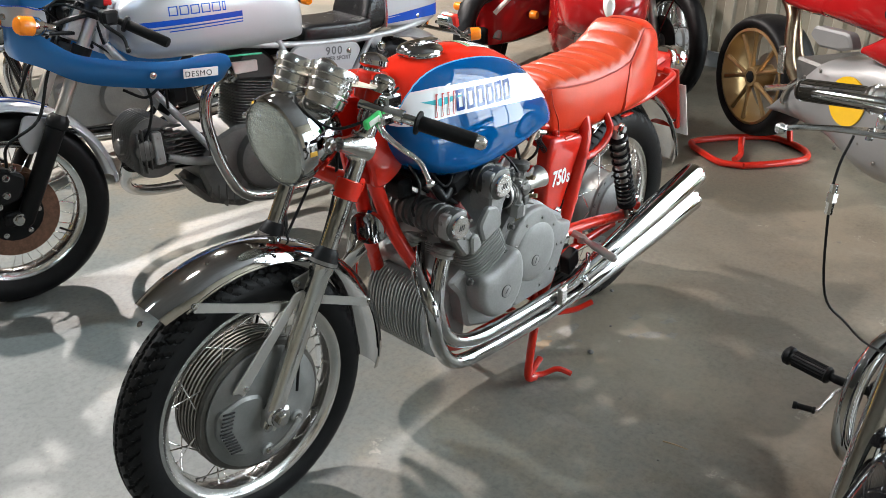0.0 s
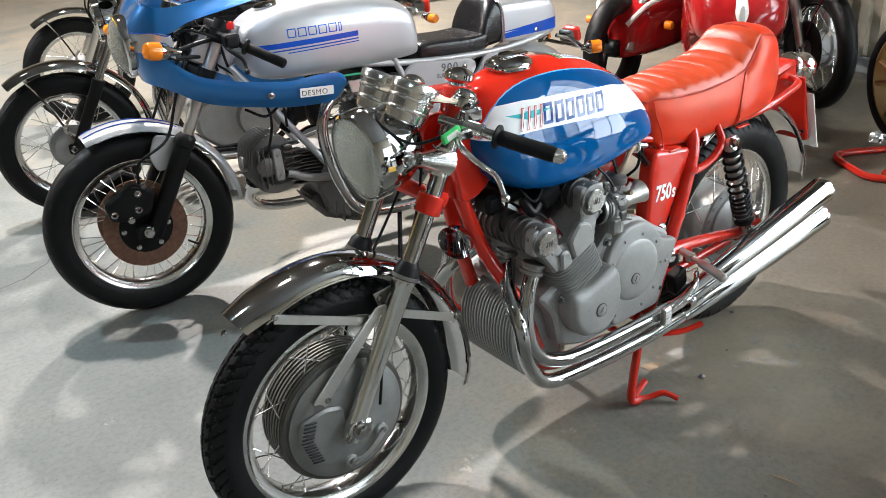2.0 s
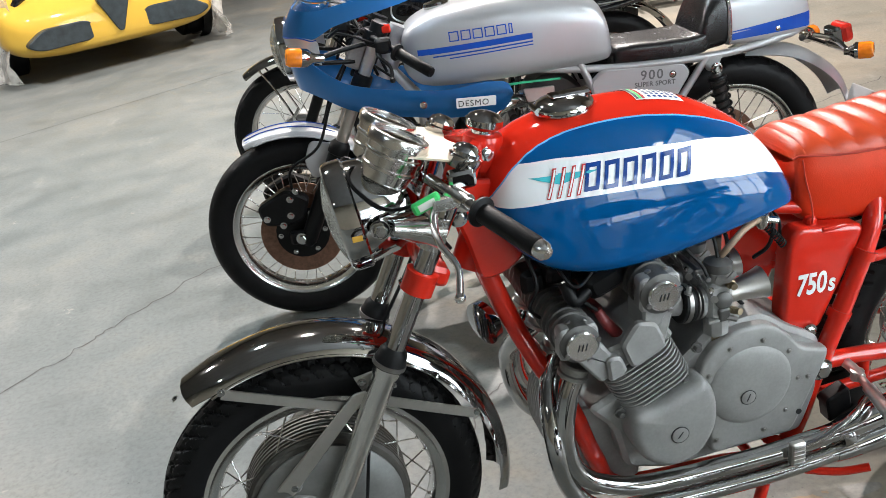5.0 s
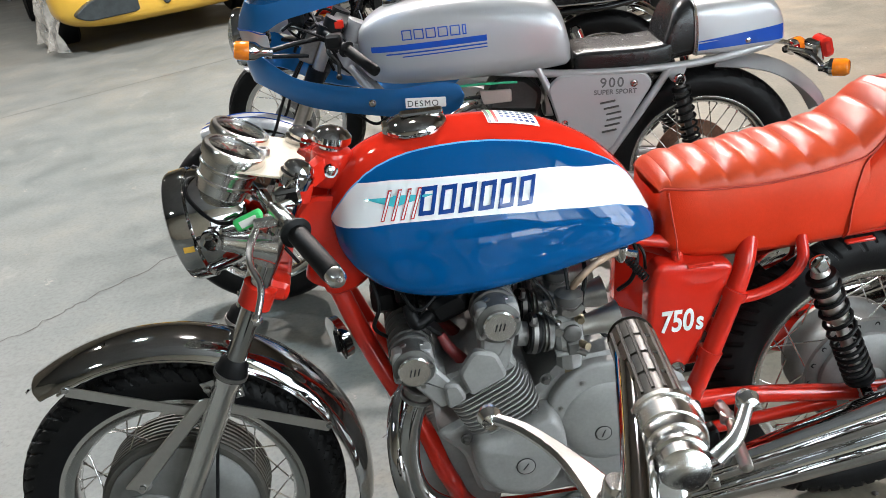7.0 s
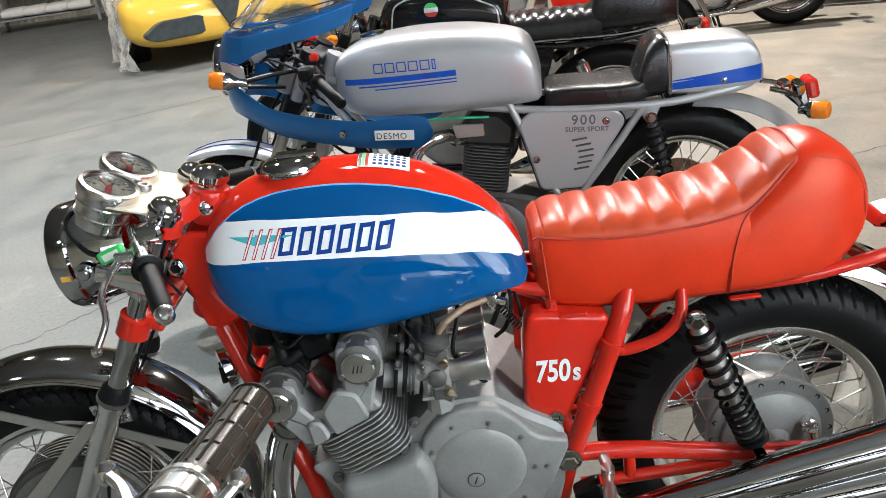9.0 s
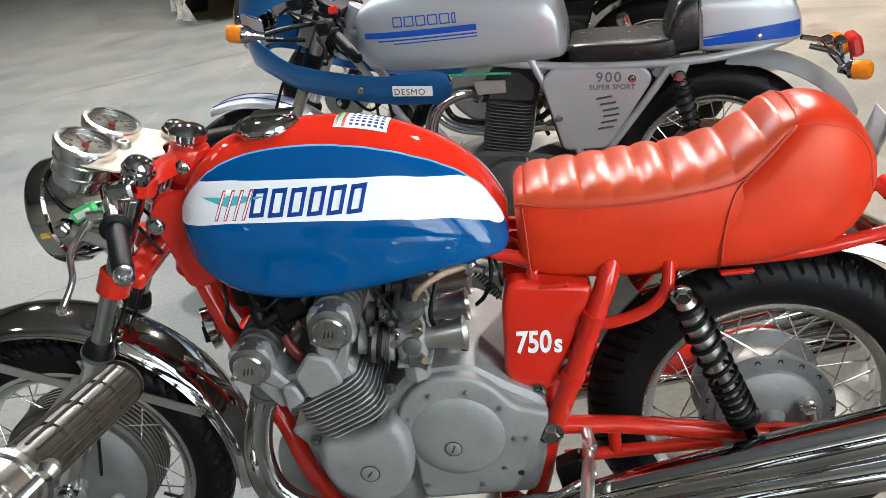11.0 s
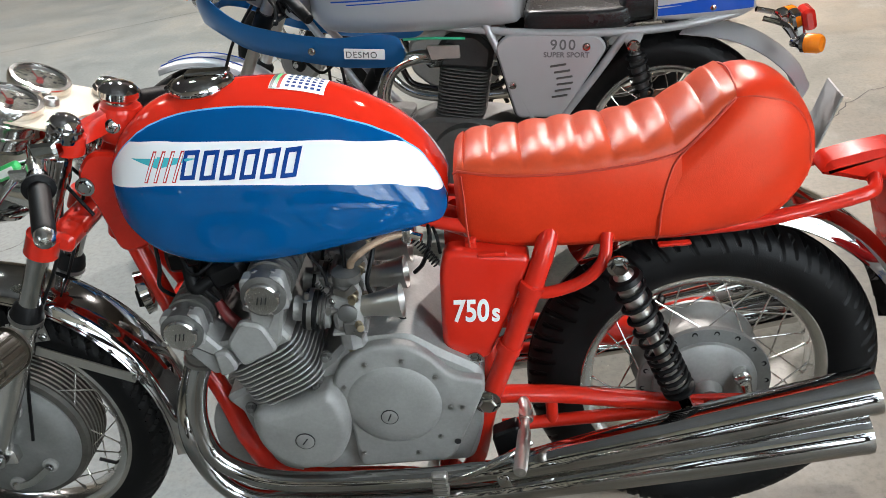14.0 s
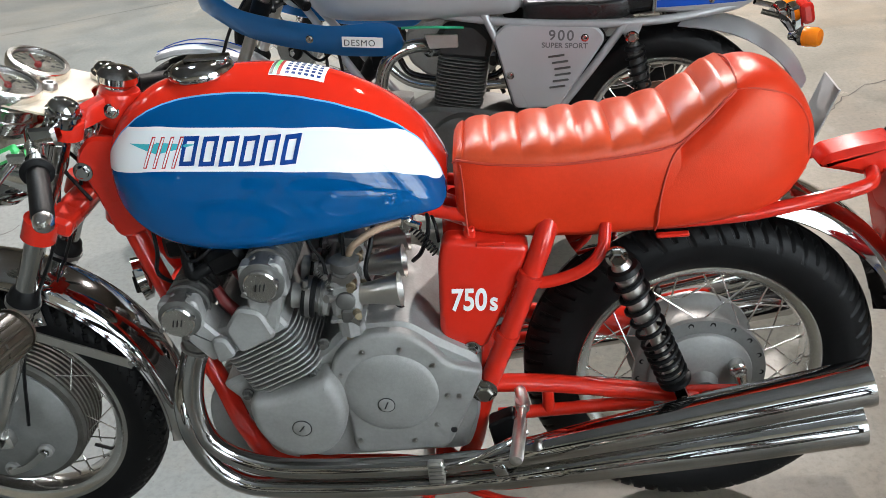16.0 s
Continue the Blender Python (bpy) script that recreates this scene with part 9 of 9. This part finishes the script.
    part("left_exhaust_pipe", tube([(0.66, -0.06, 0.66), (0.56, -0.14, 0.6), (0.54, -0.19, 0.4), (0.68, -0.2, 0.2), (1.1, -0.2, 0.18), (1.75, -0.21, 0.25)], 0.03, 14), CHROME, bike)
    peg = part("footrest", between((0.835, 0.32, 0.308), (0.857, 0.455, 0.31), [(0, 0.01), (0.1, 0.01), (0.12, 0.019), (0.16, 0.022), (0.2, 0.0185), (0.84, 0.0185), (0.87, 0.024), (0.95, 0.024), (1, 0.017), (1, 0)], 24), RUBBER, bike, "black rubber footrest")
    for k in range(16):
        t = 2 * math.pi * k / 16
        part("footrest_rib", tube([(0.84 + 0.0185 * math.cos(t), 0.348, 0.3085 + 0.0185 * math.sin(t)), (0.8525 + 0.0185 * math.cos(t), 0.43, 0.3095 + 0.0185 * math.sin(t))], 0.002, 5), RUBBER, peg)
    part("footrest_hanger", join(tube([(0.9, 0.15, 0.28), (0.85, 0.26, 0.3), (0.835, 0.325, 0.308)], 0.011, 10), plate(rounded([(0.84, 0.33), (0.9, 0.32), (0.9, 0.27), (0.85, 0.27)], 0.015), 0.22, 0.25, 0.004)), BLACK, bike)
    pedal = part("gear_pedal", tube([(0.98, 0.2, 0.28), (0.92, 0.32, 0.235), (0.86, 0.335, 0.225), (0.812, 0.338, 0.22), (0.806, 0.35, 0.22)], 0.0055, 10), POLISHED, bike, "worn steel gear pedal")
    part("pedal_rubber", between((0.808, 0.342, 0.22), (0.794, 0.392, 0.22), [(0, 0.0), (0, 0.009), (0.12, 0.009), (0.15, 0.0075), (0.8, 0.0075), (0.83, 0.0095), (1, 0.0095), (1, 0)], 16), RUBBER, pedal, "black rubber pedal sleeve")
    part("centre_stand", join(*[tube([(0.87, s * 0.12, 0.25), (0.836, s * 0.23, 0.15), (0.831, s * 0.247, 0.014), (0.8, s * 0.25, 0.012)], 0.012, 8) for s in (-1, 1)], tube([(0.84, -0.21, 0.16), (0.84, 0.21, 0.16)], 0.01, 8)), BLACK, bike)
    part("shock_absorber", join(*[between((1.28, s * 0.14, 0.66), (1.4, s * 0.14, 0.35), [(0, 0.02), (0.1, 0.034), (0.55, 0.034), (0.6, 0.018), (1, 0.016)]) for s in (-1, 1)]), CHROME, bike)
    part("carburettor", join(block((1.02, 0.08, 0.62), (0.08, 0.06, 0.1), 0.012), tube([(1.0, 0.1, 0.66), (0.93, 0.14, 0.74), (0.88, 0.1, 0.8)], 0.005, 8)), BRUSHED, bike)


near_roadster()


def car():
    """Yellow coupe nose-on, its front corner wrapped in film."""
    c = thing("car", "yellow sports coupe with its front corner wrapped in clear film", "car", pose(-1.28, 7.3, 0.03, 0, 0, 112) @ Matrix.Scale(1.14, 4))
    rows = [(-0.02, 0.32, 0.06, 0.45, 3), (0.0, 0.34, 0.13, 0.66, 3.4), (0.05, 0.37, 0.19, 0.79, 3.6), (0.15, 0.41, 0.25, 0.87, 3.8), (0.35, 0.45, 0.29, 0.9, 4), (0.7, 0.48, 0.31, 0.91, 4), (1.2, 0.52, 0.34, 0.9, 4), (2.6, 0.54, 0.36, 0.9, 4), (3.4, 0.55, 0.36, 0.9, 4), (3.9, 0.55, 0.3, 0.82, 3.6), (4.0, 0.55, 0.2, 0.7, 3)]
    ochre = surface("ochre_yellow_car_paint", (0.6, 0.37, 0.055), 0.32, 0.0, 0.7, vary=0.08, scale=3)
    body = part("body", sport_body(rows, 64), ochre, c, "glossy ochre yellow car body")
    part("cabin", sport_body([(1.1, 0.86, 0.02, 0.7, 3), (1.6, 1.0, 0.2, 0.68, 3), (2.0, 1.05, 0.22, 0.66, 3), (2.8, 1.0, 0.2, 0.64, 3), (3.4, 0.86, 0.04, 0.6, 3)], 40), BLACK_PAINT, c, "dark glazed cabin")
    dark = surface("dark_grille_mesh", (0.035, 0.045, 0.05), 0.4, 0.3, vary=0.4, fine=400)
    for s in (-1, 1):
        part("intake", moved(plate(rounded([(-0.33, -0.015), (-0.22, -0.075), (0.22, -0.075), (0.33, 0.0), (0.2, 0.085), (-0.16, 0.085)] if s < 0 else [(0.33, -0.015), (0.22, -0.075), (-0.22, -0.075), (-0.33, 0.0), (-0.2, 0.085), (0.16, 0.085)], 0.07, 6), -0.03, 0.05, 0.008), Matrix.Translation((-0.004, s * 0.45, 0.33)) @ Matrix.Rotation(radians(90 + s * 9), 4, "Z")), dark, c, "dark lower intake")
        lampm = Matrix.Translation((0.2, s * 0.66, 0.6)) @ Matrix.Rotation(radians(90 + s * 35), 4, "Z") @ Matrix.Rotation(radians(-35), 4, "X")
        hl = part("headlamp", moved(plate(rounded([(-0.14, -0.03), (0.0, -0.075), (0.1, -0.02), (0.06, 0.09), (-0.1, 0.06)], 0.04), -0.03, 0.03, 0.01), lampm), BLACK_PAINT, c, "clear-covered headlamp")
        part("lamp_unit", moved(lathe([(-0.034, 0.0), (-0.038, 0.045), (-0.03, 0.055), (0.0, 0.055)], (0.0, 0, 0.0), n=24), lampm), CHROME, hl)
        for x in (0.75, 3.15):
            w = part("wheel", lathe([(-0.1, 0.2), (-0.11, 0.3), (-0.09, 0.325), (0.09, 0.325), (0.11, 0.3), (0.1, 0.2)], (x, s * 0.8, 0.325), n=40), RUBBER, c)
            part("rim", lathe([(s * 0.06, 0.0), (s * 0.09, 0.06), (s * 0.1, 0.2), (s * 0.09, 0.21), (0, 0.2)], (x, s * 0.8, 0.325), n=32), POLISHED, w)
            part("wheel_arch", lathe([(s * 0.02, 0.36), (s * 0.1, 0.36), (s * 0.105, 0.38), (s * 0.02, 0.38)], (x, s * 0.82, 0.33), n=40, closed=True), BLACK, c)
    shield = plate(rounded([(-0.14, 0.12), (0.14, 0.12), (0.02, -0.16), (-0.02, -0.16)], 0.03), -0.035, 0.03, 0.006)
    sm = Matrix.Translation((-0.012, 0, 0.435)) @ Matrix.Rotation(radians(90), 4, "Z")
    sg = part("shield_grille", moved(shield, sm), dark, c, "shield-shaped grille")
    part("grille_badge", moved(lathe([(-0.036, 0.0), (-0.044, 0.03), (-0.036, 0.036)], (0, 0, 0.08), n=20), sm), CHROME, sg)
    # crumpled film round the front corner
    film, nt, b = node_mat("cloudy_plastic_film")
    b.inputs["Base Color"].default_value = (0.75, 0.74, 0.7, 1)
    b.inputs["Roughness"].default_value = 0.25
    b.inputs["Alpha"].default_value = 0.5
    nt.links.new(ramp_node(nt, noise_node(nt, 6, 5), [(0.35, (0.12, 0.12, 0.12)), (0.7, (0.6, 0.6, 0.6))]), b.inputs["Alpha"])
    rng = random.Random(8)
    rows = []
    for i in range(26):
        t = i / 25
        x = 0.12 + 1.0 * t
        row = []
        for j in range(14):
            u = j / 13
            k = 0.035 * math.sin(7 * u + 9 * t) + 0.03 * math.sin(23 * t + 4 * u) + rng.uniform(-0.012, 0.012)
            row.append((x + rng.uniform(-0.01, 0.01), 0.9 + 0.07 * (1 - u) + k - 0.25 * max(0, 0.25 - t) * 2, 0.012 + 0.72 * u + 0.02 * math.sin(11 * t)))
        rows.append(row)
    part("plastic_film", shell(rows, 0.001), film, c, "crumpled cloudy plastic film", 60)
    part("plastic_film", shell([[(x * 0.8 - 0.06, -0.06 - y * 0.97, z * 0.7) for x, y, z in row] for row in rows], 0.001), film, c, "crumpled cloudy plastic film", 60)
    return c


car()


def clutter():
    """Boxes, boards and crates stored along the far side."""
    rng = random.Random(3)

    def carton(x, y, sx, sy, sz, rz, mat, label, z=0.0):
        ob = thing("box", label, "box", pose(x, y, z, 0, 0, rz), "stored boxes")
        part("body", block((0, 0, sz / 2), (sx, sy, sz), 0.008), mat, ob)
        part("lid", join(block((-sx * 0.252, 0, sz + 0.004), (sx * 0.49, sy * 0.99, 0.006), 0.002), block((sx * 0.252, 0, sz + 0.004), (sx * 0.49, sy * 0.99, 0.006), 0.002)), mat, ob)
        part("tape", block((0, 0, sz + 0.0085), (0.05, sy * 0.99, 0.002), 0.0005), BEIGE, ob)

    carton(-0.15, 12.4, 0.7, 0.5, 0.45, 8, CARD, "brown cardboard box on the concrete floor")
    carton(0.9, 12.9, 0.6, 0.5, 0.4, -12, CARD, "brown cardboard box beside stacked boards")
    carton(0.72, 11.25, 0.42, 0.3, 0.2, 14, GREY_STEEL, "grey metal parts case on the floor")
    carton(-0.1, 11.3, 0.5, 0.34, 0.2, 5, BLACK, "black plastic crate with bright lid")
    carton(-0.9, 12.2, 0.55, 0.4, 0.3, -6, CARD, "brown cardboard box with taped lid")
    carton(2.0, 13.2, 0.6, 0.5, 0.35, 20, CARD, "brown cardboard box near the far wall")
    for k in range(9):
        b = part("board", block((1.45 + rng.uniform(-0.12, 0.12), 11.6 + (k % 3) * 0.16, 0.018 + (k // 3) * 0.036), (0.75 + rng.uniform(-0.2, 0.15), 0.14, 0.032), 0.003, Matrix.Rotation(radians(rng.uniform(-9, 9)), 4, "Z")), (WOOD, PAPER, CARD)[k % 3], None)
        tagged(b, "loose sawn board stacked on the floor", "board", "stacked boards")
    can = thing("canister", "yellow and black plastic canister on the floor", "canister", pose(0.25, 11.45, 0))
    part("body", lathe([(0, 0.09), (0.01, 0.1), (0.22, 0.1), (0.26, 0.05), (0.26, 0.0)], axis=(0, 0, 1), n=24), BLACK, can)
    part("label", lathe([(0.06, 0.1015), (0.16, 0.1015), (0.16, 0.1), (0.06, 0.1)], axis=(0, 0, 1), n=24, closed=True), surface("lime_label", (0.6, 0.75, 0.05), 0.5, vary=0.05), can)
    rack = thing("steel_rack", "open steel rack with pale sacks against the wall", "rack", pose(-6.3, 12.6, 0, 0, 0, 8))
    for x in (0, 1.6):
        for y in (0, 0.5):
            part("leg", block((x, y, 0.9), (0.05, 0.05, 1.8), 0.004), GREY_STEEL, rack)
    for z in (0.2, 0.9, 1.6):
        part("shelf", block((0.8, 0.25, z), (1.7, 0.56, 0.03), 0.004), GREY_STEEL, rack)
    for k in range(8):
        ob = thing("sack", "pale stacked paper sack on the rack", "sack", pose(-6.05 + (k % 4) * 0.36, 12.85, 0.217 + (k // 4) * 0.7, 0, 0, rng.uniform(0, 16)), "stacked sacks")
        part("body", sport_body([(-0.17, 0.08, 0.03, 0.17, 3), (-0.15, 0.08, 0.07, 0.19, 3), (0.15, 0.08, 0.075, 0.19, 3), (0.17, 0.08, 0.03, 0.17, 3)], 24), PAPER, ob)


clutter()


def floor_litter():
    """Bare flakes in the slab's skin, a twig and a few bits of grit."""
    rng = random.Random(14)
    bare = surface("bare_tan_concrete", (0.27, 0.2, 0.13), 0.75, vary=0.2, scale=30, bump=0.3)
    pale = surface("bare_grey_concrete", (0.215, 0.2, 0.18), 0.7, vary=0.25, scale=30, bump=0.3)
    # corners of each flake, where the slab's skin has come away
    tan_ones = [[(0.995, -0.055), (1.043, -0.062), (1.064, -0.084), (1.03, -0.094), (1.003, -0.092)], [(1.062, -0.062), (1.082, -0.06), (1.078, -0.072)]]
    grey_ones = [[(1.105, -0.06), (1.15, -0.064), (1.2, -0.08), (1.198, -0.097), (1.15, -0.106), (1.112, -0.112)], [(1.1, -0.125), (1.13, -0.152), (1.118, -0.16)], [(1.05, -0.135), (1.07, -0.139), (1.092, -0.15), (1.068, -0.149), (1.06, -0.158)], [(1.245, -0.245), (1.285, -0.252), (1.275, -0.275), (1.25, -0.268)], [(1.285, -0.27), (1.32, -0.285), (1.345, -0.315), (1.31, -0.325), (1.28, -0.3)], [(1.33, -0.335), (1.37, -0.34), (1.375, -0.362), (1.34, -0.366)], [(1.345, -0.185), (1.395, -0.195), (1.38, -0.22), (1.35, -0.212)], [(1.39, -0.275), (1.45, -0.295), (1.44, -0.32), (1.4, -0.3)], [(1.19, -0.38), (1.205, -0.386), (1.195, -0.4)]]
    for rim, mt, word in [(r_, bare, "tan") for r_ in tan_ones] + [(r_, pale, "pale grey") for r_ in grey_ones]:
        out = []
        for a, b in zip(rim, rim[1:] + rim[:1]):
            for q in (0.0, 0.35, 0.7):
                out.append((a[0] + (b[0] - a[0]) * q + rng.uniform(-0.003, 0.003), a[1] + (b[1] - a[1]) * q + rng.uniform(-0.003, 0.003), 0.001))
        ob = part("floor_flake", (out, [tuple(range(len(out)))]), mt, None)
        tagged(ob, "bare " + word + " flake in the worn concrete floor", "floor flake", kind="structure")
    twig = part("twig", tube([(0.863, -0.602, 0.004), (0.868, -0.63, 0.007), (0.874, -0.648, 0.005), (0.88, -0.668, 0.003)], [0.0022, 0.002, 0.0016, 0.0008], 6), WOOD, None)
    tagged(twig, "thin dry twig lying on the concrete floor", "twig")
    for x, y, r in ((1.086, -0.216, 0.011), (1.463, -0.047, 0.008), (1.261, -0.175, 0.005), (0.789, -0.631, 0.004)):
        ob = part("pebble", lathe([(0, 0.0), (r * 0.1, r * 0.7), (r * 0.5, r), (r * 0.9, r * 0.6), (r * 1.05, 0)], (x, y, 0), (0, 0, 1), 7), CAST_DARK, None)
        tagged(ob, "small dark pebble lying on the concrete floor", "pebble", "scattered pebbles")


floor_litter()
